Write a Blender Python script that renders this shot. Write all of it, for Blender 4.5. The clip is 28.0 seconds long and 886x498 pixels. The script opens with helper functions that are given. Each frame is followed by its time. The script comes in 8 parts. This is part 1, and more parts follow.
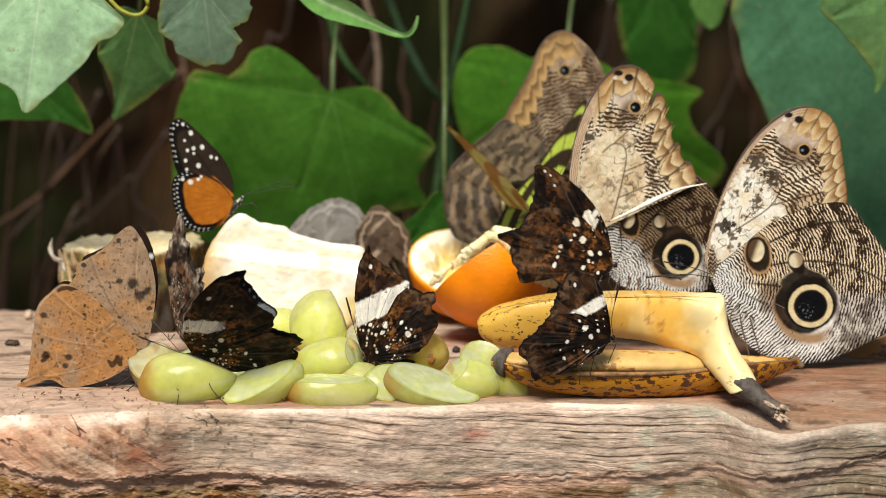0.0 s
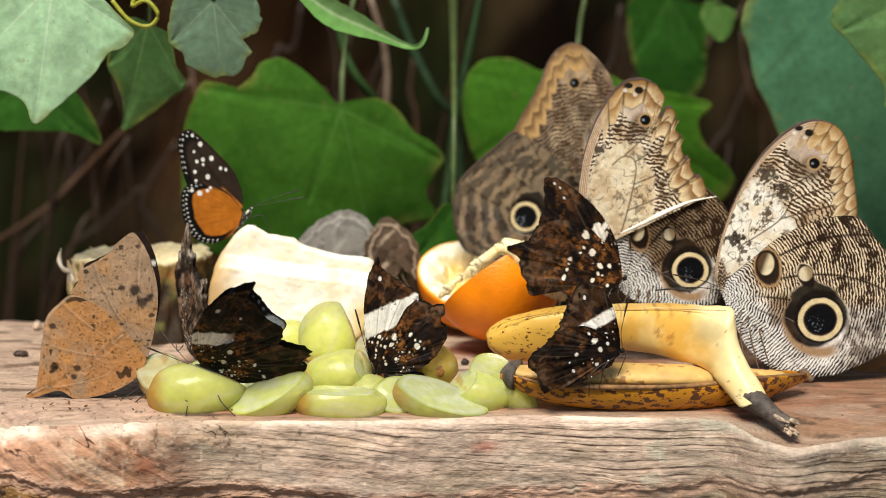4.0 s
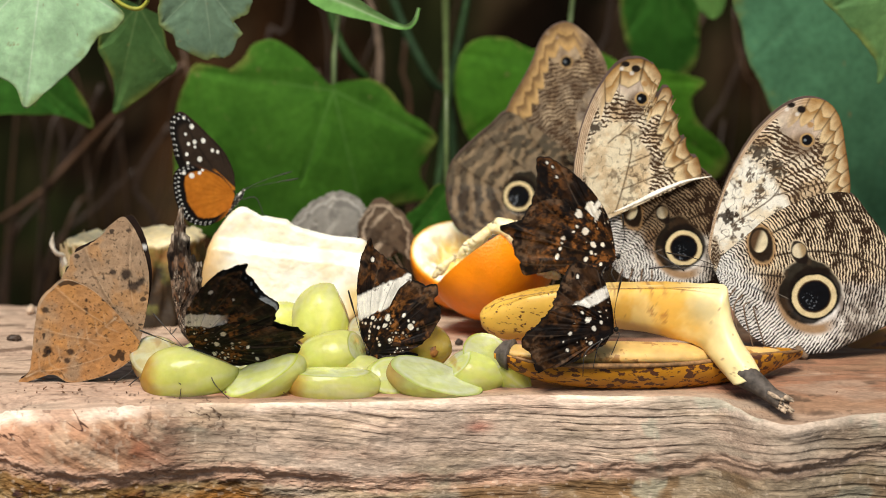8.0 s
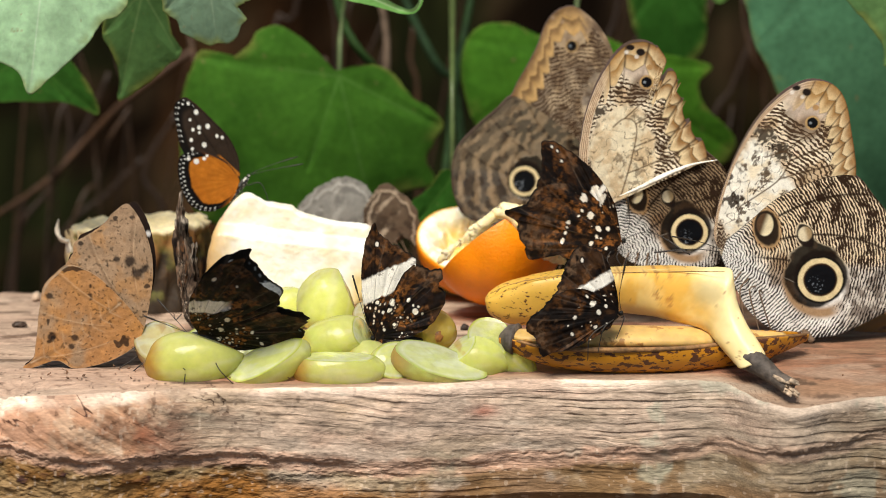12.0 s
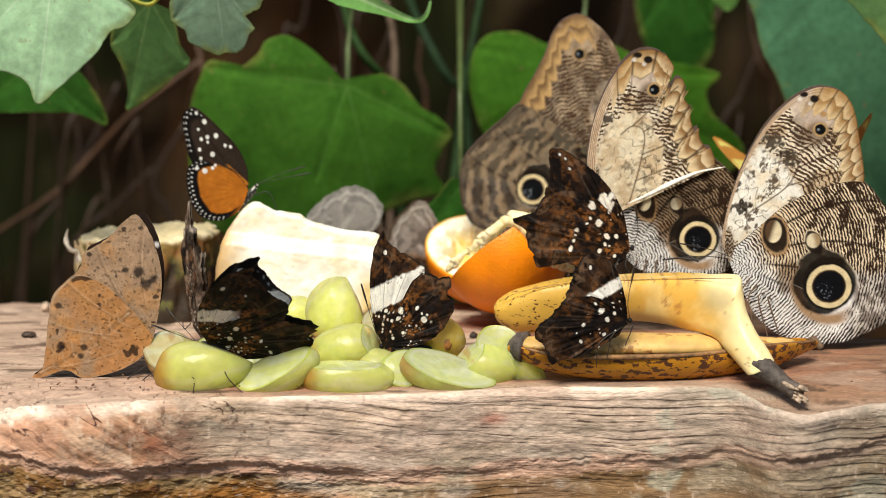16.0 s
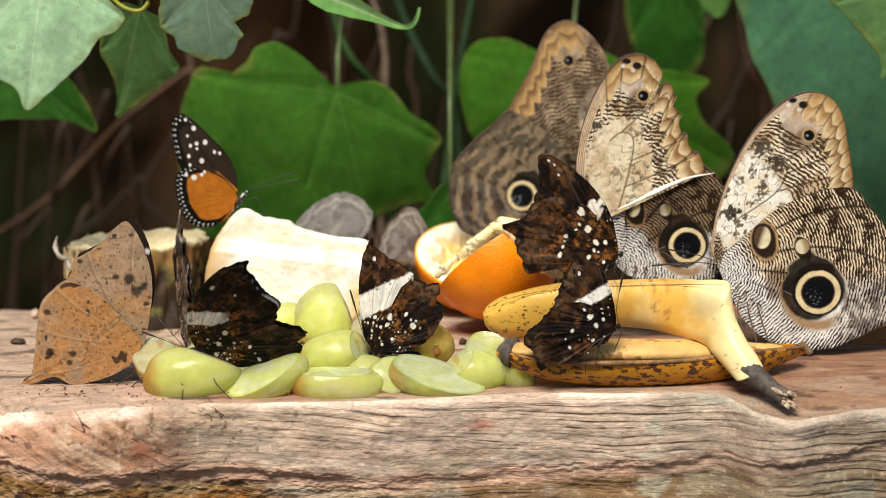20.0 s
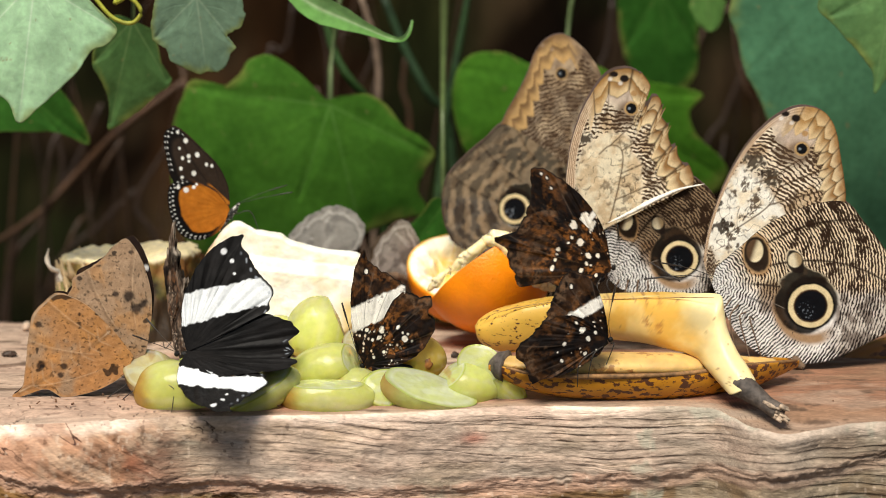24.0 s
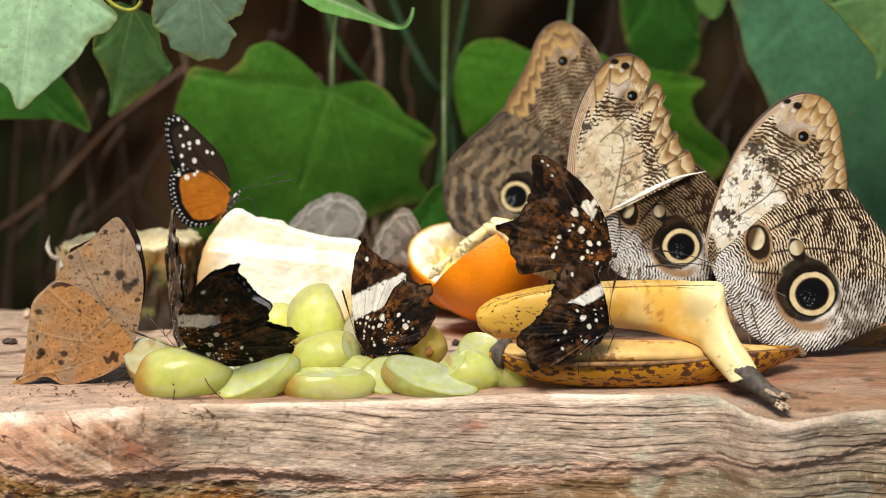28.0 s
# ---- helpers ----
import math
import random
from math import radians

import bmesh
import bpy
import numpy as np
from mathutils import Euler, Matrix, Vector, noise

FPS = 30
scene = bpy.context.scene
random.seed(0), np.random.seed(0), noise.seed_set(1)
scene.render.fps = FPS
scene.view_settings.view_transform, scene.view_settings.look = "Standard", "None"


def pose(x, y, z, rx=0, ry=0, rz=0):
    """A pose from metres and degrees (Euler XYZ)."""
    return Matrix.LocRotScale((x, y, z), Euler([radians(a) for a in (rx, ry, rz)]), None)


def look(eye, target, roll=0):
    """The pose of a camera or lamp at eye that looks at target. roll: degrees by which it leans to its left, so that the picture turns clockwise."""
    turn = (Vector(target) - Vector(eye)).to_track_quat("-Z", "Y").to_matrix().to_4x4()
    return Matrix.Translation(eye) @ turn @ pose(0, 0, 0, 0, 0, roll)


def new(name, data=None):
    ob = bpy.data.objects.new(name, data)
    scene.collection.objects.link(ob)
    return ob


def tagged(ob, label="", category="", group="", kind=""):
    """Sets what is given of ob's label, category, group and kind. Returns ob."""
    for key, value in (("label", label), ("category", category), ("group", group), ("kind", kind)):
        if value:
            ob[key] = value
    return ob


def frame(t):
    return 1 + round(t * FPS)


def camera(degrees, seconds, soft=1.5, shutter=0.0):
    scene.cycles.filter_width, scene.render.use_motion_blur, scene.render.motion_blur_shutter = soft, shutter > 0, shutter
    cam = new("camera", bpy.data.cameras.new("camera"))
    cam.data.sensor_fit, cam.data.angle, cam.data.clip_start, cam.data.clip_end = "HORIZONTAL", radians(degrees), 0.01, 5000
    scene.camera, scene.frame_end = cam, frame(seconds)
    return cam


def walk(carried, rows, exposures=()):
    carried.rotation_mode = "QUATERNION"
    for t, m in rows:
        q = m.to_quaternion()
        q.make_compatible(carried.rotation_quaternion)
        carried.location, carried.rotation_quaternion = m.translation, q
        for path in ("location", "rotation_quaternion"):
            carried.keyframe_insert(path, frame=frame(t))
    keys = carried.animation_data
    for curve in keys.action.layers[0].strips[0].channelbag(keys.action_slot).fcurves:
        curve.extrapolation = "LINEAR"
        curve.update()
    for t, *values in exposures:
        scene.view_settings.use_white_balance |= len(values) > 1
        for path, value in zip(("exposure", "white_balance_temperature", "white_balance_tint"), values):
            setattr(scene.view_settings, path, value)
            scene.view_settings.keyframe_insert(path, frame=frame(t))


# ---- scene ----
cam = camera(20, 28.0, soft=0.5, shutter=0.25)
walk(cam, [
    (0, pose(-0.0028, -1.0031, 0.2245, 80.112, -0.419, -0.131)),
    (0.5, pose(-0.0024, -1.0023, 0.225, 80.04, -0.498, -0.009)),
    (1, pose(-0.0017, -1.0028, 0.224, 80.128, -0.606, 0.002)),
    (1.5, pose(-0.0017, -1.003, 0.2238, 80.222, -0.768, -0.064)),
    (2, pose(-0.0011, -1.0034, 0.2242, 80.224, -0.733, -0.17)),
    (2.5, pose(-0.003, -1.003, 0.2246, 80.259, -0.813, -0.289)),
    (3, pose(-0.0036, -1.0033, 0.2246, 80.405, -0.75, -0.316)),
    (3.5, pose(-0.0041, -1.0027, 0.2244, 80.448, -0.672, -0.172)),
    (5.5, pose(-0.002, -1.0011, 0.225, 79.995, -0.421, 0.476)),
    (6, pose(-0.0001, -1.0013, 0.2243, 80.089, -0.357, 0.316)),
    (6.5, pose(0.0003, -1.0008, 0.2232, 80.094, -0.284, 0.117)),
    (7, pose(-0.0005, -1.001, 0.2236, 80.003, -0.176, -0.053)),
    (7.5, pose(-0.0008, -1.0006, 0.2224, 79.996, -0.105, -0.092)),
    (8, pose(-0.0018, -1.0004, 0.2238, 79.95, -0.07, -0.084)),
    (8.5, pose(0.0004, -1.0009, 0.2222, 80.091, 0.086, 0.085)),
    (9, pose(0.0007, -1.0006, 0.2225, 80.05, 0.127, 0.173)),
    (9.5, pose(0.0021, -1.0004, 0.2222, 80.018, 0.179, 0.236)),
    (10, pose(0.0023, -1.0007, 0.2196, 80.038, 0.219, 0.1)),
    (10.5, pose(0.0031, -1.0001, 0.2203, 79.89, 0.293, 0.163)),
    (11, pose(0.0017, -1.0001, 0.2207, 79.887, 0.272, 0.185)),
    (11.5, pose(0.0037, -0.9987, 0.2198, 79.822, 0.273, 0.221)),
    (12, pose(0.0029, -0.9989, 0.2204, 79.774, 0.203, 0.248)),
    (12.5, pose(0.002, -0.9996, 0.2207, 80.008, 0.227, 0.241)),
    (14.5, pose(0.0035, -0.9991, 0.2203, 79.952, 0.231, 0.151)),
    (15, pose(0.0045, -1.0003, 0.2191, 80.08, 0.361, 0.337)),
    (15.5, pose(0.0046, -0.9989, 0.2193, 80.062, 0.393, 0.422)),
    (16, pose(0.0037, -0.9997, 0.2189, 80.053, 0.487, 0.439)),
    (16.5, pose(0.0053, -0.9994, 0.2179, 80.11, 0.575, 0.558)),
    (17, pose(0.0062, -0.9997, 0.2177, 80.1, 0.624, 0.514)),
    (17.5, pose(0.005, -0.9992, 0.2182, 80.073, 0.559, 0.475)),
    (18, pose(0.006, -0.999, 0.219, 80, 0.563, 0.504)),
    (18.5, pose(0.0063, -0.9998, 0.2186, 80.051, 0.454, 0.544)),
    (19, pose(0.0076, -0.9991, 0.2185, 80.043, 0.5, 0.523)),
    (19.5, pose(0.0062, -0.999, 0.2184, 80.149, 0.492, 0.402)),
    (20, pose(0.006, -0.9998, 0.2179, 80.25, 0.519, 0.313)),
    (20.5, pose(0.007, -0.9979, 0.219, 80.19, 0.455, 0.348)),
    (22.5, pose(0.0069, -0.9984, 0.2175, 80.438, 0.456, 0.274)),
    (23, pose(0.0061, -0.9987, 0.2172, 80.549, 0.466, 0.182)),
    (23.5, pose(0.0061, -0.9995, 0.2178, 80.608, 0.359, 0.198)),
    (24, pose(0.0072, -0.9985, 0.2168, 80.593, 0.403, 0.221)),
    (24.5, pose(0.0062, -0.9988, 0.2168, 80.53, 0.291, 0.253)),
    (25, pose(0.008, -0.9984, 0.2171, 80.455, 0.381, 0.32)),
    (25.5, pose(0.0066, -0.9983, 0.2175, 80.373, 0.335, 0.245)),
    (26, pose(0.0082, -0.9987, 0.2155, 80.529, 0.381, 0.249)),
    (26.5, pose(0.0074, -0.9987, 0.2166, 80.459, 0.411, 0.136)),
    (27, pose(0.0081, -0.9982, 0.2151, 80.486, 0.373, 0.229)),
    (27.5, pose(0.0079, -0.9974, 0.216, 80.361, 0.382, 0.262)),
    (28, pose(0.0085, -0.997, 0.2162, 80.33, 0.381, 0.32)),
], exposures=[(0, 0.03, 6750, 8), (28, 0.03, 6750, 8)])
cam.data.dof.use_dof = True
cam.data.dof.focus_distance = 0.987
cam.data.dof.aperture_fstop = 9.0

# world, sun
SUN_UP, SUN_TURN = 56, 194
world = bpy.data.worlds.new("world")
scene.world = world
world.use_nodes = True
sky = world.node_tree.nodes.new("ShaderNodeTexSky")
sky.sky_type, sky.sun_disc = "NISHITA", False
sky.sun_elevation, sky.sun_rotation = radians(SUN_UP), radians(SUN_TURN)
back = world.node_tree.nodes["Background"]
back.inputs[1].default_value = 0.072
world.node_tree.links.new(sky.outputs[0], back.inputs[0])
sun = new("sun", bpy.data.lights.new("sun", "SUN"))
sun.data.energy, sun.data.angle, sun.data.color = 4.9, radians(24), (1, 0.95, 0.87)
turn = radians(SUN_TURN)
sun.matrix_world = look((0, 0, 3), Vector((0, 0, 3)) - Vector((math.sin(turn) * math.cos(radians(SUN_UP)), math.cos(turn) * math.cos(radians(SUN_UP)), math.sin(radians(SUN_UP)))))


# ---- numbers: noise, curves, colours ----
def smooth(a, b, x):
    t = np.clip((x - a) / (b - a), 0, 1)
    return t * t * (3 - 2 * t)


def grain(x, y, size, seed=0):
    """Soft value noise in 0..1 on arrays; size: the width of a bump."""
    rng = np.random.RandomState(seed)
    table = rng.rand(64, 64)
    x, y = np.asarray(x, float) / size + 500, np.asarray(y, float) / size + 500
    i, j = np.floor(x).astype(int), np.floor(y).astype(int)
    u, v = x - i, y - j
    u, v = u * u * (3 - 2 * u), v * v * (3 - 2 * v)
    g = lambda a, b: table[a % 64, b % 64]
    return (g(i, j) * (1 - u) + g(i + 1, j) * u) * (1 - v) + (g(i, j + 1) * (1 - u) + g(i + 1, j + 1) * u) * v


def fbm(x, y, size, seed=0, octaves=4):
    total, weight = 0, 0
    for k in range(octaves):
        total = total + grain(x, y, size / 2 ** k, seed + k) / 1.7 ** k
        weight += 1 / 1.7 ** k
    return total / weight


def blend(a, b, t):
    t = np.asarray(t)[..., None]
    return np.asarray(a) * (1 - t) + np.asarray(b) * t


def spline(points, count):
    """An open smooth curve through the points, at even steps of its length."""
    p = np.array(points, float)
    q = np.vstack([2 * p[0] - p[1], p, 2 * p[-1] - p[-2]])
    out = []
    for k in range(1, len(q) - 2):
        t = np.linspace(0, 1, 24, endpoint=False)[:, None]
        a, b, c, d = q[k - 1], q[k], q[k + 1], q[k + 2]
        out.append(0.5 * (2 * b + (c - a) * t + (2 * a - 5 * b + 4 * c - d) * t ** 2 + (3 * b - a - 3 * c + d) * t ** 3))
    out = np.vstack(out + [p[-1:]])
    run = np.concatenate([[0], np.cumsum(np.linalg.norm(np.diff(out, axis=0), axis=1))])
    at = np.linspace(0, run[-1], count)
    return np.stack([np.interp(at, run, out[:, k]) for k in range(p.shape[1])], 1)


# ---- mesh helpers ----
def sheet(name, co, rows, cols, closed=False):
    """A mesh from a grid of rows x cols points."""
    a = np.arange(rows * cols).reshape(rows, cols)
    if closed:
        a = np.hstack([a, a[:, :1]])
    f = np.stack([a[:-1, :-1], a[:-1, 1:], a[1:, 1:], a[1:, :-1]], -1).reshape(-1, 4)
    return fast_mesh(name, np.asarray(co).reshape(-1, 3), f)


def fast_mesh(name, co, quads):
    me = bpy.data.meshes.new(name)
    me.vertices.add(len(co))
    me.vertices.foreach_set("co", np.ascontiguousarray(co, dtype=np.float32).ravel())
    me.loops.add(quads.size)
    me.loops.foreach_set("vertex_index", np.ascontiguousarray(quads, dtype=np.int32).ravel())
    me.polygons.add(len(quads))
    me.polygons.foreach_set("loop_start", np.arange(0, quads.size, quads.shape[1], dtype=np.int32))
    me.update(calc_edges=True)
    me.validate()
    me.polygons.foreach_set("use_smooth", np.ones(len(me.polygons), dtype=bool))
    return me


def paint(me, key, values):
    values = np.asarray(values, dtype=np.float32)
    if values.ndim == 2:
        layer = me.attributes.new(key, "FLOAT_COLOR", "POINT")
        layer.data.foreach_set("color", np.hstack([values, np.ones((len(values), 1), np.float32)]).ravel())
    else:
        layer = me.attributes.new(key, "FLOAT", "POINT")
        layer.data.foreach_set("value", values)


def hang(name, me, material, parent=None, label=""):
    ob = new(name, me)
    if material is not None:
        me.materials.append(material) if len(me.materials) == 0 else None
    ob.parent = parent
    if label:
        ob["label"] = label
    return ob


def part(name, bm, material, parent=None, label=""):
    me = bpy.data.meshes.new(name)
    bm.to_mesh(me)
    bm.free()
    for p in me.polygons:
        p.use_smooth = True
    return hang(name, me, material, parent, label)


def thing(name, label, category, group="", place=None, kind=""):
    ob = new(name)
    ob.empty_display_size = 0.01
    if place is not None:
        ob.matrix_world = place
    return tagged(ob, label, category, group, kind)


def tube_mesh(name, points, radii, sides=10, count=0, caps=True, flat=1.0):
    """A round bar along a smooth line; radii follow the line."""
    n = count or max(3, len(points) * 4)
    p = spline(points, n)
    r = np.interp(np.linspace(0, 1, n), np.linspace(0, 1, len(radii)), radii)
    t = np.gradient(p, axis=0)
    t /= np.linalg.norm(t, axis=1)[:, None] + 1e-12
    up = np.array([0, 0, 1.0]) if abs(t[:, 2]).mean() < 0.8 else np.array([0, 1.0, 0])
    a = np.cross(t, up)
    a /= np.linalg.norm(a, axis=1)[:, None] + 1e-12
    b = np.cross(a, t)
    w = np.linspace(0, 2 * np.pi, sides, endpoint=False)
    if caps:
        p = np.vstack([p[:1], p, p[-1:]])
        a, b, r = np.vstack([a[:1], a, a[-1:]]), np.vstack([b[:1], b, b[-1:]]), np.concatenate([[r[0] * 0.02], r, [r[-1] * 0.02]])
    co = p[:, None] + r[:, None, None] * (np.cos(w)[None, :, None] * a[:, None] + flat * np.sin(w)[None, :, None] * b[:, None])
    return sheet(name, co, len(p), sides, closed=True)


def blob_mesh(name, size, cuts=3, wobble=0.0, seed=0):
    bm = bmesh.new()
    bmesh.ops.create_icosphere(bm, subdivisions=cuts, radius=1)
    for v in bm.verts:
        n = 1 + wobble * noise.noise(v.co * 1.7 + Vector((seed, 0, 0)))
        v.co = Vector((v.co.x * size[0] * n, v.co.y * size[1] * n, v.co.z * size[2] * n))
    me = bpy.data.meshes.new(name)
    bm.to_mesh(me)
    bm.free()
    for p in me.polygons:
        p.use_smooth = True
    return me


# ---- materials ----
def mat(name, colour=(0.5, 0.5, 0.5), rough=0.6, attribute="", vary=0.25, scale=200, bump=0.2, bump_scale=None, sub=0.0, sub_colour=None, through_light=0.0, metal=0.0, coat=0.0, stretch=(1, 1, 1), spots=None, gloss=0.5):
    """A surface with grain at two scales. attribute: a colour layer of the mesh in place of colour.
    spots: (scale, threshold, colour) of darker flecks."""
    m = bpy.data.materials.new(name)
    m.use_nodes = True
    n, l = m.node_tree.nodes, m.node_tree.links
    b = n["Principled BSDF"]
    b.inputs["Roughness"].default_value, b.inputs["Metallic"].default_value = rough, metal
    b.inputs["Specular IOR Level"].default_value = gloss
    co = n.new("ShaderNodeTexCoord")
    mapping = n.new("ShaderNodeMapping")
    mapping.inputs["Scale"].default_value = stretch
    l.new(co.outputs["Object"], mapping.inputs["Vector"])
    fine = n.new("ShaderNodeTexNoise")
    fine.inputs["Scale"].default_value, fine.inputs["Detail"].default_value = scale, 6
    wide = n.new("ShaderNodeTexNoise")
    wide.inputs["Scale"].default_value, wide.inputs["Detail"].default_value = scale / 7, 4
    l.new(mapping.outputs[0], fine.inputs["Vector"]), l.new(mapping.outputs[0], wide.inputs["Vector"])
    if attribute:
        src = n.new("ShaderNodeAttribute")
        src.attribute_name = attribute
        base = src.outputs["Color"]
    else:
        src = n.new("ShaderNodeRGB")
        src.outputs[0].default_value = (*colour, 1)
        base = src.outputs[0]
    for tex, amount in ((fine, vary), (wide, vary)):
        ramp = n.new("ShaderNodeMapRange")
        ramp.inputs["From Min"].default_value, ramp.inputs["From Max"].default_value = 0.3, 0.7
        ramp.inputs["To Min"].default_value, ramp.inputs["To Max"].default_value = 1 - amount, 1 + amount
        l.new(tex.outputs[0], ramp.inputs["Value"])
        mul = n.new("ShaderNodeVectorMath")
        mul.operation = "SCALE"
        l.new(base, mul.inputs[0]), l.new(ramp.outputs[0], mul.inputs["Scale"])
        base = mul.outputs[0]
    if spots:
        tex = n.new("ShaderNodeTexNoise")
        tex.inputs["Scale"].default_value, tex.inputs["Detail"].default_value, tex.inputs["Roughness"].default_value = spots[0], 3, 0.55
        l.new(mapping.outputs[0], tex.inputs["Vector"])
        ramp = n.new("ShaderNodeMapRange")
        ramp.inputs["From Min"].default_value, ramp.inputs["From Max"].default_value = spots[1], spots[1] + 0.05
        l.new(tex.outputs[0], ramp.inputs["Value"])
        mix = n.new("ShaderNodeMix")
        mix.data_type = "RGBA"
        l.new(ramp.outputs[0], mix.inputs[0]), l.new(base, mix.inputs[6])
        mix.inputs[7].default_value = (*spots[2], 1)
        base = mix.outputs[2]
    l.new(base, b.inputs["Base Color"])
    if bump:
        tex = fine
        if bump_scale:
            tex = n.new("ShaderNodeTexNoise")
            tex.inputs["Scale"].default_value, tex.inputs["Detail"].default_value = bump_scale, 5
            l.new(mapping.outputs[0], tex.inputs["Vector"])
        bp = n.new("ShaderNodeBump")
        bp.inputs["Strength"].default_value, bp.inputs["Distance"].default_value = bump, 0.0008
        l.new(tex.outputs[0], bp.inputs["Height"]), l.new(bp.outputs[0], b.inputs["Normal"])
    if sub:
        b.inputs["Subsurface Weight"].default_value, b.inputs["Subsurface Scale"].default_value = sub, 0.004
        b.inputs["Subsurface Radius"].default_value = sub_colour or (1, 0.8, 0.3)
    if coat:
        b.inputs["Coat Weight"].default_value, b.inputs["Coat Roughness"].default_value = coat, 0.15
    if through_light:
        tr = n.new("ShaderNodeBsdfTranslucent")
        l.new(base, tr.inputs["Color"])
        mixer = n.new("ShaderNodeMixShader")
        mixer.inputs[0].default_value = through_light
        l.new(b.outputs[0], mixer.inputs[1]), l.new(tr.outputs[0], mixer.inputs[2])
        l.new(mixer.outputs[0], n["Material Output"].inputs["Surface"])
    return m


def wing_material(name, rough=0.55, lines=True):
    """Scaled wing: the ground colour, crossed by fine wavy dark lines where the layer says so."""
    m = mat(name, attribute="ground", rough=rough, vary=0.12, scale=2500, bump=0.15, through_light=0.06)
    n, l = m.node_tree.nodes, m.node_tree.links
    b = n["Principled BSDF"]
    b.inputs["Specular IOR Level"].default_value = 0.12
    if not lines:
        return m
    base = b.inputs["Base Color"].links[0].from_socket
    ph, am, dk = n.new("ShaderNodeAttribute"), n.new("ShaderNodeAttribute"), n.new("ShaderNodeAttribute")
    ph.attribute_name, am.attribute_name, dk.attribute_name = "phase", "amount", "mark"
    co = n.new("ShaderNodeTexCoord")
    warp = n.new("ShaderNodeTexNoise")
    warp.inputs["Scale"].default_value, warp.inputs["Detail"].default_value = 620, 3
    l.new(co.outputs["Object"], warp.inputs["Vector"])
    w = n.new("ShaderNodeMath")
    w.operation = "MULTIPLY_ADD"
    w.inputs[1].default_value = 8.5
    l.new(warp.outputs[0], w.inputs[0]), l.new(ph.outputs["Fac"], w.inputs[2])
    s = n.new("ShaderNodeMath")
    s.operation = "SINE"
    l.new(w.outputs[0], s.inputs[0])
    add = n.new("ShaderNodeMath")
    add.operation = "ADD"
    chop = n.new("ShaderNodeTexNoise")
    chop.inputs["Scale"].default_value, chop.inputs["Detail"].default_value = 800, 2
    l.new(co.outputs["Object"], chop.inputs["Vector"])
    chopped = n.new("ShaderNodeMath")
    chopped.operation = "MULTIPLY_ADD"
    chopped.inputs[1].default_value = 1.9
    l.new(chop.outputs[0], chopped.inputs[0]), l.new(am.outputs["Fac"], chopped.inputs[2])
    level = n.new("ShaderNodeMath")
    level.operation = "SUBTRACT"
    level.inputs[1].default_value = 0.95
    l.new(chopped.outputs[0], level.inputs[0])
    l.new(s.outputs[0], add.inputs[0]), l.new(level.outputs[0], add.inputs[1])
    ramp = n.new("ShaderNodeMapRange")
    ramp.interpolation_type = "SMOOTHSTEP"
    ramp.inputs["From Min"].default_value, ramp.inputs["From Max"].default_value = 0.85, 1.15
    l.new(add.outputs[0], ramp.inputs["Value"])
    mix = n.new("ShaderNodeMix")
    mix.data_type = "RGBA"
    l.new(ramp.outputs[0], mix.inputs[0]), l.new(base, mix.inputs[6]), l.new(dk.outputs["Color"], mix.inputs[7])
    l.new(mix.outputs[2], b.inputs["Base Color"])
    return m


def clear_glossy(name, rough=0.12, clear=0.55):
    """Moist, half-clear fruit flesh: part of the light goes through, the rest spreads inside."""
    m = mat(name, rough=rough, attribute="ground", vary=0.08, scale=260, bump=0.55, bump_scale=190, sub=0.55, sub_colour=(0.9, 1.0, 0.35))
    b = m.node_tree.nodes["Principled BSDF"]
    b.inputs["Subsurface Scale"].default_value = 0.012
    b.inputs["Transmission Weight"].default_value, b.inputs["IOR"].default_value = clear, 1.33
    b.inputs["Specular IOR Level"].default_value = 0.4
    return m


WING = wing_material("wing_lined")
WING_PLAIN = wing_material("wing_plain", 0.5, False)
LEAF = mat("leaf", attribute="ground", rough=0.5, vary=0.14, scale=300, bump=0.25, bump_scale=700, through_light=0.3, gloss=0.1)
BODY_BROWN = mat("brown_fur", (0.16, 0.1, 0.06), 0.9, scale=1500, bump=0.8)
BODY_BLACK = mat("black_chitin", (0.012, 0.011, 0.01), 0.4, scale=1200, bump=0.4, gloss=0.2)
LEG_DARK = mat("dark_leg", (0.02, 0.015, 0.012), 0.5, vary=0.3, scale=900, bump=0.2)

# ---- the setting ----
ground_mat = mat("dark_soil", (0.05, 0.035, 0.025), 0.95, scale=30, bump=0.8)
s = 60.0
bm = bmesh.new()
bmesh.ops.create_grid(bm, x_segments=60, y_segments=60, size=s)
for v in bm.verts:
    v.co.z = -0.9 + 0.02 * noise.noise(v.co * 1.3)
tagged(part("ground", bm, ground_mat), "dark bare garden soil under the feeding table", "ground", kind="structure")

# earth bank with bark and roots behind the table
n_u, n_v = 160, 110
u, v = np.meshgrid(np.linspace(-1.6, 1.6, n_u), np.linspace(-0.92, 1.25, n_v))
rel = fbm(u, v * 0.25, 0.12, 3, 4)
bank_y = 0.62 - 0.10 * rel + 0.12 * v
me = sheet("backdrop", np.stack([u, bank_y, v], -1), n_v, n_u)
shade = fbm(u, v * 0.3, 0.06, 9, 4)
streak = smooth(0.55, 0.75, fbm(u, v * 0.12, 0.03, 15, 3))
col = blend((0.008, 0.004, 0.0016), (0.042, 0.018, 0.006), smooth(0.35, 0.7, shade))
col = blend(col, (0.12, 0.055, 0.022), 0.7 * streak)
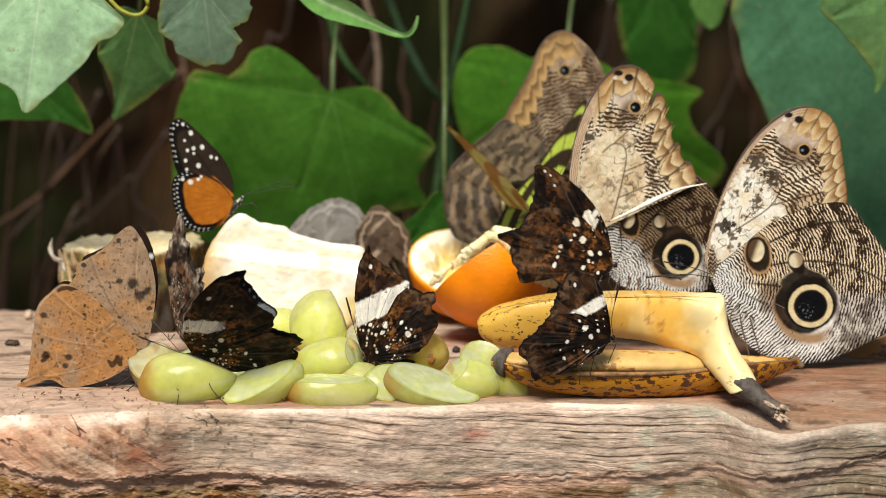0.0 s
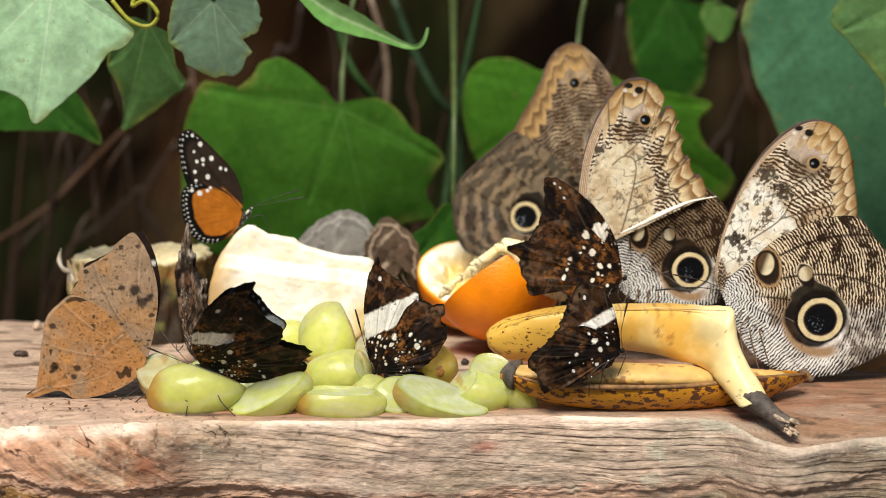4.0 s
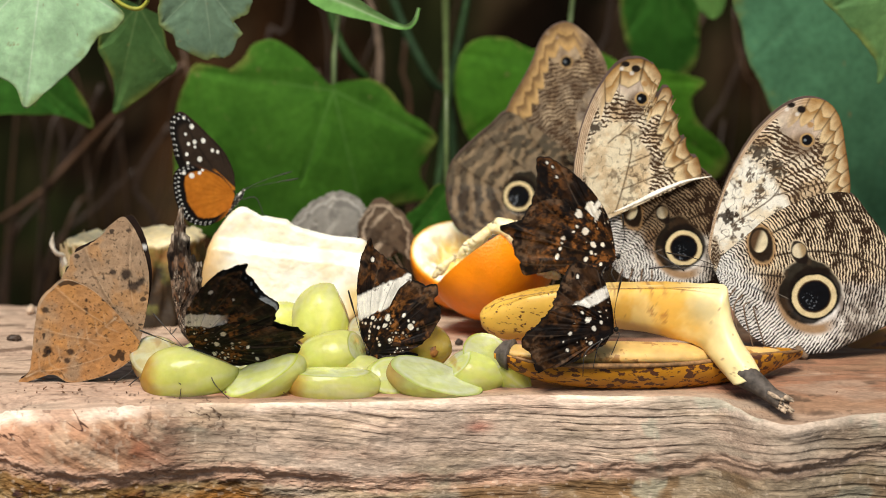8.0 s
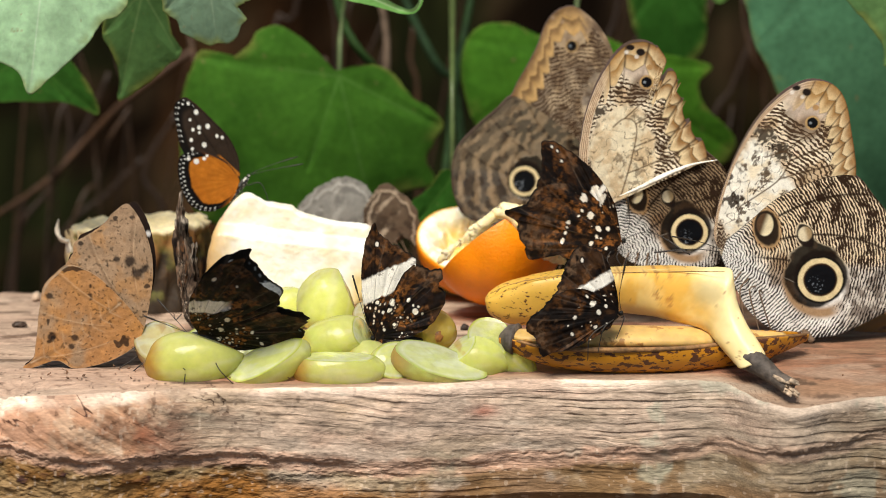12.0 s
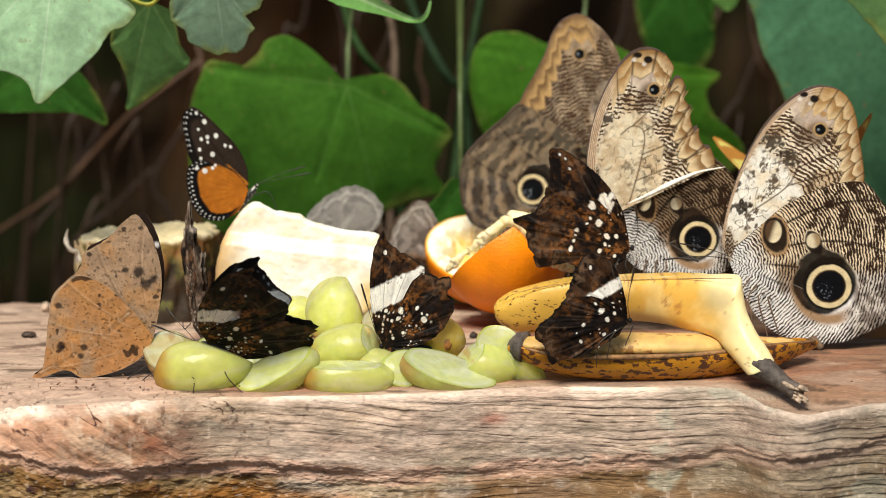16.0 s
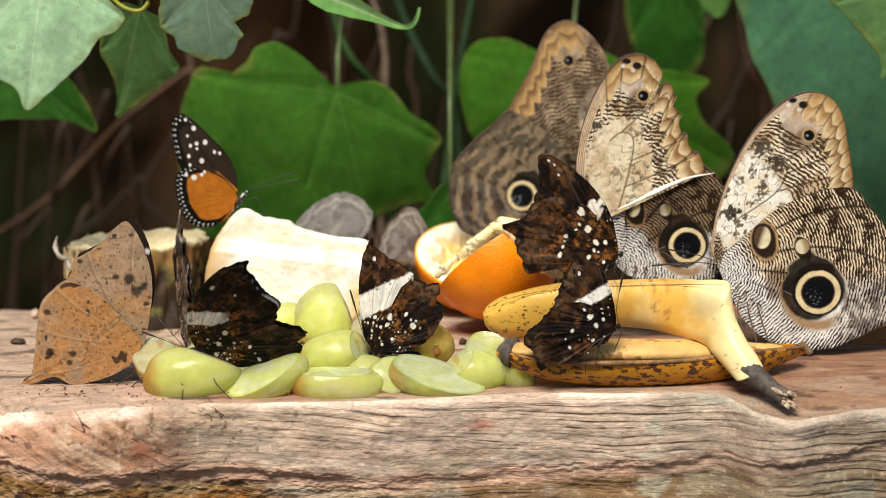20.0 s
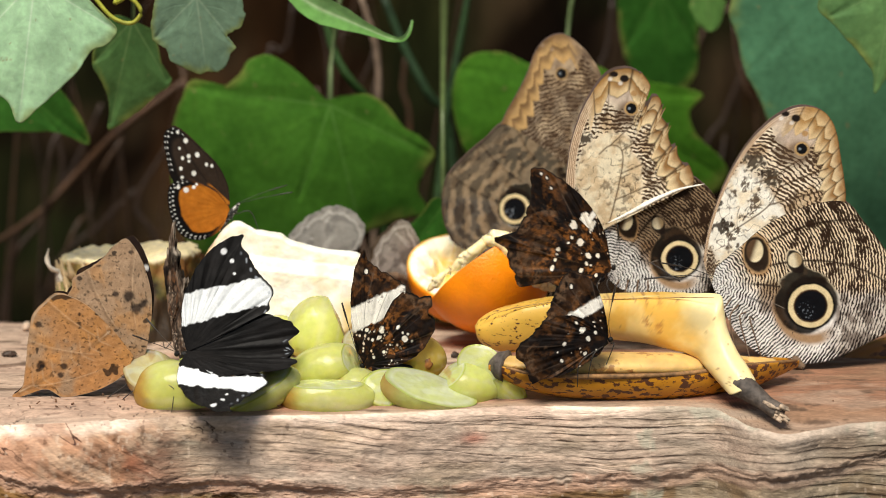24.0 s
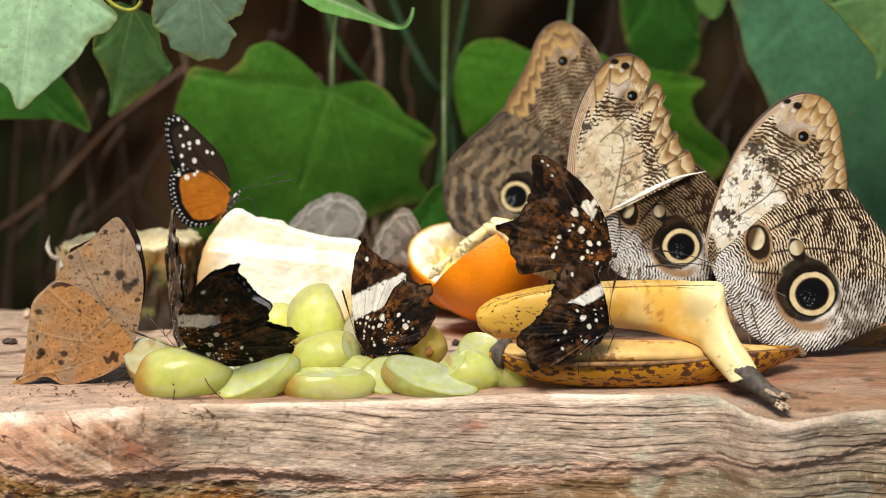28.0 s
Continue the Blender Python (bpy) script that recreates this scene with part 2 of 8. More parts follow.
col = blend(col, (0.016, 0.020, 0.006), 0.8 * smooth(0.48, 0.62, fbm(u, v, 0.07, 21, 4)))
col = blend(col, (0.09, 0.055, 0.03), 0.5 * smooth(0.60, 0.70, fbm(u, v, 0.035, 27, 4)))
# deep shade behind the table is put into the bank's colour here
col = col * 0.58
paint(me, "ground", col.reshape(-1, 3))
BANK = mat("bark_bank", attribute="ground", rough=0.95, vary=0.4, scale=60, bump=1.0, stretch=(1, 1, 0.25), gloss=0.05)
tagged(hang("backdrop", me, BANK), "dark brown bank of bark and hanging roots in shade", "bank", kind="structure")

# ---- feeding table: a weathered slab of driftwood on a stump ----
RIM = np.array([(-0.2742, -0.0763, -0.004), (-0.1928, -0.0779, -0.002), (-0.1681, -0.0724, -0.002), (-0.1398, -0.0751, 0), (-0.1126, -0.0705, 0), (-0.0785, -0.0676, 0), (-0.0398, -0.0656, 0), (-0.0005, -0.0599, 0), (0.0327, -0.0541, 0), (0.0654, -0.0549, 0), (0.0979, -0.0567, 0), (0.1085, -0.06, -0.001), (0.1181, -0.0704, -0.004), (0.1312, -0.0775, -0.006), (0.1448, -0.0717, -0.005), (0.1694, -0.0648, -0.004), (0.2076, -0.0701, -0.004), (0.2817, -0.0744, -0.004)])
CREVICE = np.array([(-0.2788, -0.062, -0.0153), (-0.1704, -0.062, -0.0168), (-0.1473, -0.062, -0.0219), (-0.1256, -0.062, -0.0253), (-0.0804, -0.062, -0.0259), (-0.061, -0.062, -0.0284), (-0.0223, -0.062, -0.0322), (0.0326, -0.062, -0.0308), (0.0598, -0.062, -0.0289), (0.087, -0.062, -0.0273), (0.1087, -0.062, -0.0235), (0.1359, -0.062, -0.0226), (0.1703, -0.062, -0.0176), (0.2857, -0.062, -0.0126)])


def slab():
    holder = thing("feeding_table", "weathered driftwood slab serving as butterfly feeding table", "table")
    n = 1340
    x = np.concatenate([np.linspace(-0.29, -0.186, 40, endpoint=False), np.linspace(-0.186, 0.186, n - 80), np.linspace(0.29, 0.186, 40, endpoint=False)[::-1]])
    rim = spline(RIM, 400)
    yr = np.interp(x, rim[:, 0], rim[:, 1]) + 0.0012 * (fbm(x, 0 * x, 0.02, 4) - 0.5) * 2
    zr = np.interp(x, rim[:, 0], rim[:, 2])
    zc = np.interp(x, CREVICE[:, 0], CREVICE[:, 2]) + 0.004 * (fbm(x, 0 * x, 0.018, 8, 5) - 0.5) + 0.0022 * (fbm(x, 0 * x, 0.0045, 9, 4) - 0.5)
    # top, from the back edge to the rim
    vt = np.linspace(0, 1, 130)[:, None]
    back = 0.122 + 0.012 * (fbm(x, 0 * x, 0.05, 31) - 0.5) - 0.3 * np.clip(-x - 0.2, 0, 1) ** 1.0
    yt = back + (yr - back) * vt
    xt = np.broadcast_to(x, yt.shape)
    near = smooth(0.035, 0.0, yt - yr)
    zt = zr * near - 0.0012 * near ** 3
    zt = zt + 0.0011 * (fbm(xt * 0.35, yt, 0.010, 21) - 0.5) + 0.0008 * (fbm(xt * 0.2, yt, 0.003, 24, 2) - 0.5)
    # shallow worn hollow and cracks at the ends
    rough_left = smooth(-0.10, -0.15, xt) * near
    zt = zt - 0.0025 * rough_left * smooth(0.5, 0.7, fbm(xt, yt * 2, 0.012, 41))
    zt = zt - 0.012 * smooth(0.01, 0.0, yt * 0 + (back - yt)) ** 2 * 0.2
    # front face
    vf = np.concatenate([np.linspace(0, 0.62, 330)[1:], np.linspace(0.62, 1, 32)[1:]])[:, None]
    z0, z1 = zt[-1], -0.085
    zf = z0 + (z1 - z0) * vf
    xf = np.broadcast_to(x, zf.shape)
    drop = z0 - zf
    fillet = 0.0022 + 0.013 * smooth(-0.08, -0.16, xf)
    belly = fillet * (1 - np.exp(-drop / (0.4 * fillet)))
    below = zc - zf
    notch = np.exp(-((below + 0.0012 * (fbm(xf, zf, 0.004, 53) - 0.5)) / 0.0007) ** 2) * 0.0006 * smooth(0.42, 0.64, fbm(xf, zf, 0.015, 51))
    shelf = smooth(-0.0004, 0.0030, below) * (0.0014 + 0.0015 * smooth(-0.02, -0.10, xf) + 0.0008 * smooth(0.08, 0.14, xf))
    warp = 0.007 * (fbm(xf, zf, 0.09, 61) - 0.5) + 0.0010 * (fbm(xf, zf, 0.014, 62) - 0.5)
    left = smooth(-0.085, -0.125, xf + 0.02 * (fbm(xf, zf, 0.02, 134) - 0.5))
    bend = 0.55 * np.clip(-0.105 - xf, 0, 1)
    tilt_z = zf + xf * 0.03 - bend + 0.006 * np.sin(xf * 21 + 1) * np.exp(-drop / 0.03) + warp * (1 - 0.6 * left)
    ridge = fbm(xf * 0.08, tilt_z, 0.004, 71, 4)
    # growth rings: soft grooves between pale ridges
    turnings = tilt_z / 0.0033 + 1.0 * fbm(xf * 0.5, zf, 0.03, 91, 2) + 0.5 * fbm(xf * 0.2, zf, 0.012, 92, 2)
    area = smooth(0.30, 0.52, fbm(xf + 3, zf * 2, 0.045, 95)) * (0.25 + 0.75 * smooth(-0.09, -0.01, xf)) * smooth(0.001, 0.006, drop)
    saw = (turnings + 0.5 * fbm(xf * 0.15, zf, 0.005, 93, 3)) % 1
    groove = smooth(0.42, 0.78, saw) * smooth(1.0, 0.84, saw)
    cut = groove * area * smooth(0.22, 0.50, fbm(xf * 0.2, zf, 0.010, 96))
    thin = smooth(0.032, 0.004, np.abs(fbm(xf * 0.10, tilt_z, 0.0060, 85, 4) - 0.5)) * smooth(0.38, 0.55, fbm(xf, zf, 0.025, 86))
    fibres = (ridge - 0.5) * 0.0007 - cut * 0.0004 - thin * 0.00012 + (fbm(xf * 0.3, tilt_z, 0.006, 83, 5) - 0.5) * 0.0007
    flaky = np.exp(-((below - 0.003) / 0.005) ** 2)
    crust = smooth(0.0, 0.004, below) * smooth(0.02, -0.06, xf)
    lumps = (fbm(xf, zf * 1.5, 0.02, 99) - 0.5) * 0.0035 + (fbm(xf * 0.5, zf, 0.005, 94, 5) - 0.5) * 0.0042 * crust + (fbm(xf * 0.6, zf * 1.6, 0.007, 98, 4) - 0.5) * (0.0006 + 0.0030 * flaky * smooth(0.10, -0.10, xf))
    yf = yr - belly + shelf + notch - fibres - lumps * smooth(0, 0.008, drop)
    yf = yf + 0.9 * np.clip(drop - 0.045, 0, 1)
    top = np.stack([xt, yt, zt], -1)
    face = np.stack([xf, yf, zf], -1)
    me = sheet("slab", np.concatenate([top, face]), 130 + len(vf), n)
    # colours of the wood
    pink, tan, pale, umber = (0.40, 0.19, 0.115), (0.40, 0.25, 0.155), (0.58, 0.46, 0.35), (0.11, 0.065, 0.04)
    a = fbm(xt * 0.3, yt, 0.02, 101)
    ct = blend(pink, tan, smooth(0.35, 0.65, a))
    ct = blend(ct, pale, 0.8 * smooth(0.5, 0.72, fbm(xt * 0.3, yt, 0.012, 105)) + 0 * a)
    # the painted sunlit edge carries on over the top
    ct = blend(ct, pale, 0.45 * smooth(0.012, 0.0, yt - yr))
    # left end paled: its sunlit look is put into the wood colour
    ct = blend(ct, (0.62, 0.45, 0.34), 0.75 * smooth(-0.07, -0.13, xt + 0.05 * (fbm(xt, yt, 0.02, 107) - 0.5)))
    # right end of the top browned: shadow below the owl wing painted in
    ct = blend(ct, (0.27, 0.135, 0.075), 0.6 * smooth(0.09, 0.15, xt + 0.03 * (fbm(xt, yt, 0.03, 183) - 0.5)))
    ct = blend(ct, umber, 0.8 * smooth(0.60, 0.72, fbm(xt * 0.25, yt, 0.006, 109)))
    crack = smooth(0.016, 0.004, np.abs(fbm(xt * 0.45, yt, 0.011, 171, 4) - 0.5)) * smooth(-0.05, -0.10, xt) * smooth(0.045, 0.02, yt - yr)
    ct = blend(ct, (0.05, 0.028, 0.018), 0.9 * crack * smooth(0.40, 0.55, fbm(xt, yt, 0.012, 173)))
    b = fbm(xf * 0.6, zf, 0.025, 111, 5)
    cf = blend((0.37, 0.32, 0.24), (0.51, 0.42, 0.31), smooth(0.38, 0.62, b))
    cf = blend(cf, (0.53, 0.35, 0.255), 0.6 * smooth(0.50, 0.62, fbm(xf * 0.5, zf, 0.022, 115, 5)))
    cf = blend(cf, (0.34, 0.36, 0.315), 0.5 * smooth(0.54, 0.66, fbm(xf * 0.6, zf, 0.03, 127)))
    cf = blend(cf, pale, 0.45 * smooth(0.52, 0.68, ridge))
    cf = blend(cf, (0.24, 0.17, 0.115), 0.2 * smooth(0.38, 0.26, ridge))
    cf = blend(cf, (0.70, 0.58, 0.46), 0.6 * area * (1 - groove) * smooth(0.35, 0.6, fbm(xf * 0.3, zf, 0.014, 97)))
    # groove colour deepened as well: shadow lines between the ridges, painted
    cf = blend(cf, (0.27, 0.19, 0.14), 0.45 * cut)
    cf = blend(cf, (0.22, 0.14, 0.095), 0.22 * thin)
    cf = blend(cf, (0.66, 0.565, 0.50), 0.45 * smooth(0.40, 0.60, fbm(xf * 0.4, zf, 0.016, 181)) * smooth(-0.10, -0.05, xf))
    # bare pinkish wood with slanting grain at the worn end
    streak = fbm(xf * 0.10, tilt_z * 1.0, 0.0021, 131, 3)
    bare = blend((0.46, 0.29, 0.19), (0.34, 0.15, 0.088), smooth(0.40, 0.62, fbm(xf, zf, 0.022, 117)))
    bare = bare * (0.35 + 1.15 * streak)[..., None]
    bare = blend(bare, (0.60, 0.47, 0.35), 0.7 * smooth(0.50, 0.66, fbm(xf, zf - bend, 0.011, 133)))
    cf = blend(cf, bare, left * smooth(0.0, -0.004, below - 0.002))
    cf = blend(cf, (0.56, 0.36, 0.255), 0.8 * smooth(-0.10, -0.125, xf) * smooth(0.022, 0.008, drop) * smooth(0.3, 0.5, b))
    # sunlight on the rim edge, painted as a pale band
    cf = blend(cf, (0.84, 0.72, 0.62), 0.95 * smooth(0.0055, 0.0015, drop + 0.006 * (fbm(xf, zf, 0.012, 118) - 0.5)) * (0.25 + 1.0 * smooth(0.3, 0.6, fbm(xf, zf, 0.03, 119))))
    under = smooth(0.001, 0.006, below)
    cf = blend(cf, (0.36, 0.29, 0.17), 0.6 * under * smooth(0.4, 0.6, fbm(xf, zf, 0.03, 125)))
    cf = blend(cf, (0.33, 0.235, 0.115), 0.85 * under * smooth(-0.06, -0.12, xf))
    cf = blend(cf, (0.05, 0.028, 0.014), 0.85 * crust * smooth(0.58, 0.68, fbm(xf * 0.5, zf, 0.005, 94, 5)))
    cf = blend(cf, (0.25, 0.145, 0.06), 0.7 * under * smooth(0.47, 0.6, fbm(xf, zf, 0.02, 128)))
    cf = blend(cf, (0.30, 0.15, 0.05), 0.75 * smooth(0.012, 0.020, below + 0.06 * (xf - 0.12)) * smooth(0.05, 0.11, xf))
    cf = blend(cf, (0.34, 0.17, 0.055), 0.75 * smooth(0.008, 0.013, below + 0.006 * (fbm(xf, zf, 0.015, 129) - 0.5)) * smooth(0.03, -0.04, xf) * smooth(-0.15, -0.10, xf))
    cf = blend(cf, (0.50, 0.55, 0.46), 0.6 * smooth(0.60, 0.68, fbm(xf, zf, 0.02, 135)) * smooth(0.04, 0.09, xf))
    crumbly = smooth(0.004, 0.001, np.abs(below - 0.0015) - 0.004 * flaky * fbm(xf, zf, 0.006, 146))
    cf = blend(cf, (0.62, 0.43, 0.33), 0.7 * crumbly * smooth(0.22, 0.45, fbm(xf, zf, 0.012, 147)))
    # faint dark line painted along the crevice, adding to the ledge's own shadow
    shade_line = below + 0.0016 * (fbm(xf, zf, 0.004, 53) - 0.5)
    cf = blend(cf, (0.045, 0.026, 0.017), 0.2 * np.exp(-(shade_line / 0.0004) ** 2) * smooth(0.45, 0.58, fbm(xf, 0 * xf, 0.02, 123)))
    hair = np.abs(fbm(xf * 0.12, tilt_z, 0.007, 141, 5) - 0.5)
    cf = blend(cf, (0.14, 0.095, 0.07), 0.22 * smooth(0.010, 0.003, hair) * smooth(0.45, 0.6, fbm(xf, zf, 0.02, 143)))
    cf = cf * (0.72 + 0.40 * fbm(xf * 0.14, tilt_z, 0.0012, 145, 3))[..., None]
    pits = smooth(0.70, 0.75, fbm(xf * 0.8, zf, 0.0024, 149, 3))
    cf = blend(cf, (0.06, 0.033, 0.02), 0.45 * pits * (0.25 + 0.75 * smooth(0.0, -0.08, xf)))
    gash = smooth(0.018, 0.004, np.abs(fbm(xf * 0.35, tilt_z, 0.011, 175, 5) - 0.5)) * smooth(-0.04, -0.09, xf) * smooth(0.016, 0.006, drop)
    cf = blend(cf, (0.05, 0.026, 0.016), 0.85 * gash * smooth(0.42, 0.55, fbm(xf, zf, 0.010, 177)))
    # front face dimmed towards the right, painted shade from the right owl
    cf = blend(cf, (0.23, 0.225, 0.185), 0.55 * smooth(0.06, 0.15, xf + 0.04 * (fbm(xf, zf, 0.03, 179) - 0.5)))
    flecks = smooth(0.80, 0.84, grain(xf, zf, 0.0016, 163))
    cf = blend(cf, (0.74, 0.66, 0.56), 0.25 * flecks)
    cf = np.clip(0.36 * np.array((1.0, 0.80, 0.62)) + 1.2 * (cf - 0.36 * np.array((1.0, 0.80, 0.62))), 0.02, 0.9) * np.array((0.88, 0.77, 0.70))
    ct = ct * (0.62 + 0.38 * fbm(xt * 0.25, yt, 0.0022, 151, 3))[..., None]
    hair = np.abs(fbm(xt * 0.12, yt, 0.010, 153, 4) - 0.5)
    ct = blend(ct, (0.13, 0.075, 0.05), 0.6 * smooth(0.012, 0.004, hair))
    red = np.exp(-(((xf - 0.0138) / 0.005) ** 2 + ((zf + 0.0125) / 0.0022) ** 2))
    cf = blend(cf, (0.42, 0.13, 0.08), 0.7 * red)
    paint(me, "ground", np.concatenate([ct.reshape(-1, 3), cf.reshape(-1, 3)]))
    wood = mat("weathered_wood", attribute="ground", rough=0.8, vary=0.2, scale=1300, bump=0.35, bump_scale=1500, stretch=(0.3, 1, 1), gloss=0.3)
    hang("slab", me, wood, holder)
    # body of the slab behind the worked faces, and its stump
    bark = mat("stump_bark", (0.14, 0.09, 0.06), 0.95, scale=60, bump=0.9)
    hang("stump", tube_mesh("stump", [(0, 0.03, -0.92), (0.005, 0.03, -0.5), (0, 0.03, -0.06)], [0.13, 0.10, 0.11], 24), bark, holder, "rough bark-covered stump")
    bm = bmesh.new()
    bmesh.ops.create_cube(bm, size=1, matrix=Matrix.Translation((0, 0.045, -0.044)) @ Matrix.Diagonal((0.56, 0.12, 0.08, 1)))
    bmesh.ops.bevel(bm, geom=bm.edges[:], offset=0.012, segments=3, affect="EDGES")
    part("core", bm, bark, holder, "rough unplaned wood under the slab")
    return holder


table = slab()


def droplet(name, place, size, colour, label, category, seed=0, rough=0.6):
    me = blob_mesh(name, size, 3, 0.35, seed)
    ob = hang(name, me, mat(name, colour, rough, scale=400))
    ob.matrix_world = pose(*place)
    return tagged(ob, label, category)


def crumbs():
    """Splinters and crumbs of rotten wood along the worn front of the slab."""
    rng = random.Random(5)
    bm = bmesh.new()
    for k in range(70):
        x, y = rng.uniform(-0.165, -0.05) if k < 60 else rng.uniform(-0.16, 0.17), rng.uniform(-0.058, -0.030)
        r = rng.uniform(0.00015, 0.00045)
        m = pose(x, y, 0.0004, rng.uniform(0, 90), rng.uniform(0, 90), rng.uniform(0, 180)) @ Matrix.Diagonal((r * rng.uniform(1, 3), r, r, 1))
        bmesh.ops.create_icosphere(bm, subdivisions=1, radius=1, matrix=m)
    ob = part("wood_crumbs", bm, mat("wood_crumbs", (0.20, 0.11, 0.065), 0.9, vary=0.5, scale=900, bump=0.6))
    tagged(ob, "scattered crumbs and splinters of rotten wood", "crumbs", kind="stuff")


crumbs()
droplet("dropping", (-0.1169, -0.0632, -0.01), (0.003, 0.0008, 0.0018), (0.75, 0.68, 0.6), "dried white dropping on the wood", "dropping", 1)
droplet("dropping", (-0.0886, -0.064, -0.0194), (0.0013, 0.0008, 0.003), (0.75, 0.7, 0.64), "dried white dropping on the wood", "dropping", 5)
droplet("crumb", (-0.1815, 0.0405, 0.001), (0.003, 0.0025, 0.0014), (0.05, 0.03, 0.02), "dark crumb of bark on the slab", "crumb", 2)
droplet("pellet", (-0.1837, 0.0958, 0.002), (0.0021, 0.0021, 0.002), (0.6, 0.45, 0.33), "pale round pellet on the slab", "pellet", 3)
droplet("crumb", (0.0067, 0.0322, 0.001), (0.0016, 0.0016, 0.0014), (0.03, 0.02, 0.015), "dark crumb of bark on the slab", "crumb", 4)


# ---- foliage ----
def leaf(name, label, root, outline, depth_y, colours, ribs, lean=(0, 0), cup=0.1, edge=0.6, seed=0, petiole=((0.0, 0.012, 0.02), (0.0, 0.05, 0.05)), stem_colour=(0.09, 0.13, 0.04), thick=0.0004, rib_strength=0.8):
    """A leaf blade spread round its root. outline: (across, up) in mm; lean: depth gained per metre across and up;
    ribs: the main veins as (across, up) ends in mm."""
    holder = thing(name, label, "leaf", "leaves round the table", pose(*root))
    nr, ns = 60, 260
    edge_pts = spline(list(outline) + [outline[0]], ns)
    k = np.arange(ns)
    tooth = (fbm(k * 1.0, k * 0, 9, seed, 3) - 0.5) * edge * 3
    away = edge_pts / (np.linalg.norm(edge_pts, axis=1)[:, None] + 1e-9)
    edge_pts = edge_pts + away * tooth[:, None]
    R = np.linspace(0, 1, nr)[:, None]
    x, z = R * edge_pts[None, :, 0], R * edge_pts[None, :, 1]
    Rb = np.broadcast_to(R, x.shape)
    vein, far = np.full(x.shape, 99.0), np.zeros(x.shape)
    for ex, ez in ribs:
        t = np.clip((x * ex + z * ez) / (ex * ex + ez * ez), 0, 1)
        d = np.hypot(x - t * ex, z - t * ez) / (1.15 - t)
        far = np.where(d < vein, t * np.hypot(ex, ez), far)
        vein = np.minimum(vein, d)
    side = np.abs(((far - vein * 0.9) / 9.0) % 1 - 0.5) * 18
    main, small = np.exp(-(vein / 0.45) ** 2), np.exp(-(side / 0.5) ** 2) * 0.45 * smooth(0.5, 2, vein)
    bulge = smooth(0, 10, vein) * 1.2 * (0.4 + 0.75 * rib_strength) + (fbm(x, z, 24, seed + 3, 2) - 0.5) * 4 - small * 0.3
    y = (lean[0] * x + lean[1] * z) + cup * (x * x + z * z) / 60 - bulge * 0.6 + 1.5 * Rb ** 6 * (fbm(x, z, 8, seed + 5) - 0.5)
    light, dark, rib = colours
    col = blend(dark, light, fbm(x, z, 26, seed + 7))
    col = blend(col, np.array(light) * 1.15, 0.25 * smooth(0.52, 0.7, fbm(x, z, 9, seed + 9)))
    col = blend(col, rib, np.clip(main + small * 0.5, 0, 0.8) * rib_strength)
    col = blend(col, (0.20, 0.20, 0.05), 0.35 * smooth(0.965, 1.0, Rb))
    col = blend(col, (0.24, 0.27, 0.06), 0.6 * smooth(0.86, 0.99, Rb) * smooth(0.46, 0.62, fbm(x, z, 14, seed + 13)))
    col = blend(col, (0.30, 0.22, 0.10), 0.7 * smooth(0.80, 0.86, fbm(x, z, 3.5, seed + 12)))
    front = np.stack([x, y, z], -1) / 1000
    rear = front + np.array([0, thick, 0])
    a = np.arange(nr * ns).reshape(nr, ns)
    q = np.stack([a[:-1, :-1], a[:-1, 1:], a[1:, 1:], a[1:, :-1]], -1).reshape(-1, 4)
    rim = np.stack([a[-1, :-1], a[-1, 1:], a[-1, 1:] + nr * ns, a[-1, :-1] + nr * ns], -1)
    me = fast_mesh("blade", np.concatenate([front.reshape(-1, 3), rear.reshape(-1, 3)]), np.concatenate([q, q[:, ::-1] + nr * ns, rim]))
    paint(me, "ground", np.concatenate([col.reshape(-1, 3)] * 2))
    hang("blade", me, LEAF, holder)
    if petiole:
        far = (petiole[-1][0] * 2, 0.66 - root[1] + 0.12 * root[2], petiole[-1][2] + 0.05)
        hang("petiole", tube_mesh("petiole", [(0, 0.0006, 0)] + list(petiole) + [far], [0.0013, 0.0013, 0.0015, 0.0018], 8, 24), mat(name + "_stalk", stem_colour, 0.5, scale=300), holder)
    return holder


PALE = ((0.46, 0.68, 0.42), (0.38, 0.60, 0.35), (0.64, 0.78, 0.58))
MID = ((0.10, 0.275, 0.032), (0.045, 0.15, 0.016), (0.15, 0.32, 0.07))
# DEEP: leaf green with the shade of the background painted in
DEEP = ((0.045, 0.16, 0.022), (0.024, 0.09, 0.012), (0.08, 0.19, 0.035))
BLUE = ((0.10, 0.26, 0.135), (0.07, 0.19, 0.095), (0.13, 0.28, 0.155))
leaf("vine_leaf", "pale green lobed vine leaf hanging with pointed tip", (-0.1637, 0.03, 0.1584), [(17.2, -2.3), (27.4, -13.8), (33, -20.2), (29, -26.5), (23.1, -28.1), (20, -31.8), (16.4, -37.4), (9.3, -44), (1, -51), (-8.1, -58.5), (-12.3, -49.8), (-18.6, -45.6), (-30.1, -41.7), (-41.3, -27.7), (-38.4, -9.2), (-24, 6.9), (-3.1, 13.7)], 0.03, PALE, [(-8.1, -57.5), (31.9, -20.2), (-34.6, -34.7)], (0.05, 0.08), 0.05, 0.5, 11, [(0.0, 0.01, 0.02), (-0.004, 0.03, 0.06)])
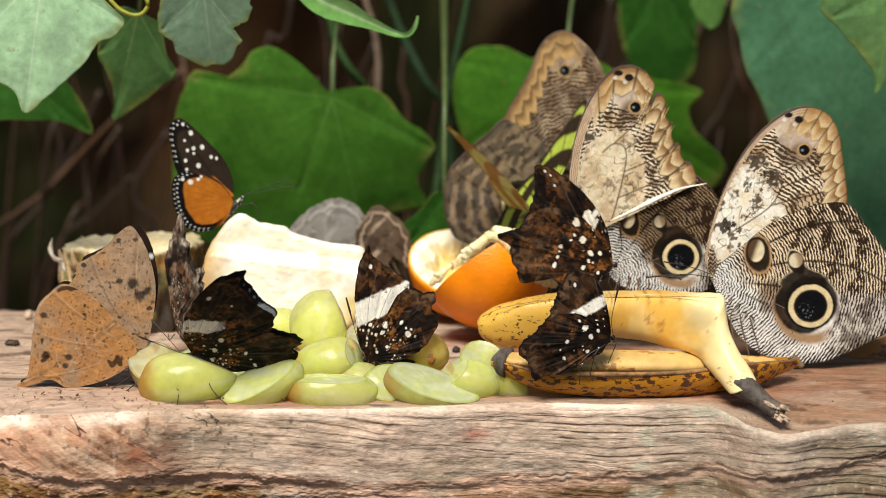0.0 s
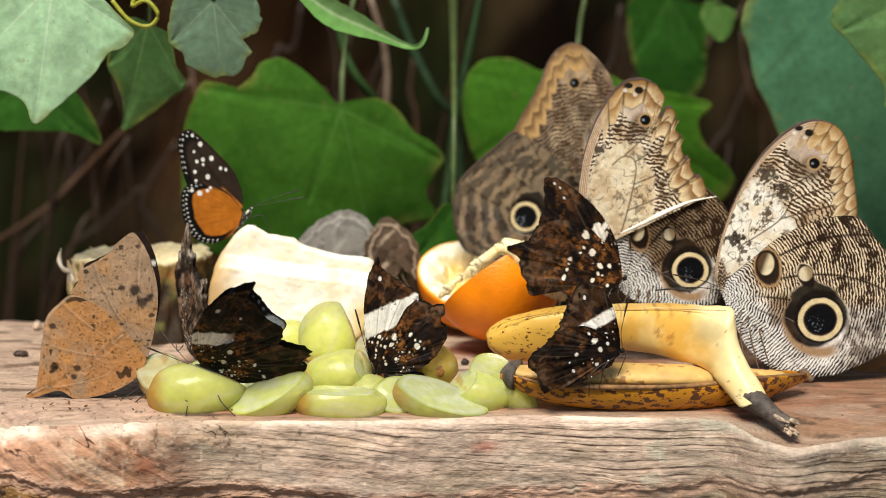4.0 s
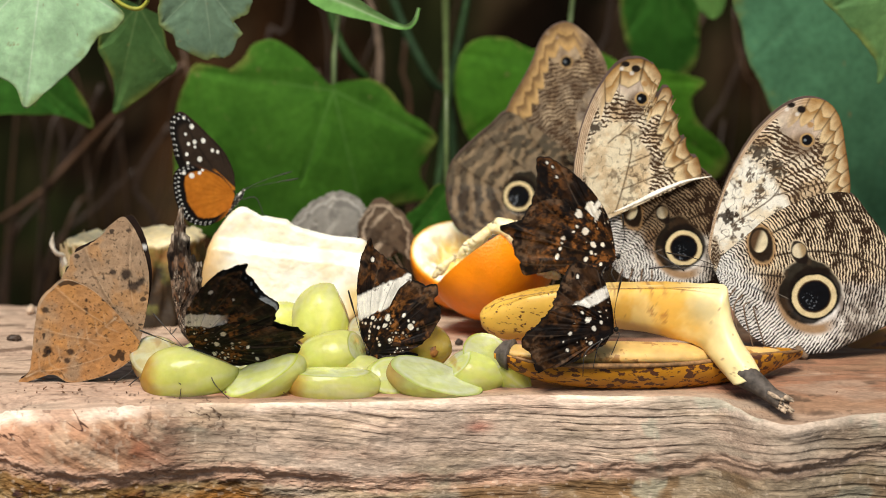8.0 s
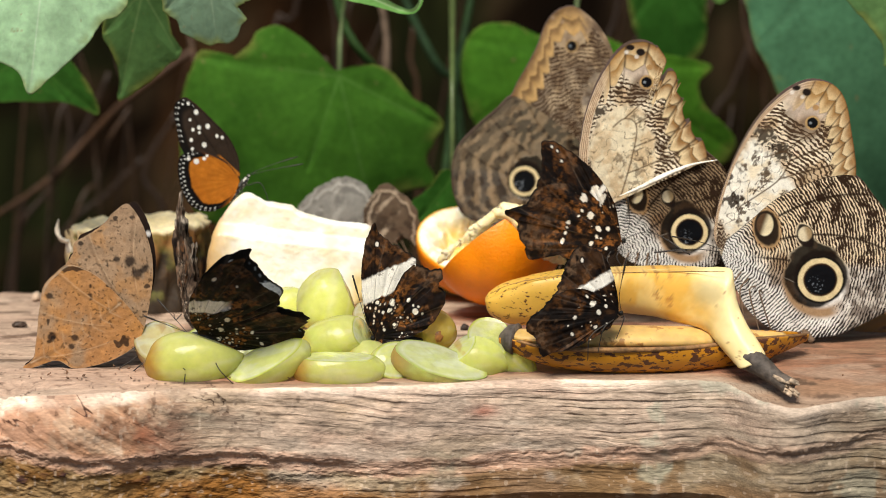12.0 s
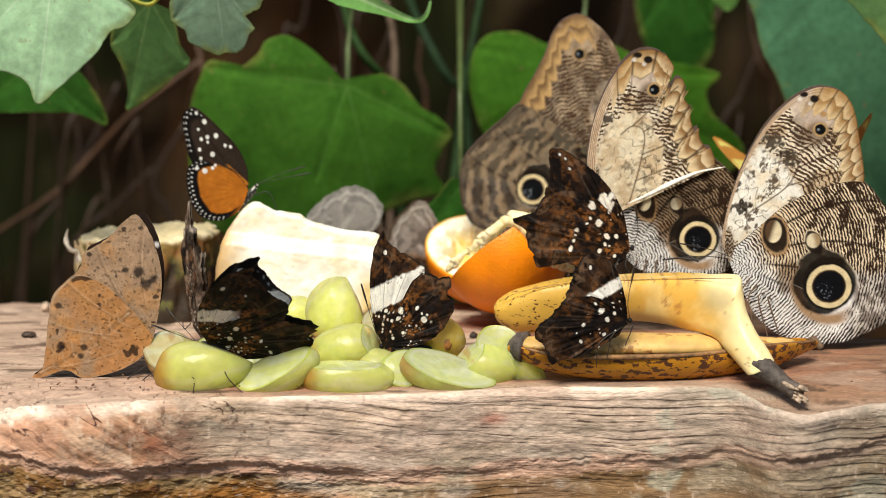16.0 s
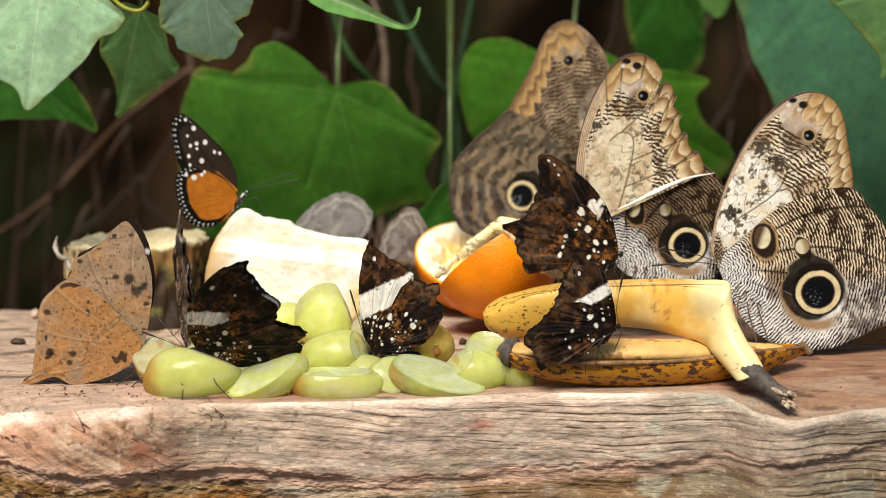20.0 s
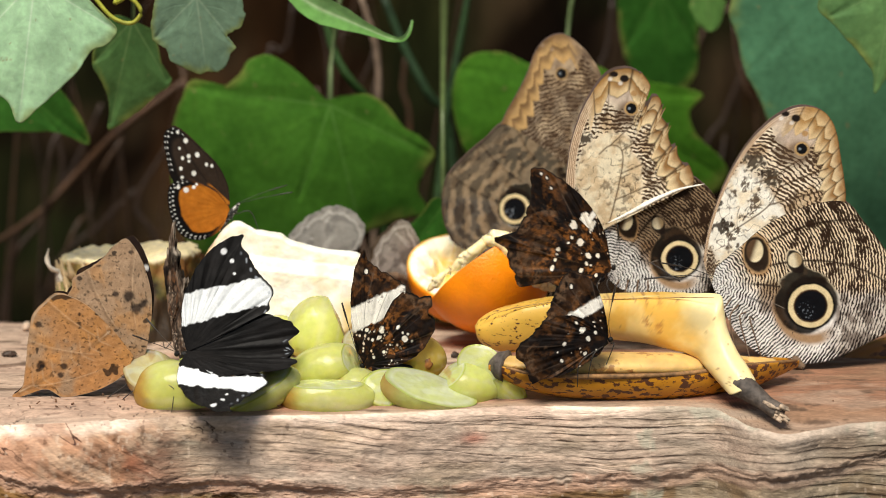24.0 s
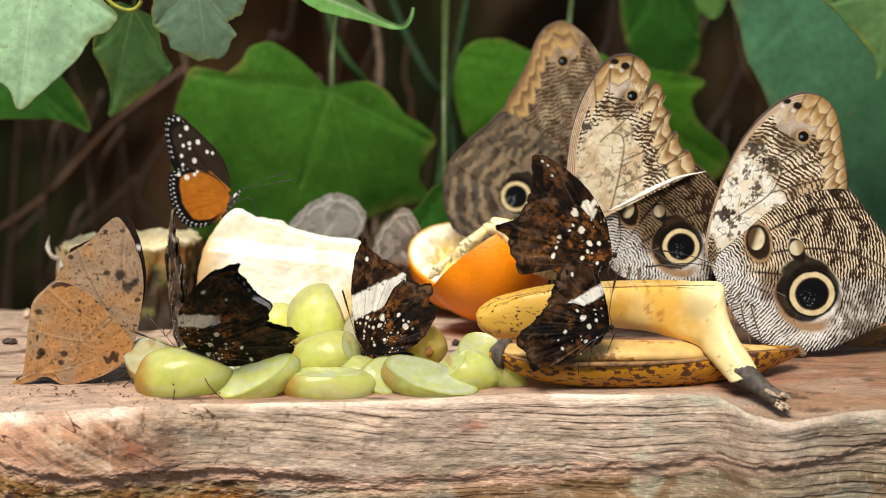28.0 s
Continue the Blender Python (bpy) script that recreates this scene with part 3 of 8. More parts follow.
leaf("vine_leaf", "small grey-green wavy-edged vine leaf", (-0.1, 0.05, 0.1502), [(19.9, -7), (18.2, -12.9), (12, -16.9), (15.7, -21.7), (11.9, -27.1), (9, -31.6), (3.1, -32.3), (-4, -30.7), (-10.4, -28.3), (-13.8, -21.7), (-18.9, -17), (-18, -7.1), (-14.1, 2.3), (2.5, 9.4), (16.5, 2.4)], 0.05, ((0.20, 0.30, 0.20), (0.12, 0.21, 0.13), (0.30, 0.40, 0.27)), [(3.1, -30.7), (16.2, -21.2), (-16.8, -16.5)], (0.1, -0.08), 0.1, 0.9, 22, [(0.0, 0.012, 0.02), (-0.003, 0.03, 0.05)])
leaf("vine_leaf", "mid-green drooping vine leaf with a browned tip", (-0.132, 0.09, 0.1376), [(9.7, -4.9), (11.1, -19.6), (15.4, -27.5), (9.2, -33.2), (-0.8, -41.3), (-9.1, -46.8), (-13.3, -48), (-12.1, -38.1), (-14.6, -27), (-17.8, -18.4), (-16.1, -9.8), (-7.3, 2.4)], 0.09, ((0.12, 0.24, 0.075), (0.07, 0.16, 0.05), (0.18, 0.3, 0.11)), [(-12, -45.6), (13, -27), (-16.3, -17.2)], (0.3, -0.2), 0.1, 0.6, 33, [(0.0, 0.01, 0.02), (0.01, 0.04, 0.05)])
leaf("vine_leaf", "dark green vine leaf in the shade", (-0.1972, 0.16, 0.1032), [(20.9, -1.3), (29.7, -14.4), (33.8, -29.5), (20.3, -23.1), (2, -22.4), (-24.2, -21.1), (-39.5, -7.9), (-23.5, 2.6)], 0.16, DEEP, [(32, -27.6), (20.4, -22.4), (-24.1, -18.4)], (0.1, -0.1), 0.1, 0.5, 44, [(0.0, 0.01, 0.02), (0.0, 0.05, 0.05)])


def ribbon_leaf(name, label, line, widths, colours, curl=0.5):
    """A narrow leaf along a line, folded a little on its midrib."""
    base = Vector(line[0])
    p = spline([Vector(q) - base for q in line], 70)
    w = np.interp(np.linspace(0, 1, 70), np.linspace(0, 1, len(widths)), widths)
    t = np.gradient(p, axis=0)
    t /= np.linalg.norm(t, axis=1)[:, None]
    side = np.cross(t, np.array([0, 1.0, 0]))
    k = np.linspace(-1, 1, 15)
    wave = 1 + 0.12 * (fbm(np.arange(70) * 1.0, np.arange(70) * 0.0, 6, 3) - 0.5)
    co = p[:, None] + (w * wave)[:, None, None] * k[None, :, None] * side[:, None]
    co[..., 1] -= (curl * w[:, None] * np.abs(k)[None] ** 1.5)
    n = co.shape[0] * co.shape[1]
    front = co.reshape(-1, 3)
    a = np.arange(n).reshape(70, 15)
    q = np.stack([a[:-1, :-1], a[:-1, 1:], a[1:, 1:], a[1:, :-1]], -1).reshape(-1, 4)
    me = fast_mesh("blade", np.concatenate([front, front + np.array([0, 0.0004, 0])]), np.concatenate([q, q[:, ::-1] + n]))
    col = blend(colours[1], colours[0], np.broadcast_to(smooth(-0.4, 0.6, k)[None], (70, 15)))
    col = blend(col, colours[2], np.broadcast_to(np.exp(-(k / 0.12) ** 2)[None], (70, 15)))
    paint(me, "ground", np.concatenate([col.reshape(-1, 3)] * 2))
    holder = thing(name, label, "leaf", "leaves round the table", Matrix.Translation(base))
    hang("blade", me, LEAF, holder)
    hang("petiole", tube_mesh("petiole", [(0, 0, 0), (-0.01, 0.06, 0.03), (-0.03, 0.60, 0.12)], [0.001, 0.0013, 0.0016], 8, 20), mat(name + "_stalk", (0.12, 0.2, 0.05), 0.5, scale=300), holder)
    return holder


ribbon_leaf("curled_leaf", "narrow bright green leaf with a curled tip", [(-0.0634, 0.07, 0.1524), (-0.0515, 0.07, 0.1445), (-0.0395, 0.07, 0.1392), (-0.0299, 0.07, 0.1349), (-0.0203, 0.07, 0.1309), (-0.0149, 0.066, 0.1307), (-0.0118, 0.064, 0.134), (-0.0104, 0.064, 0.1388)], [0.003, 0.0052, 0.0058, 0.0046, 0.0026, 0.0016, 0.0013, 0.0006], ((0.30, 0.52, 0.20), (0.16, 0.36, 0.09), (0.45, 0.60, 0.32)))
leaf("broad_leaf", "large dark green lobed vine leaf with yellow margin", (-0.0524, 0.2, 0.0884), [(1.7, 3.8), (9.5, 4.9), (19, 4.6), (27.1, -1.3), (34.7, -11.7), (42.8, -16.9), (49.9, -25.9), (45.3, -35), (41.2, -43.3), (45.3, -55.4), (29.7, -59.3), (13.3, -66), (-8.7, -77.1), (-30.7, -79.9), (-52.6, -77.1), (-71.7, -71.6), (-77.8, -46.7), (-77.9, -21.9), (-73.8, -4.2), (-69, 10.3), (-63.5, 13), (-52.7, 9.2), (-43.7, 14.6), (-38.2, 22.8), (-29, 24.9), (-18.8, 19.5), (-10.2, 11.9), (-2.7, 3.3)], 0.20, MID, [(-16.4, -46.6), (47.5, -25.9), (13.3, -63.2), (-66.3, 9.4)], (0.15, -0.1), 0.15, 0.8, 66, [(0.0, 0.02, 0.02), (0.01, 0.06, 0.08)], rib_strength=0.7)
leaf("broad_leaf", "green lobed vine leaf behind the owl butterflies", (0.0635, 0.24, 0.0952), [(13.9, 7.9), (25.2, 2.3), (47.6, -1.6), (65.3, -6.1), (66.2, -10), (60.2, -15.7), (65.5, -28.7), (78.7, -41.7), (81.1, -50.8), (71.7, -60.8), (40.3, -70.8), (-2.2, -65.1), (-30.5, -53.7), (-48.8, -40.1), (-55.3, -24), (-57.1, -3.4), (-53.7, 7.8), (-44.8, 13.4), (-30.9, 14), (-22.4, 7.8), (-9.9, 11.2)], 0.24, ((0.095, 0.27, 0.024), (0.05, 0.165, 0.016), (0.13, 0.29, 0.05)), [(64.5, -8.4), (78, -50.8), (-2.2, -62.3), (-50.2, -36.7), (-54.6, 5.5)], (-0.1, -0.1), 0.15, 0.8, 77, [(0.0, 0.02, 0.02), (0.01, 0.06, 0.08)], rib_strength=0.2)
leaf("broad_leaf", "very large blue-green lobed leaf", (0.1878, 0.17, 0.1499), [(15.3, 13), (47, 5.3), (69.8, -42), (61.3, -95.3), (44.3, -141.2), (28.7, -154.9), (9.1, -127.7), (-10.3, -103.4), (-28.2, -79.3), (-34.6, -65.9), (-39.1, -55.8), (-44.6, -45.2), (-48.6, -31.5), (-53.2, -15.8), (-44.6, 2.6), (-21.4, 15.6)], 0.17, BLUE, [(31, -144), (-43.6, -44.7), (60.8, -81.9)], (0.1, 0.04), 0.1, 1.0, 88, [(0.0, 0.02, 0.02), (0.01, 0.06, 0.08)], rib_strength=0.25)
leaf("vine_leaf", "light green leaf with a dry brown tip", (0.1988, 0.1, 0.1495), [(22.3, -2.4), (25.8, -29.6), (14, -47), (0.1, -39.6), (-6.9, -47.1), (-8.2, -37.6), (-16.5, -27.2), (-25.2, -17.3), (-33.1, -7.4), (-22.4, 7.3), (-0.4, 12.3)], 0.10, ((0.16, 0.30, 0.10), (0.09, 0.2, 0.07), (0.22, 0.36, 0.14)), [(-7.2, -45.8), (-26.8, -12.3), (18.7, -39.6)], (0.1, 0.0), 0.1, 0.4, 99, [(0.0, 0.01, 0.02), (0.0, 0.04, 0.05)])
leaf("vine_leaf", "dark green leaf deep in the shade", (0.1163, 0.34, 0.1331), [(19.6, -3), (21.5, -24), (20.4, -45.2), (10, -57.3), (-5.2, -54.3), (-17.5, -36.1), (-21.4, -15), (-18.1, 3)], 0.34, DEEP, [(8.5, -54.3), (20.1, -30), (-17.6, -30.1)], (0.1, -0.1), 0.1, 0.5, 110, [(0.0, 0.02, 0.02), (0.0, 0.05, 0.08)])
leaf("vine_leaf", "small fresh green leaf tip", (0.1323, 0.25, 0.1364), [(9.9, -2.8), (7.3, -14), (2.3, -17.9), (-3.9, -14), (-8.3, -5.6), (-4.3, 2.8)], 0.25, ((0.14, 0.30, 0.07), (0.09, 0.2, 0.05), (0.2, 0.35, 0.1)), [(2.3, -16.2)], (0.1, -0.1), 0.1, 0.3, 121)
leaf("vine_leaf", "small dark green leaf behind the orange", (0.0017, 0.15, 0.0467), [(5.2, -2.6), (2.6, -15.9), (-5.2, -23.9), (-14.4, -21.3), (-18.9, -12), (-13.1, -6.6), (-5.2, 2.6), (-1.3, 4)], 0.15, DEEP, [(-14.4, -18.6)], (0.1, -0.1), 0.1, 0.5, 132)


def vine(name, label, points, radii, colour, sides=8, rough=0.6, category="stem"):
    base = Vector(points[-1])
    me = tube_mesh(name, [Vector(p) - base for p in points], radii, sides, 40)
    ob = hang(name, me, mat(name, colour, rough, vary=0.35, scale=250, bump=0.6))
    ob.matrix_world = Matrix.Translation(base)
    return tagged(ob, label, category, "vines and roots")


# green stems coloured extra dark to stand in for the shade they hang in
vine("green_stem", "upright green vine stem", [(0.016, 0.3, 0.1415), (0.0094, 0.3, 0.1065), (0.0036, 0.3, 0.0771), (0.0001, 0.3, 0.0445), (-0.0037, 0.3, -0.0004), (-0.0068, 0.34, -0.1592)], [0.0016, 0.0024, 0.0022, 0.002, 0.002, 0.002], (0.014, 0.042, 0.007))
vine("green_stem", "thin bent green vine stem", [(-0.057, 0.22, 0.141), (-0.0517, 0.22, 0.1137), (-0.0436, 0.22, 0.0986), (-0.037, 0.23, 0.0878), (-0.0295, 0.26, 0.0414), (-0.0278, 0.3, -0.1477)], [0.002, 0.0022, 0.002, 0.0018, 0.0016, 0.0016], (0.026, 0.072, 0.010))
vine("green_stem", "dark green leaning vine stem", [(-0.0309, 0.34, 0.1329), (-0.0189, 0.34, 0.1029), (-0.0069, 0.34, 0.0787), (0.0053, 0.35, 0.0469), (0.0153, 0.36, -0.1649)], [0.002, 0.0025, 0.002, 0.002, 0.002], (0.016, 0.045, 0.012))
vine("dry_stem", "thin dry beige stem", [(-0.0435, 0.36, 0.1316), (-0.0363, 0.36, 0.1072), (-0.0339, 0.36, 0.0888), (-0.0346, 0.36, 0.0642), (-0.0385, 0.38, -0.0142), (-0.0423, 0.38, -0.1706)], [0.0014, 0.0017, 0.0015, 0.0012, 0.001, 0.001], (0.22, 0.15, 0.10))
vine("tendril", "curled yellow-green vine tendril", [(-0.1417, 0.045, 0.1505), (-0.136, 0.045, 0.1435), (-0.1306, 0.045, 0.1402), (-0.1255, 0.045, 0.1402), (-0.1226, 0.045, 0.1449), (-0.1276, 0.045, 0.1505), (-0.1341, 0.05, 0.1478), (-0.1305, 0.05, 0.1548)], [0.0009] * 4, (0.30, 0.30, 0.03))
for k, pts in enumerate([
    [(-0.1428, 0.4, 0.0816), (-0.1797, 0.4, 0.0545), (-0.2055, 0.41, 0.0292), (-0.2318, 0.41, 0.0033), (-0.273, 0.42, -0.0246), (-0.32, 0.42, -0.0676)],
    [(-0.1958, 0.44, 0.0644), (-0.213, 0.44, 0.0283), (-0.2335, 0.44, -0.0047), (-0.2542, 0.44, -0.0414), (-0.2771, 0.45, -0.1908)],
    [(-0.2314, 0.42, 0.0762), (-0.2163, 0.42, 0.0375), (-0.2235, 0.42, 0.0082), (-0.2487, 0.43, -0.023), (-0.2636, 0.45, -0.1908)],
    [(-0.1583, 0.45, 0.0403), (-0.1788, 0.45, 0.0037), (-0.1662, 0.45, -0.0297), (-0.1635, 0.46, -0.1936)],
    [(-0.181, 0.47, 0.0108), (-0.2015, 0.47, -0.0095), (-0.236, 0.47, -0.0504), (-0.2587, 0.48, -0.1994)],
    [(-0.0204, 0.45, 0.093), (-0.023, 0.45, 0.0668), (-0.0188, 0.45, 0.0404), (-0.0208, 0.46, -0.1935)],
    [(0.0984, 0.45, 0.1224), (0.0955, 0.45, 0.0931), (0.091, 0.45, 0.0603), (0.1015, 0.46, -0.1934)],
    [(0.1812, 0.47, 0.0914), (0.1655, 0.47, 0.0515), (0.153, 0.47, 0.0112), (0.1615, 0.48, -0.199)],
    [(-0.0882, 0.5, 0.1187), (-0.0936, 0.5, 0.0884), (-0.1056, 0.5, 0.0681), (-0.1121, 0.5, -0.205)]]):
    # root browns hold the shade in their colour
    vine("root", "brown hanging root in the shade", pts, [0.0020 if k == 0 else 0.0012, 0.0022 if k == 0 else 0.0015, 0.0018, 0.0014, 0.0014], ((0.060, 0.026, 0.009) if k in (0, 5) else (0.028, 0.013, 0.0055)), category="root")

rng = random.Random(12)
for k in range(34):
    x, y, z = rng.uniform(-0.34, -0.02) if k % 3 else rng.uniform(0.0, 0.26), rng.uniform(0.40, 0.50), rng.uniform(0.03, 0.20)
    lean, long = rng.uniform(-0.6, 0.35), rng.uniform(0.08, 0.20)
    pts = [(x + lean * long * t + rng.uniform(-0.006, 0.006), y + rng.uniform(-0.01, 0.01), z - long * t) for t in (0, 0.2, 0.45, 0.7)]
    pts.append((pts[-1][0] + 0.1 * lean, y + 0.04, -0.20))
    r = rng.uniform(0.0005, 0.0013)
    # thin roots likewise: dark browns in place of shade
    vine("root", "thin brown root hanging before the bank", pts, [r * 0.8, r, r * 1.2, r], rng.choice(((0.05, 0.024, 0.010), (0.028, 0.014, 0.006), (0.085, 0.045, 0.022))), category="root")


# ---- butterflies ----
def fan(name, outline, front, rear, nr=110, ns=240, camber=1.0, lean=0.0, seed=0, rear_cut=3, ragged=0.0, hub=(0, 0), teeth=None, ripple=0.0):
    """A wing spread round its hinge at the origin: outline in mm from the hinge along the leading edge, the tip
    and the outer edge back to the hinge. front, rear: the patterns of its two faces."""
    def grid(nr, ns):
        b = spline(outline, ns) - np.array(hub)
        k = np.linspace(0, 1, ns)
        if ragged:
            b = b + (b / (np.linalg.norm(b, axis=1)[:, None] + 1e-6)) * ((fbm(k, 0 * k, 0.03, seed, 3) - 0.5) * ragged)[:, None]
        if teeth:
            lo, hi, count, deep = teeth
            saw = ((k - lo) / (hi - lo) * count) % 1
            cut_in = (0.75 * saw + 0.5 * smooth(0.8, 1.0, saw) * np.cos(saw * 40)) * smooth(lo - 0.005, lo + 0.01, k) * smooth(hi + 0.005, hi - 0.01, k)
            b = b - (b / (np.linalg.norm(b, axis=1)[:, None] + 1e-6)) * (deep * cut_in * (0.6 + 0.8 * fbm(k, 0 * k, 0.05, seed + 3, 2)))[:, None]
        R = np.linspace(0.0, 1, nr)[:, None]
        S = np.broadcast_to(k[None], (nr, ns))
        x, z = R * b[None, :, 0], R * b[None, :, 1]
        long = np.linalg.norm(b, axis=1)[None]
        size = long.max()
        x, z = x + hub[0], z + hub[1]
        y = -camber * (np.sin(np.clip(np.hypot(x, z) / size, 0, 1) * np.pi) * 1.2) + lean * z
        phi = np.arctan2(z, x)
        y = y + 0.025 * np.cos(phi * 34) * smooth(0.05, 0.4, R) + (fbm(x, z, 7, seed) - 0.5) * 0.8 * camber
        if ripple:
            y = y + (fbm(S * 18, np.hypot(x, z) / size * 1.4, 0.8, seed + 5, 2) - 0.5) * ripple * smooth(0.15, 0.8, R) * smooth(0, 0.06, S) * smooth(1, 0.94, S)
        return x, z, y, np.broadcast_to(R, x.shape), S, (1 - R) * long
    pos, quads, layers, base = [], [], [], 0
    for side, (rows, cols, f) in enumerate(((nr, ns, front), (nr // rear_cut, ns // rear_cut, rear))):
        x, z, y, R, S, dm = grid(rows, cols)
        pos.append(np.stack([x, y + (-0.06 if side == 0 else 0.06), z], -1).reshape(-1, 3) / 1000)
        a = np.arange(rows * cols).reshape(rows, cols) + base
        q = np.stack([a[:-1, :-1], a[1:, :-1], a[1:, 1:], a[:-1, 1:]], -1).reshape(-1, 4)
        quads.append(q if side == 0 else q[:, ::-1])
        out = f(x, z, R, S, dm)
        layers.append([np.asarray(v).reshape((-1, 3) if np.asarray(v).ndim == 3 else -1) for v in out])
        base += rows * cols
    me = fast_mesh(name, np.concatenate(pos), np.concatenate(quads))
    for key, k in (("ground", 0), ("mark", 1), ("phase", 2), ("amount", 3)):
        paint(me, key, np.concatenate([l[k] for l in layers]))
    return me


def stroke(x, z, points, width):
    """1 on a smooth line through the points, fading over the width."""
    p = spline(points, 5 * len(points))
    d = np.full(x.shape, 99.0)
    for (ax, az), (bx, bz) in zip(p[:-1], p[1:]):
        t = np.clip(((x - ax) * (bx - ax) + (z - az) * (bz - az)) / ((bx - ax) ** 2 + (bz - az) ** 2 + 1e-9), 0, 1)
        d = np.minimum(d, np.hypot(x - ax - t * (bx - ax), z - az - t * (bz - az)))
    return np.exp(-(d / width) ** 2)


def plain_face(a, b, size=6, seed=0):
    """A face of two mingled colours."""
    def f(x, z, R, S, dm):
        col = blend(a, b, fbm(x, z, size, seed))
        return col, np.zeros(col.shape), x * 0, x * 0 - 3
    return f


def veins(x, z, count, width, turn=0.0, wave=0.25):
    """Dark lines that fan out from the hinge: 1 on a vein."""
    phi = np.arctan2(z, x) + wave * (np.hypot(x, z) / 60) ** 2 + turn
    d = np.abs((phi * count / np.pi) % 1 - 0.5) * 2
    rho = np.hypot(x, z)
    d = (1 - d) * np.pi / count / 2 * rho
    return np.exp(-(d / width) ** 2) * smooth(9, 22, rho)


def spot(col, amt, x, z, c, r, kind="eye", squash=1.0, turn=0.0):
    dx, dz = x - c[0], z - c[1]
    ca, sa = math.cos(turn), math.sin(turn)
    d = np.hypot(ca * dx + sa * dz, (-sa * dx + ca * dz) / squash) / r
    d = d * (1 + 0.07 * (fbm(x, z, 3, 5) - 0.5))
    if kind == "eye":
        col = blend(col, (0.010, 0.006, 0.004), 0.95 * smooth(1.30, 1.15, d + 0.2 * dz / r * -0.6))
        col = blend(col, (0.006, 0.005, 0.004), smooth(1.14, 1.08, d))
        col = blend(col, (0.74, 0.60, 0.34), smooth(1.04, 0.99, d))
        col = blend(col, (0.07, 0.035, 0.016), smooth(0.80, 0.75, d))
        col = blend(col, (0.003, 0.0035, 0.005), smooth(0.76, 0.68, d))
        col = blend(col, (0.30, 0.34, 0.40), 0.5 * smooth(0.75, 0.85, grain(x, z, 0.5, 7)) * smooth(0.5, 0.3, np.hypot(dx / r + 0.22, dz / r + 0.25)))
        amt = np.where(d < 1.35, -3, amt)
    elif kind == "small":
        col = blend(col, (0.012, 0.008, 0.005), 0.95 * smooth(2.3, 1.6, np.hypot(dx + 0.5 * r, dz - 0.2 * r) / r))
        col = blend(col, (0.58, 0.44, 0.23), smooth(1.02, 0.92, d))
        col = blend(col, (0.30, 0.20, 0.10), 0.7 * smooth(0.95, 0.5, d) * smooth(-0.4, 0.5, -dx / r))
        amt = np.where(d < 1.5, -3, amt)
    elif kind == "dot":
        col = blend(col, (0.48, 0.30, 0.13), smooth(1.35, 1.2, d))
        col = blend(col, (0.004, 0.004, 0.005), smooth(1.0, 0.9, d))
        col = blend(col, (0.30, 0.34, 0.38), 0.7 * smooth(0.3, 0.2, np.hypot(dx + 0.35 * r, dz) / r))
        amt = np.where(d < 1.4, -3, amt)
    return col, amt


def cells(x, z, count, turn, wave=0.25):
    """Zigzag between the veins, 0 at a vein and 1 half way to the next."""
    phi = np.arctan2(z, x) + wave * (np.hypot(x, z) / 60) ** 2 + turn
    return np.abs((phi * count / np.pi) % 1 - 0.5) * 2


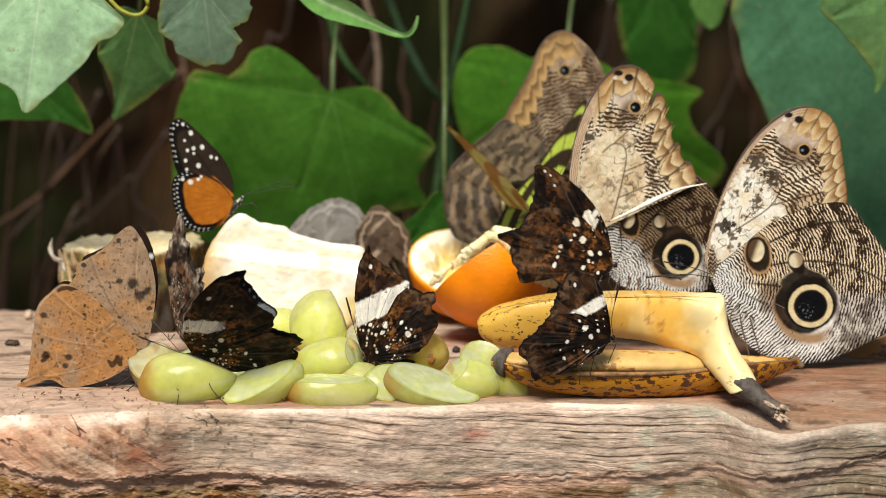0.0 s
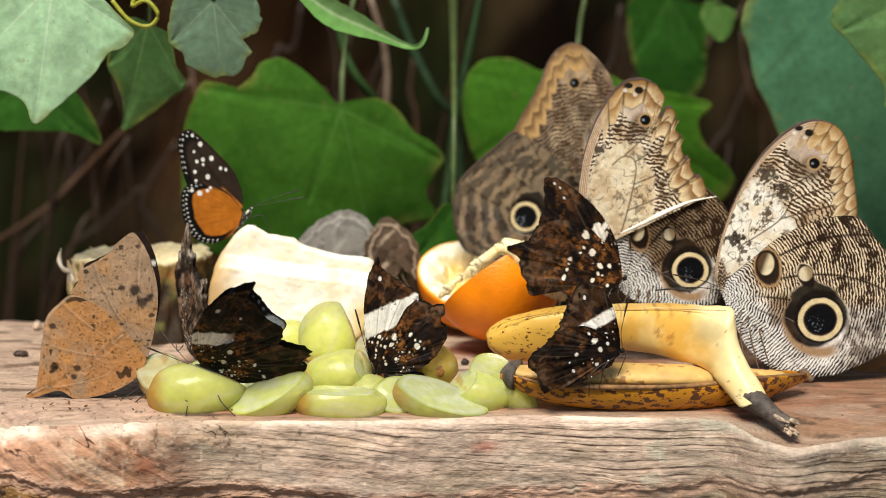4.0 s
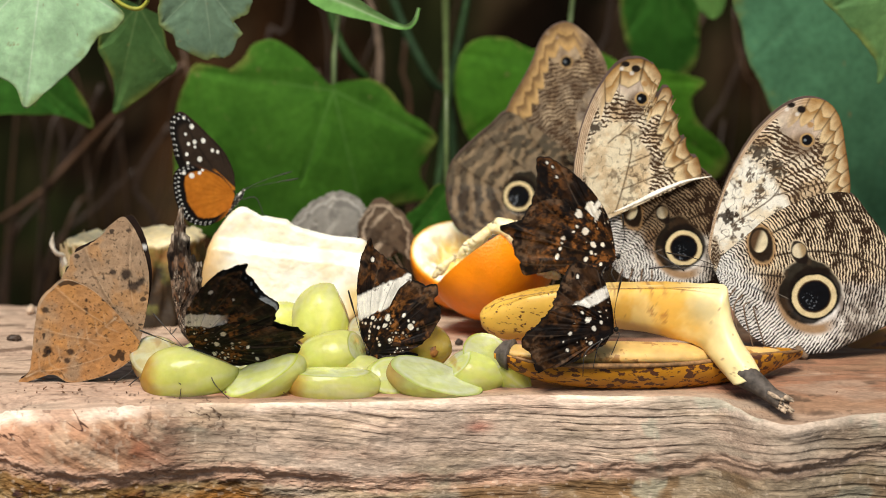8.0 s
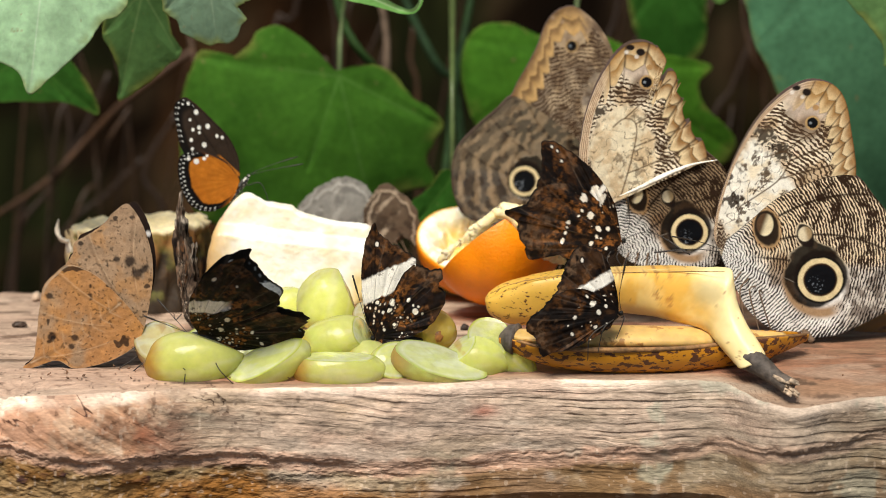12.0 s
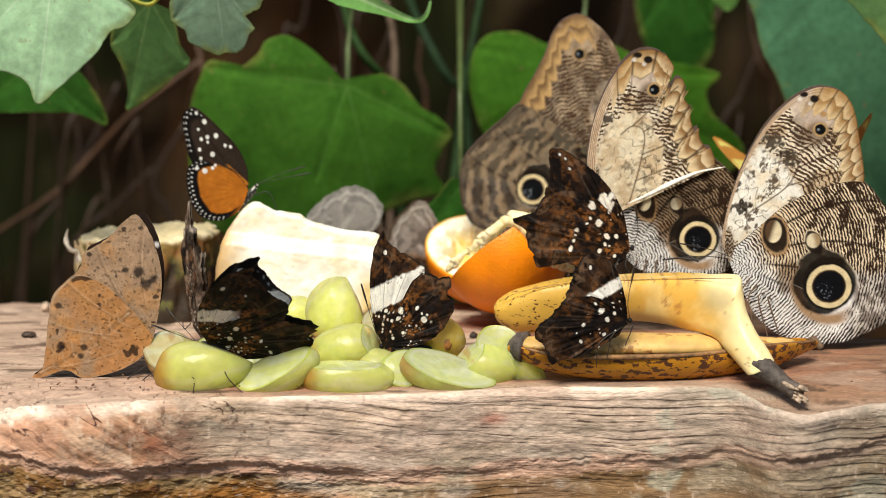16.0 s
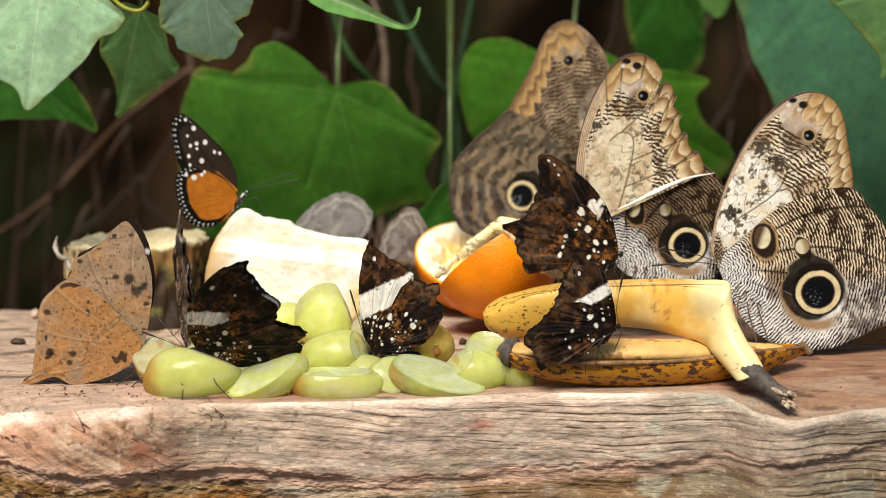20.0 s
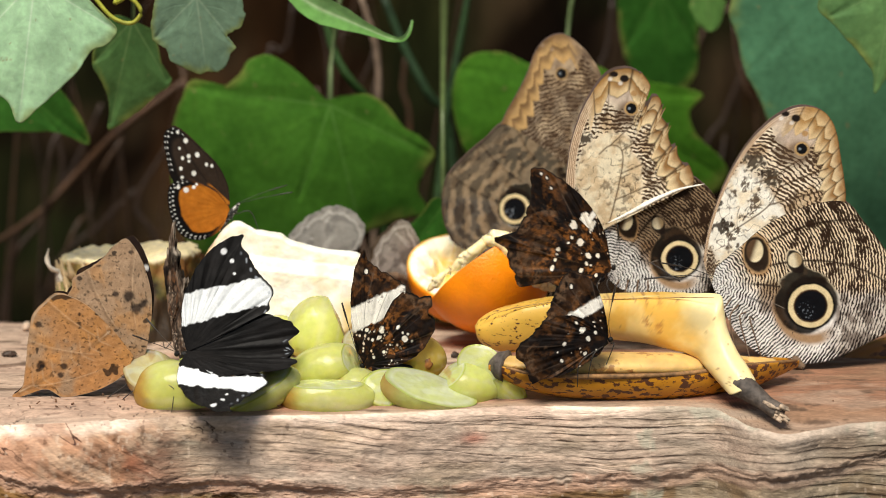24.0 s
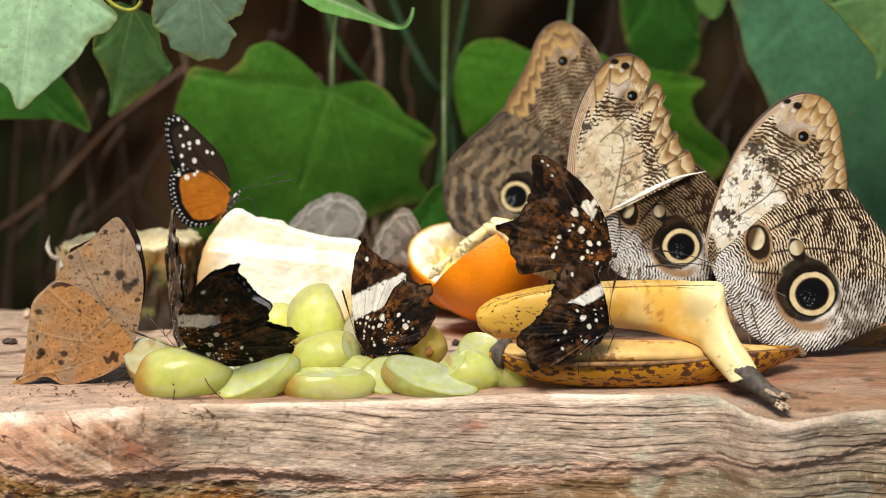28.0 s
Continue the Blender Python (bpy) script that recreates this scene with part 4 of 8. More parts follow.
def owl_fore(tip, end, eye, cream, dull=0.0, seed=0, scales=8, nerves=(), blots=(), costa=3.4, tones=((0.95, 0.90, 0.78), (0.86, 0.74, 0.55)), specks=0.9):
    """Under face of an owl butterfly's forewing. tip, end: where the outer edge begins and ends along the outline;
    cream: the middle of the pale patch and its half sizes, in mm; nerves: dark veins; blots: dark marks as (x, z, radius)."""
    def f(x, z, R, S, dm):
        rho = np.hypot(x, z)
        n1, n2 = fbm(x, z, 6, seed + 1), fbm(x, z, 3, seed + 2)
        col = blend((0.60, 0.44, 0.27), (0.88, 0.76, 0.57), smooth(0.35, 0.6, n1))
        amt = 0.95 + 1.5 * (fbm(x, z, 5, seed + 2) - 0.5)
        d = np.hypot((x - cream[0]) / cream[2], (z - cream[1]) / cream[3])
        patch = smooth(1.12, 0.86, d + 0.45 * (fbm(x, z, 6, seed + 3) - 0.5))
        col = blend(col, blend(tones[0], tones[1], smooth(0.42, 0.66, n1)), patch)
        amt = amt * (1 - patch) - 1.6 * patch
        speck = smooth(0.50, 0.60, fbm(x, z, 8, seed + 4)) * patch
        col = blend(col, (0.07, 0.038, 0.018), specks * speck * smooth(0.52, 0.57, fbm(x, z, 1.3, seed + 5)))
        loops = np.abs(fbm(x, z, 4.2, seed + 8, 2) - 0.5)
        col = blend(col, (0.07, 0.038, 0.018), 0.75 * smooth(0.022, 0.010, loops) * patch * smooth(0.40, 0.52, fbm(x, z, 10, seed + 9)))
        # darker marbling between the patch and the edge
        dark = smooth(0.53, 0.60, fbm(x, z, 4.5, seed + 6)) * smooth(0.9, 0.4, patch)
        col = blend(col, (0.10, 0.055, 0.028), 0.6 * dark)
        amt = amt + 0.65 * dark
        for bx, bz, br in blots:
            m = smooth(1.1, 0.8, np.hypot((x - bx) * 0.8 + (z - bz) * 0.3, z - bz) / br + 3.2 * (fbm(x, z, 1.4, seed + 19) - 0.5))
            col, amt = blend(col, (0.026, 0.014, 0.007), 0.92 * m), np.where(m > 0.5, -3, amt)
        # tan edge band: two rows of scales, each pale inside and brown outside
        outer = smooth(tip - 0.06, tip + 0.01, S) * smooth(end + 0.02, end - 0.01, S)
        cell = ((S - tip) / (end - tip) * scales) % 1 * 2 - 1
        tri = (1 - np.abs(cell)) ** 0.7
        jit = fbm(S * 30, S * 0, 1.0, seed + 12) - 0.5
        wide, half = 8.8 + 4.2 * tri + 2.6 * jit, 3.2 + 3.0 * tri + 1.2 * jit
        band = smooth(wide + 0.3, wide - 0.3, dm) * outer
        k = np.where(dm > half, (wide - dm) / (wide - half), 0.25 + 0.75 * (half - dm) / half)
        tan = blend((0.82, 0.64, 0.38), (0.30, 0.155, 0.055), smooth(0.0, 1.0, k + 0.4 * (n2 - 0.5)) ** 1.3)
        tan = blend(tan, (0.52, 0.29, 0.09), 0.45 * smooth(tip + 0.16, tip, S))
        col = blend(col, tan, band)
        amt = np.where(band > 0.4, -3, amt)
        for off, w, a in ((wide, 0.34, 0.8), (half, 0.24, 0.6), (0.1 + 0 * tri, 0.28, 0.7)):
            col = blend(col, (0.022, 0.011, 0.005), a * np.exp(-((dm - off) / w) ** 2) * outer * smooth(tip - 0.02, tip + 0.08, S))
        rib = np.exp(-((1 - np.abs(cell)) * 2.4 / 0.28) ** 2) * smooth(wide + 9, wide + 4, dm) * outer
        col = blend(col, (0.05, 0.026, 0.011), 0.85 * rib)
        # leading edge: long brown and tan stripes
        lead = smooth(costa + 1.0, costa - 0.4, dm + 0.5 * (n1 - 0.5)) * smooth(tip + 0.02, tip - 0.06, S)
        stripes = blend((0.30, 0.17, 0.085), (0.78, 0.60, 0.42), smooth(-0.2, 0.5, np.sin(dm * 4.6 + 0.8 * n1)))
        col = blend(col, stripes, lead)
        amt = np.where(lead > 0.4, -3, amt)
        col = blend(col, (0.03, 0.016, 0.009), 0.5 * veins(x, z, 12, 0.2, 0.1) * (1 - patch) * (1 - band))
        for line in nerves:
            col = blend(col, (0.09, 0.05, 0.022), 0.9 * stroke(x, z, line, 0.33))
        # greyish tip with black and white marks
        tipzone = smooth(13, 7, np.hypot(x - eye[0] + 1.5, (z - eye[1] - 8.5) * 1.2)) * (1 - band)
        col = blend(col, (0.58, 0.45, 0.36), 0.8 * tipzone)
        amt = np.where(tipzone > 0.4, -3, amt)
        for bx, bz, sx, sz in ((-11.4, 14.9, 1.7, 1.0), (-6.8, 14.3, 1.7, 1.2), (-2.6, 12.4, 1.8, 1.5), (1.2, 6.2, 1.3, 1.2)):
            u, v = x - eye[0] - bx, z - eye[1] - bz
            col = blend(col, (0.86, 0.80, 0.72), 0.75 * smooth(1.2, 0.6, np.hypot((u + 1.6) / 1.0, (v + 1.9) / 0.9)) * (bz > 7))
            col = blend(col, (0.015, 0.010, 0.008) if bz > 7 else (0.45, 0.26, 0.11), smooth(1.15, 0.85, np.hypot(u / sx, v / sz)))
        halo = smooth(7.0, 3.2, np.hypot(x - eye[0] + 1.6, z - eye[1] + 2.2))
        col = blend(col, (0.13, 0.07, 0.036), 0.8 * halo * (1 - band))
        col, amt = spot(col, amt, x, z, eye, 2.3, "dot")
        if dull:
            soft = blend((0.19, 0.125, 0.075), (0.46, 0.33, 0.20), smooth(0.36, 0.62, fbm(x, z, 5, seed + 21)))
            soft = blend(soft, (0.085, 0.055, 0.038), 0.75 * smooth(0.54, 0.62, fbm(x, z, 4, seed + 22)))
            soft = blend(soft, blend((0.58, 0.34, 0.115), (0.20, 0.11, 0.045), smooth(0.2, 0.9, k)), 0.85 * band)
            col = blend(col, soft, dull * smooth(2.0, 3.4, np.hypot(x - eye[0], z - eye[1])))
        return col, np.full(col.shape, 1.0) * np.array((0.065, 0.035, 0.018)), rho * 2 * np.pi / 1.7 + 4.5 * cells(x, z, 13, 0.1) + 6 * fbm(x, z, 4, seed + 15), amt
    return f


def owl_hind(eye, radius, small, crescent, dark=0.35, dull=0.0, seed=0, ground=(0.82, 0.67, 0.46)):
    """Under face of an owl butterfly's hindwing: pale ground, dark wavy cross lines, brown bands and eyespots."""
    side = 1 if eye[0] > 0 else -1

    def f(x, z, R, S, dm):
        rho = np.hypot(x, z)
        u, v = side * (x - eye[0]) / radius, (z - eye[1]) / radius
        n1, n2, n3 = fbm(x, z, 9, seed + 1), fbm(x, z, 4, seed + 2), fbm(x, z, 6, seed + 3)
        ring = np.hypot(u, v)
        upper = smooth(0.1, 1.0, v + 0.55 * (u + 2.4) * smooth(0, -2.4, u) + 0.5 * (n1 - 0.5)) * smooth(-3.4, -1.6, u + 0.4 * v)
        col = blend((0.88, 0.85, 0.80), ground, upper)
        amt = 0.70 + 1.3 * (n2 - 0.5) + upper * (0.22 + 0.7 * dark) * smooth(-2.6, -0.8, u)
        # dark brown bands that cross the outer half
        bands = smooth(0.0, 0.7, np.sin(rho / 1.9 + 9 * n1 + 7 * n2) + 1.6 * (n3 - 0.5)) * upper * smooth(-1.2, 0.6, u + 0.3 * v)
        amt = amt + 0.75 * bands
        col = blend(col, (0.11, 0.062, 0.032), 0.7 * bands * smooth(0.36, 0.56, n2))
        # brown bow under the eye
        below = smooth(0.42, 0.1, np.abs(np.hypot(u - 0.05, v) - 1.55)) * smooth(0.5, -0.5, v + 0.25 * u) * smooth(1.4, 0.4, u)
        col = blend(col, (0.36, 0.205, 0.085), 0.92 * below)
        amt = amt - 1.1 * below
        grey = smooth(0.8, 1.4, u + 0.7 * (n2 - 0.5)) * smooth(0.9, 0.2, v)
        mottle = blend((0.58, 0.52, 0.44), (0.13, 0.085, 0.055), smooth(0.42, 0.58, fbm(x, z, 3.2, seed + 6)))
        col = blend(col, mottle, 0.85 * grey)
        amt = amt - 0.2 * grey + 0.6 * grey * smooth(0.5, 0.65, n3)
        rimdark = smooth(6.0, 1.0, dm) * smooth(0.3, -0.8, v) * smooth(-3.6, -1.8, u)
        amt = amt + 0.75 * rimdark
        # black patch between the eye and the smaller spots
        shade = smooth(1.1, 0.85, np.hypot((u + 0.35) / 1.0, (v - 1.0) / 0.85) + 0.6 * (n3 - 0.5))
        shade = np.maximum(shade, smooth(1.46, 1.30, np.hypot(u + 0.26, v - 0.08) + 0.15 * (n2 - 0.5)) * smooth(0.9, 0.1, u))
        brown = smooth(1.0, 0.55, np.hypot((u + 1.75) / 0.75, (v - 0.35) / 1.0) + 0.5 * (n2 - 0.5))
        col = blend(col, (0.24, 0.14, 0.07), 0.75 * brown)
        amt = amt + 0.25 * brown
        col = blend(col, blend((0.005, 0.004, 0.003), (0.030, 0.016, 0.008), smooth(0.5, 0.65, n2)), 0.97 * shade)
        amt = np.where(shade > 0.5, -3, amt)
        w = np.clip(veins(x, z, 9, 0.50, 0.35) * 1.1, 0, 1)
        col = blend(col, (0.016, 0.010, 0.007), 0.9 * w * (1 - shade) * smooth(-0.2, 0.4, v))
        col = blend(col, (0.34, 0.29, 0.24), 0.75 * veins(x, z, 9, 0.16, 0.62) * smooth(0.4, -0.2, v))
        col, amt = spot(col, amt, x, z, eye, radius, "eye")
        for c, r, turn in ((small, radius * 0.30, 0.0), (crescent, radius * 0.36, 0.6)):
            dx, dz = side * (x - c[0]) / r, (z - c[1]) / r
            halo = np.hypot(dx - 0.35 * turn, dz / (1.2 + 0.3 * turn)) + 0.25 * (fbm(x, z, 2, seed + 9) - 0.5)
            halo = halo + 0.35 * np.abs(dx + 0.6 * dz) * (1 - turn) + 0.15 * dz
            col = blend(col, (0.46, 0.27, 0.12), 0.9 * smooth(2.3, 2.0, halo) * (turn > 0))
            col = blend(col, (0.012, 0.007, 0.005), 0.97 * smooth(1.9, 1.6, halo))
            d = np.hypot(dx, dz / (1.1 + 0.5 * turn))
            inner = blend((0.80, 0.68, 0.44), (0.10, 0.055, 0.028), smooth(-0.35, 0.45, -dx + 0.3 * dz))
            col = blend(col, inner if turn else blend((0.74, 0.64, 0.44), (0.36, 0.25, 0.13), smooth(-0.3, 0.6, dx + 0.3 * dz)), smooth(1.12, 0.98, d))
            amt = np.where(halo < 1.9, -3, amt)
        col = blend(col, (0.06, 0.035, 0.022), 0.85 * smooth(0.9, 0.3, dm))
        if dull:
            ladder = np.sin(rho * 1.6 + 2.2 * cells(x, z, 9, 0.35) + 5 * n3) * 0.14
            warm = blend((0.19, 0.13, 0.075), (0.014, 0.009, 0.006), smooth(0.42, 0.53, fbm(x, z, 4.2, seed + 12) + ladder))
            steps = np.sin(dm * 0.95 + 2.0 * np.abs(cells(x, z, 9, 0.35)) + 4 * (n1 - 0.5))
            warm = blend(warm, (0.030, 0.018, 0.011), 0.85 * smooth(0.1, 0.7, steps) * smooth(0.2, 1.2, u))
            warm = blend(warm, (0.30, 0.205, 0.12), 0.65 * smooth(-0.2, -0.75, steps) * smooth(0.2, 1.2, u))
            pale = smooth(1.0, 0.5, np.hypot((u + 1.6) / 2.1, (v - 1.6) / 1.5) + 0.4 * (n1 - 0.5))
            warm = blend(warm, (0.19, 0.135, 0.085), 0.7 * pale)
            warm = blend(warm, (0.03, 0.02, 0.013), 0.6 * smooth(16, 6, dm) * smooth(0.2, 1.2, u) * smooth(0.40, 0.55, n3))
            col = np.where((ring < 1.12)[..., None] | (shade > 0.5)[..., None], col, blend(col, warm, dull))
            amt = np.where(ring < 1.12, amt, amt * (1 - dull) - 1.2 * dull)
        return col, blend((0.010, 0.007, 0.005), (0.028, 0.014, 0.007), upper), rho * 2 * np.pi / 1.25 + 3.4 * cells(x, z, 9, 0.35) + 2.6 * fbm(x, z, 5, seed + 14), amt
    return f


OWL_TOP = plain_face((0.10, 0.065, 0.045), (0.16, 0.11, 0.10), 8, 3)


def limb(name, parent, points, r, material=None, club=0.0, sides=6):
    radii = [r, r * 0.9, r * 0.8, r * 0.7] if not club else [r * 0.8, r * 0.8, r * 0.8, r * 0.8, club, club * 0.8]
    return hang(name, tube_mesh(name, points, radii, sides, 16), material or LEG_DARK, parent)


def insect_body(parent, head, tail, r, material, head_material=None):
    """Head, furry thorax and tapered abdomen on the line from head to tail."""
    h, t = Vector(head) + Vector((0, r * 0.9, 0)), Vector(tail) + Vector((0, r * 0.9, 0))
    d = t - h
    hang("head", blob_mesh("head", (r * 0.6,) * 3, 2, 0.1), head_material or material, parent).location = h
    a, b, c = h + d * 0.06, h + d * 0.24, h + d * 0.42
    hang("thorax", tube_mesh("thorax", [a, b, c], [r * 0.6, r * 1.15, r * 0.75], 12, 14), material, parent)
    hang("abdomen", tube_mesh("abdomen", [c - d * 0.03, h + d * 0.62, h + d * 0.85, t], [r * 0.7, r * 0.85, r * 0.65, r * 0.2], 12, 18), material, parent)


def wing_pair(parent, fore, hind, near_open, far_open, gap=0.0006, material=None, yaw=1.5):
    """Near and far wings, hinged on the local x axis. Returns the four wing objects."""
    m = material or WING
    made = []
    out = np.empty(len(hind[0].vertices) * 3, np.float32)
    hind[0].vertices.foreach_get("co", out)
    yaw = yaw if out[::3].mean() > 0 else -yaw
    for side, angle in ((0, near_open), (1, far_open)):
        for name, (near, far) in (("forewing", fore), ("hindwing", hind)):
            me = near if side == 0 else far
            ob = hang(name, me, m, parent)
            off = gap * (0.9 if name == "forewing" else 1.6) * (-1 if side == 0 else 1) if angle is not None else 0
            if name == "forewing":
                off *= 0.3
            ob.matrix_basis = pose(0, off, 0, angle, 0, -yaw if side == 0 else yaw)
            made.append(ob)
    return made


FLIES = "butterflies feeding on the table"

# the three owl butterflies
def owl_right():
    root = (0.111, 0.006, 0.0359)
    holder = thing("owl_butterfly", "owl butterfly with closed cream and brown wings and large eyespot", "butterfly", FLIES, pose(*root))
    fo = [(-1.9, 4.7), (-3.2, 9.8), (-1.8, 20.1), (1.6, 32.4), (6.6, 44.6), (13.2, 55.9), (20.6, 64.2), (27.7, 69.5), (35.2, 72), (42.7, 70.6), (46.9, 66.7), (49.4, 60.8), (51, 52.1), (52.6, 43.1), (53.4, 33.6), (51, 19.2), (30.8, 2.8), (7.9, -1.9)]
    ho = [(1.9, 7), (11.6, 15.4), (21.1, 23.8), (33.5, 30.3), (46, 33.6), (54.5, 32.7), (60.5, 25.7), (66.2, 18.7), (72, 9.9), (76.1, -1.8), (76.9, -12.4), (72.5, -19.7), (63.9, -24.9), (55, -29.4), (46.3, -32.9), (32.7, -33.9), (24.3, -31.8), (16.5, -27.3), (10.1, -20.7), (5.3, -11.3), (2.2, -5.4)]
    fu = owl_fore(0.43, 0.68, (35.4, 54.9), (11.5, 25, 16.5, 21), seed=3, scales=8, nerves=([(6, 20), (15, 26), (22.6, 32), (26.6, 39.4), (24.6, 43.3), (17, 41)], [(22.6, 32), (31, 34.5), (44, 38)], [(26.6, 39.4), (36, 43.5), (46, 47)], [(24.6, 43.3), (33, 49.5), (46, 54)]), blots=((15.5, 50.5, 3.4), (23.5, 43.5, 2.6), (4.5, 23, 2.6), (2, 33.5, 1.6)))
    hu = owl_hind((40.1, -9.4), 8.9, (33.4, 9.6), (17.2, 13.4), 0.40, seed=5)
    fn = fan("forewing", fo, fu, OWL_TOP, 200, 420, 0.8, seed=1)
    hn = fan("hindwing", ho, hu, OWL_TOP, 200, 420, 0.8, seed=2)
    ff = fan("forewing", fo, OWL_TOP, fu, 60, 120, 0.5, seed=1, rear_cut=1)
    hf = fan("hindwing", ho, OWL_TOP, hu, 60, 120, 0.5, seed=2, rear_cut=1)
    wing_pair(holder, (fn, ff), (hn, hf), 2, -2)
    insect_body(holder, (0.001, 0.0, 0.004), (0.034, 0.001, -0.034), 0.0032, BODY_BROWN)
    hang("abdomen_tip", tube_mesh("abdomen_tip", [(0.0335, 0.001, -0.030), (0.0355, -0.001, -0.0335), (0.038, -0.002, -0.0352)], [0.0022, 0.0024, 0.0012], 10, 12), BODY_BROWN, holder, "furry brown end of the abdomen")
    limb("antenna", holder, [(0, -0.002, 0.002), (-0.012, -0.006, 0.004), (-0.028, -0.008, 0.003)], 0.00022, club=0.0004)
    limb("antenna", holder, [(0, -0.002, 0.003), (-0.010, -0.012, 0.008), (-0.022, -0.022, 0.012)], 0.00022, club=0.0004)
    for k in range(4):
        limb("leg", holder, [(0.008 + 0.003 * k, -0.002, -0.006 - 0.003 * k), (0.003 + 0.004 * k, -0.007, -0.014), (0.006 + 0.005 * k, -0.010, -0.0335 + 0.0 * k)], 0.00035, BODY_BROWN)
    return holder


def owl_middle():
    root = (0.0711, 0.032, 0.033)
    holder = thing("owl_butterfly", "owl butterfly with torn cream forewing and dark brown hindwing", "butterfly", FLIES, pose(*root))
    fo = [(-5.2, 19.6), (-10.9, 24.4), (-14.7, 32), (-16.7, 40.8), (-15.7, 51.9), (-12.5, 64.4), (-7.1, 76.1), (-0.4, 85.2), (6.5, 88.5), (13.3, 87.3), (19.2, 82.7), (15.1, 79.2), (16, 75), (22.1, 77.5), (24.5, 72.2), (23.1, 69.3), (26.9, 65.8), (25.8, 61.6), (28.5, 57.6), (29.7, 53.3), (31.9, 50.5), (34.3, 46.3), (35.4, 39.6), (28.9, 37.3), (22.6, 35.1), (8.8, 28.2), (0.9, 23.7)]
    ho = [(-4.6, 12.9), (-4.8, 27.2), (8.7, 38), (22.4, 43.4), (34.9, 42.5), (41, 38.2), (44.4, 33.2), (46.2, 24.9), (47.2, 13), (46, 2.9), (41.9, -4.3), (33.2, -6.7), (22.6, -7.2), (10.7, -6.2), (3.6, -3.4)]
    fu = owl_fore(0.34, 0.80, (10.4, 71.8), (1, 41, 13, 21), seed=23, scales=9, nerves=([(-1, 24), (0.8, 26), (5.7, 45), (6.2, 54.5), (1.5, 56.8), (-3.1, 53.3)], [(5.7, 45), (14.5, 48.6), (28, 54)], [(6.2, 54.5), (14, 59), (25, 64)], [(1.5, 56.8), (9, 63.5), (20, 73)], [(3, 34), (14, 38.5), (30, 46)]), blots=((-9, 60, 2.0), (26, 43, 3.0)), costa=6.0, tones=((0.80, 0.69, 0.49), (0.66, 0.50, 0.31)), specks=0.6)
    hu = owl_hind((29.1, 8.9), 7.4, (19.9, 23.9), (6.7, 24.9), 0.62, 0.0, seed=25, ground=(0.33, 0.23, 0.135))
    hub = (-2.4, 21.5)
    fn = fan("forewing", fo, fu, OWL_TOP, 190, 460, 0.8, seed=4, ragged=0.6, hub=hub, teeth=(0.46, 0.76, 6, 4.4))
    hn = fan("hindwing", ho, hu, OWL_TOP, 170, 300, 0.8, seed=5, ragged=1.0)
    ff = fan("forewing", fo, OWL_TOP, fu, 60, 160, 0.5, seed=4, rear_cut=1, ragged=0.6, hub=hub, teeth=(0.46, 0.76, 6, 4.4))
    hf = fan("hindwing", ho, OWL_TOP, hu, 60, 120, 0.5, seed=5, rear_cut=1, ragged=1.0)
    wings = wing_pair(holder, (fn, ff), (hn, hf), 2, -2)
    wings[0].matrix_basis = pose(0, -0.0022, 0, 3, 0, -1)
    global owl_m_fore
    owl_m_fore = (wings[0], wings[2])
    hang("wing_fold", tube_mesh("wing_fold", [(-0.0004, -0.005, 0.0252), (0.0079, -0.005, 0.0288), (0.0168, -0.005, 0.0333), (0.0226, -0.005, 0.0359), (0.0295, -0.005, 0.0385), (0.0395, -0.005, 0.0404)], [0.0003, 0.0012, 0.0019, 0.0015, 0.0008, 0.0002], 8, 30, flat=0.6), mat("wing_fold", (0.85, 0.79, 0.68), 0.5, scale=900), wings[0], "pale curled lower edge of the torn forewing")
    insect_body(holder, (-0.001, 0.0, 0.004), (0.030, 0.002, -0.008), 0.0031, BODY_BROWN)
    limb("antenna", holder, [(-0.002, -0.002, 0.004), (0.012, -0.010, 0.010), (0.028, -0.018, 0.002)], 0.0002, club=0.0004)
    for k in range(4):
        limb("leg", holder, [(0.004 + 0.004 * k, -0.002, 0.0), (0.001 + 0.005 * k, -0.006, -0.008), (0.003 + 0.005 * k, -0.012, -0.020)], 0.00035, BODY_BROWN)
    return holder


